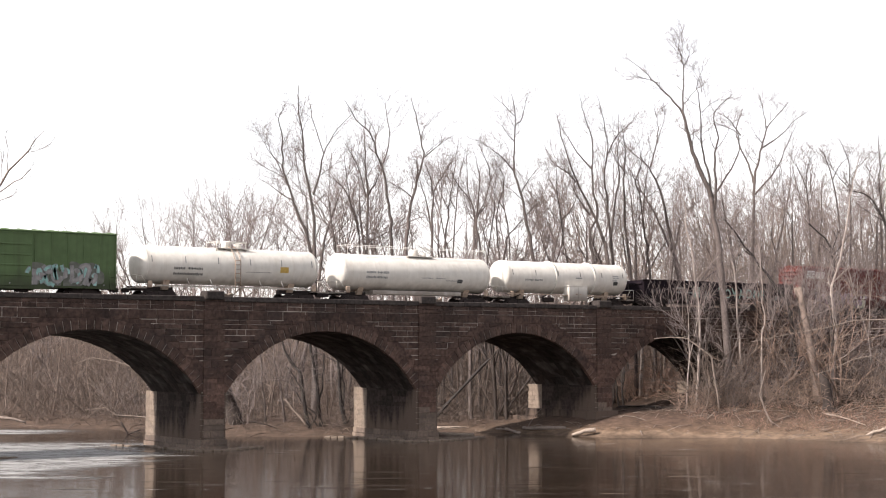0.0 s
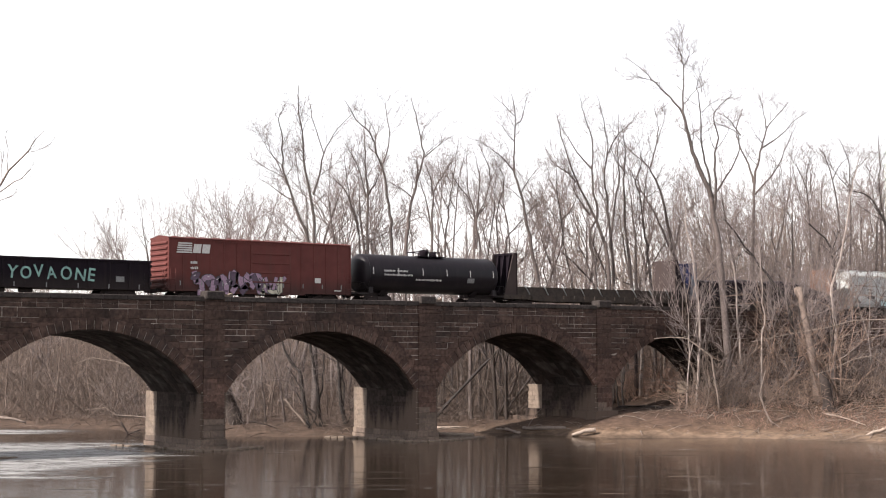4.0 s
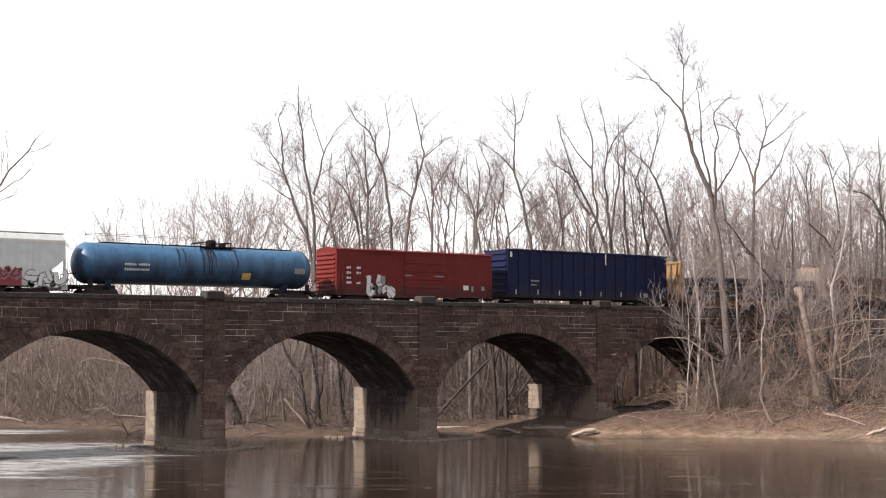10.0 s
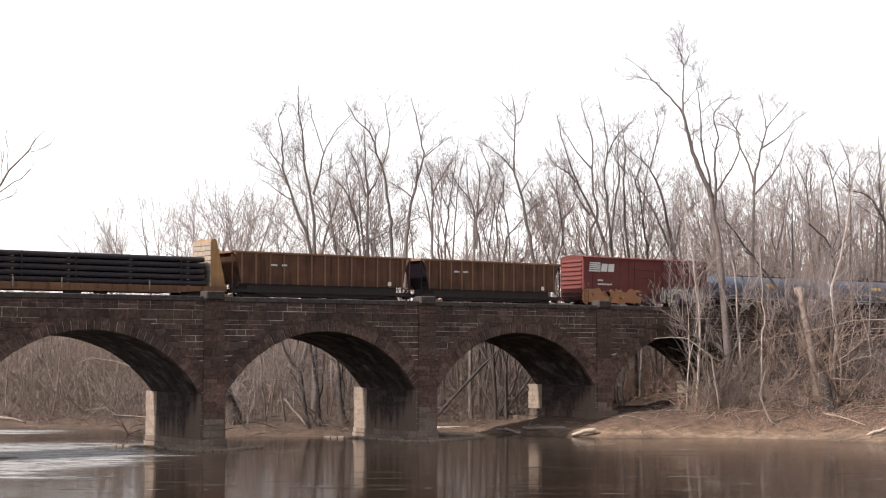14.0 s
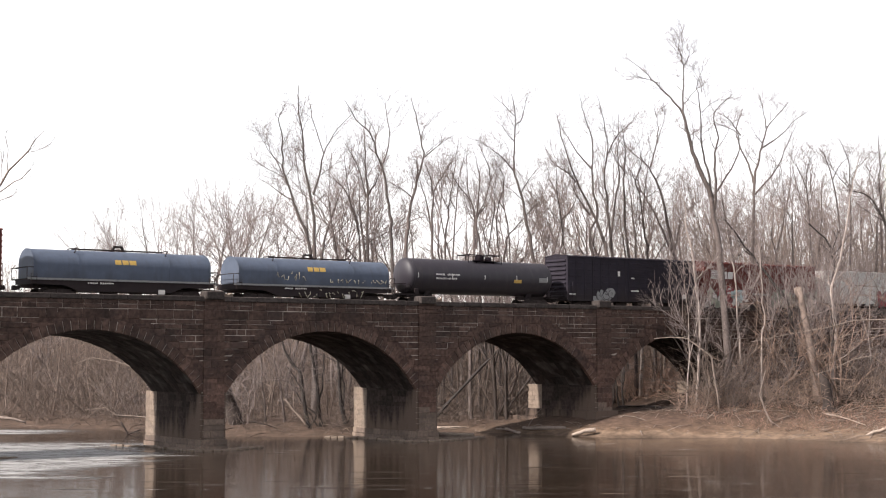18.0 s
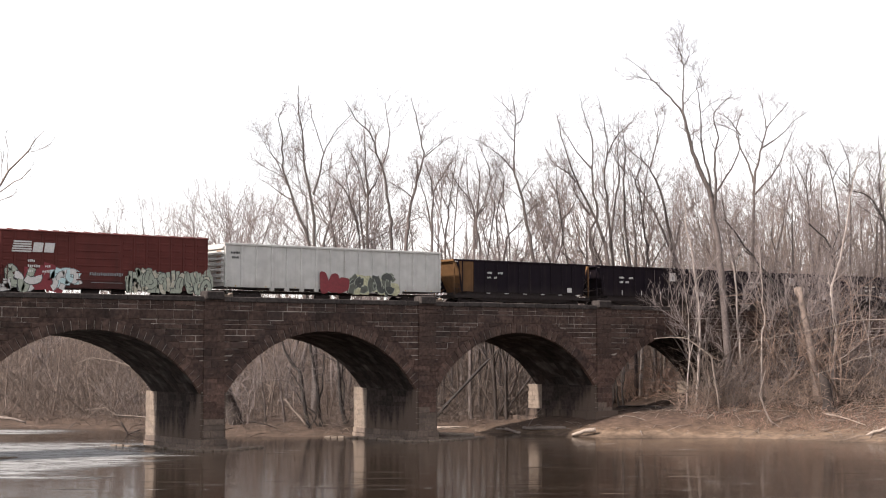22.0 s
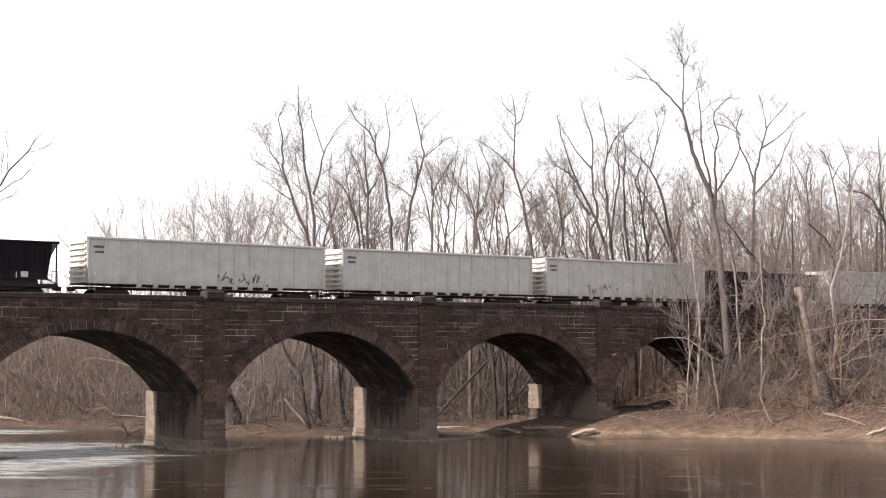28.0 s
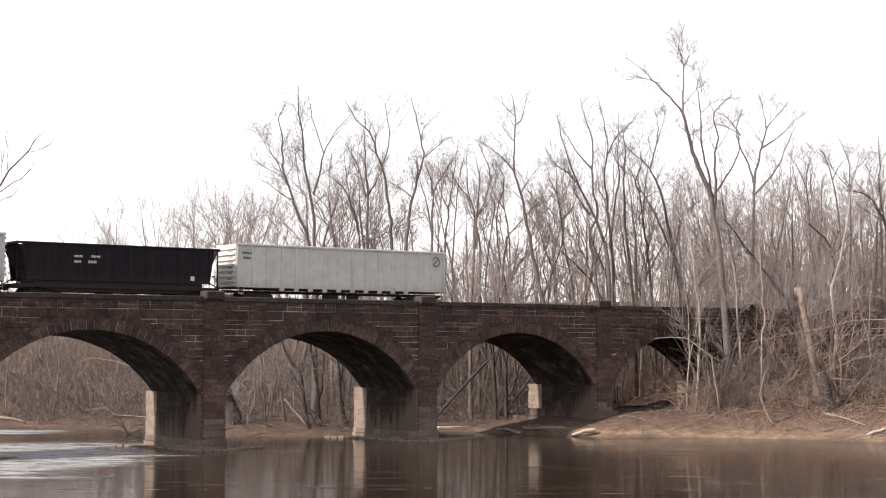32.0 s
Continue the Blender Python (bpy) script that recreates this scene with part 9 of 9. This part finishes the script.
dead_wood("tree_stump", "rotten dark tree stump among the brush", [(102.5, 84.8, 1.3), (102.4, 84.9, 2.4), (102.0, 85.2, 5.0)], 0.62, 0.36, DARK_WOOD, 5, 0, 10, True)
dead_wood("tree_stump", "short dark leaning stump on the bank", [(102.8, 90.8, 1.9), (102.6, 91.0, 2.7), (102.3, 91.2, 4.0)], 0.34, 0.22, DARK_WOOD, 6, 0, 9, True)
dead_wood("tree_stump", "dark broken leaning trunk beside the river", [(62.8, 115.1, 0.4), (62.3, 115.5, 2.1), (61.9, 115.8, 3.6)], 0.62, 0.5, DARK_WOOD, 7, 0, 10, True)
for k, (u_px, top) in enumerate(((877, 560), (896, 560))):
    x, y = from_eye((u_px - 784) / FOCAL, 165)
    tree(60 + k, 15, 0.28, "dark straight leafless trunk in the flooded wood", spot(x, y, 0.1), bark=DARK_WOOD, depth=4, first=0.6, bend=0.02)

# sticks and flood litter strewn over the sand
rngl = random.Random(91)
litter, woods_litter, pebbles = Shape(), Shape(), Shape()
for _ in range(1900):
    x, y = rngl.uniform(82, 112), rngl.uniform(73, 97)
    d = shore_distance(x, y, FAR_SHORE)
    if d < 0.4 or d > 16 or rngl.random() > (0.15 + 0.75 * min(1, d / 8)) * (0.25 if x < 92 else 1.0):
        continue
    z = ground_z(x, y)
    a, ln, r = rngl.uniform(0, 6.283), rngl.choice((0.3, 0.5, 0.8, 1.4, 2.4)) * rngl.uniform(0.7, 1.3), rngl.choice((rngl.uniform(0.008, 0.02), rngl.uniform(0.015, 0.04)))
    dx, dy = math.cos(a) * ln / 2, math.sin(a) * ln / 2
    litter.tube([(x - dx, y - dy, ground_z(x - dx, y - dy) + 0.02), (x + rngl.gauss(0, 0.06), y, z + rngl.uniform(0.03, 0.25)), (x + dx, y + dy, ground_z(x + dx, y + dy) + 0.02)], [r, r, r * 0.6], 3)
for _ in range(1500):
    x, y = rngl.uniform(30, 104), rngl.uniform(104, 145)
    d = shore_distance(x, y, FAR_SHORE)
    if d < 0.2 or d > 12:
        continue
    a, ln, r = rngl.uniform(0, 6.283), rngl.uniform(0.4, 2.2), rngl.uniform(0.012, 0.04)
    dx, dy = math.cos(a) * ln / 2, math.sin(a) * ln / 2
    woods_litter.tube([(x - dx, y - dy, ground_z(x - dx, y - dy) + 0.02), (x, y, ground_z(x, y) + rngl.uniform(0.03, 0.3)), (x + dx, y + dy, ground_z(x + dx, y + dy) + 0.02)], [r, r, r * 0.6], 3)
for _ in range(500):
    x, y = rngl.uniform(79, 100), rngl.uniform(73, 104)
    d = shore_distance(x, y, FAR_SHORE)
    if d < -0.5 or d > 2.2:
        continue
    q, z = rngl.uniform(0.05, 0.16), ground_z(x, y)
    n = 6
    ring = [(x + q * rngl.uniform(0.7, 1.2) * math.cos(k * 1.047), y + q * rngl.uniform(0.7, 1.2) * math.sin(k * 1.047), z - 0.02) for k in range(n)]
    pebbles.add(ring + [(x, y, z + q * 0.6)], [(k, (k + 1) % n, n) for k in range(n)])
tagged(part("flood_litter", litter, GREY_WOOD), "grey sticks strewn over the sandy bank", "driftwood", kind="stuff")
tagged(part("woods_litter", woods_litter, HAZE_BRUSH), "dead sticks strewn under the trees behind the bridge", "driftwood", kind="stuff")
tagged(part("pebbles", pebbles, WASHED), "brown stones along the waterline", "stones", kind="stuff")


def travelled(t):
    """Metres that the train has run at t seconds: nearly steady."""
    u = (t - 19) / 10
    return SPEED * (t - 0.0342 * u * u + 0.00707 * u ** 3)


def motions():
    for ob, mid in CARS:
        walk(ob, [(2.0 * k, Matrix.Translation((mid - travelled(2.0 * k), TRACK_Y, CAR_Z))) for k in range(17)])


motions()
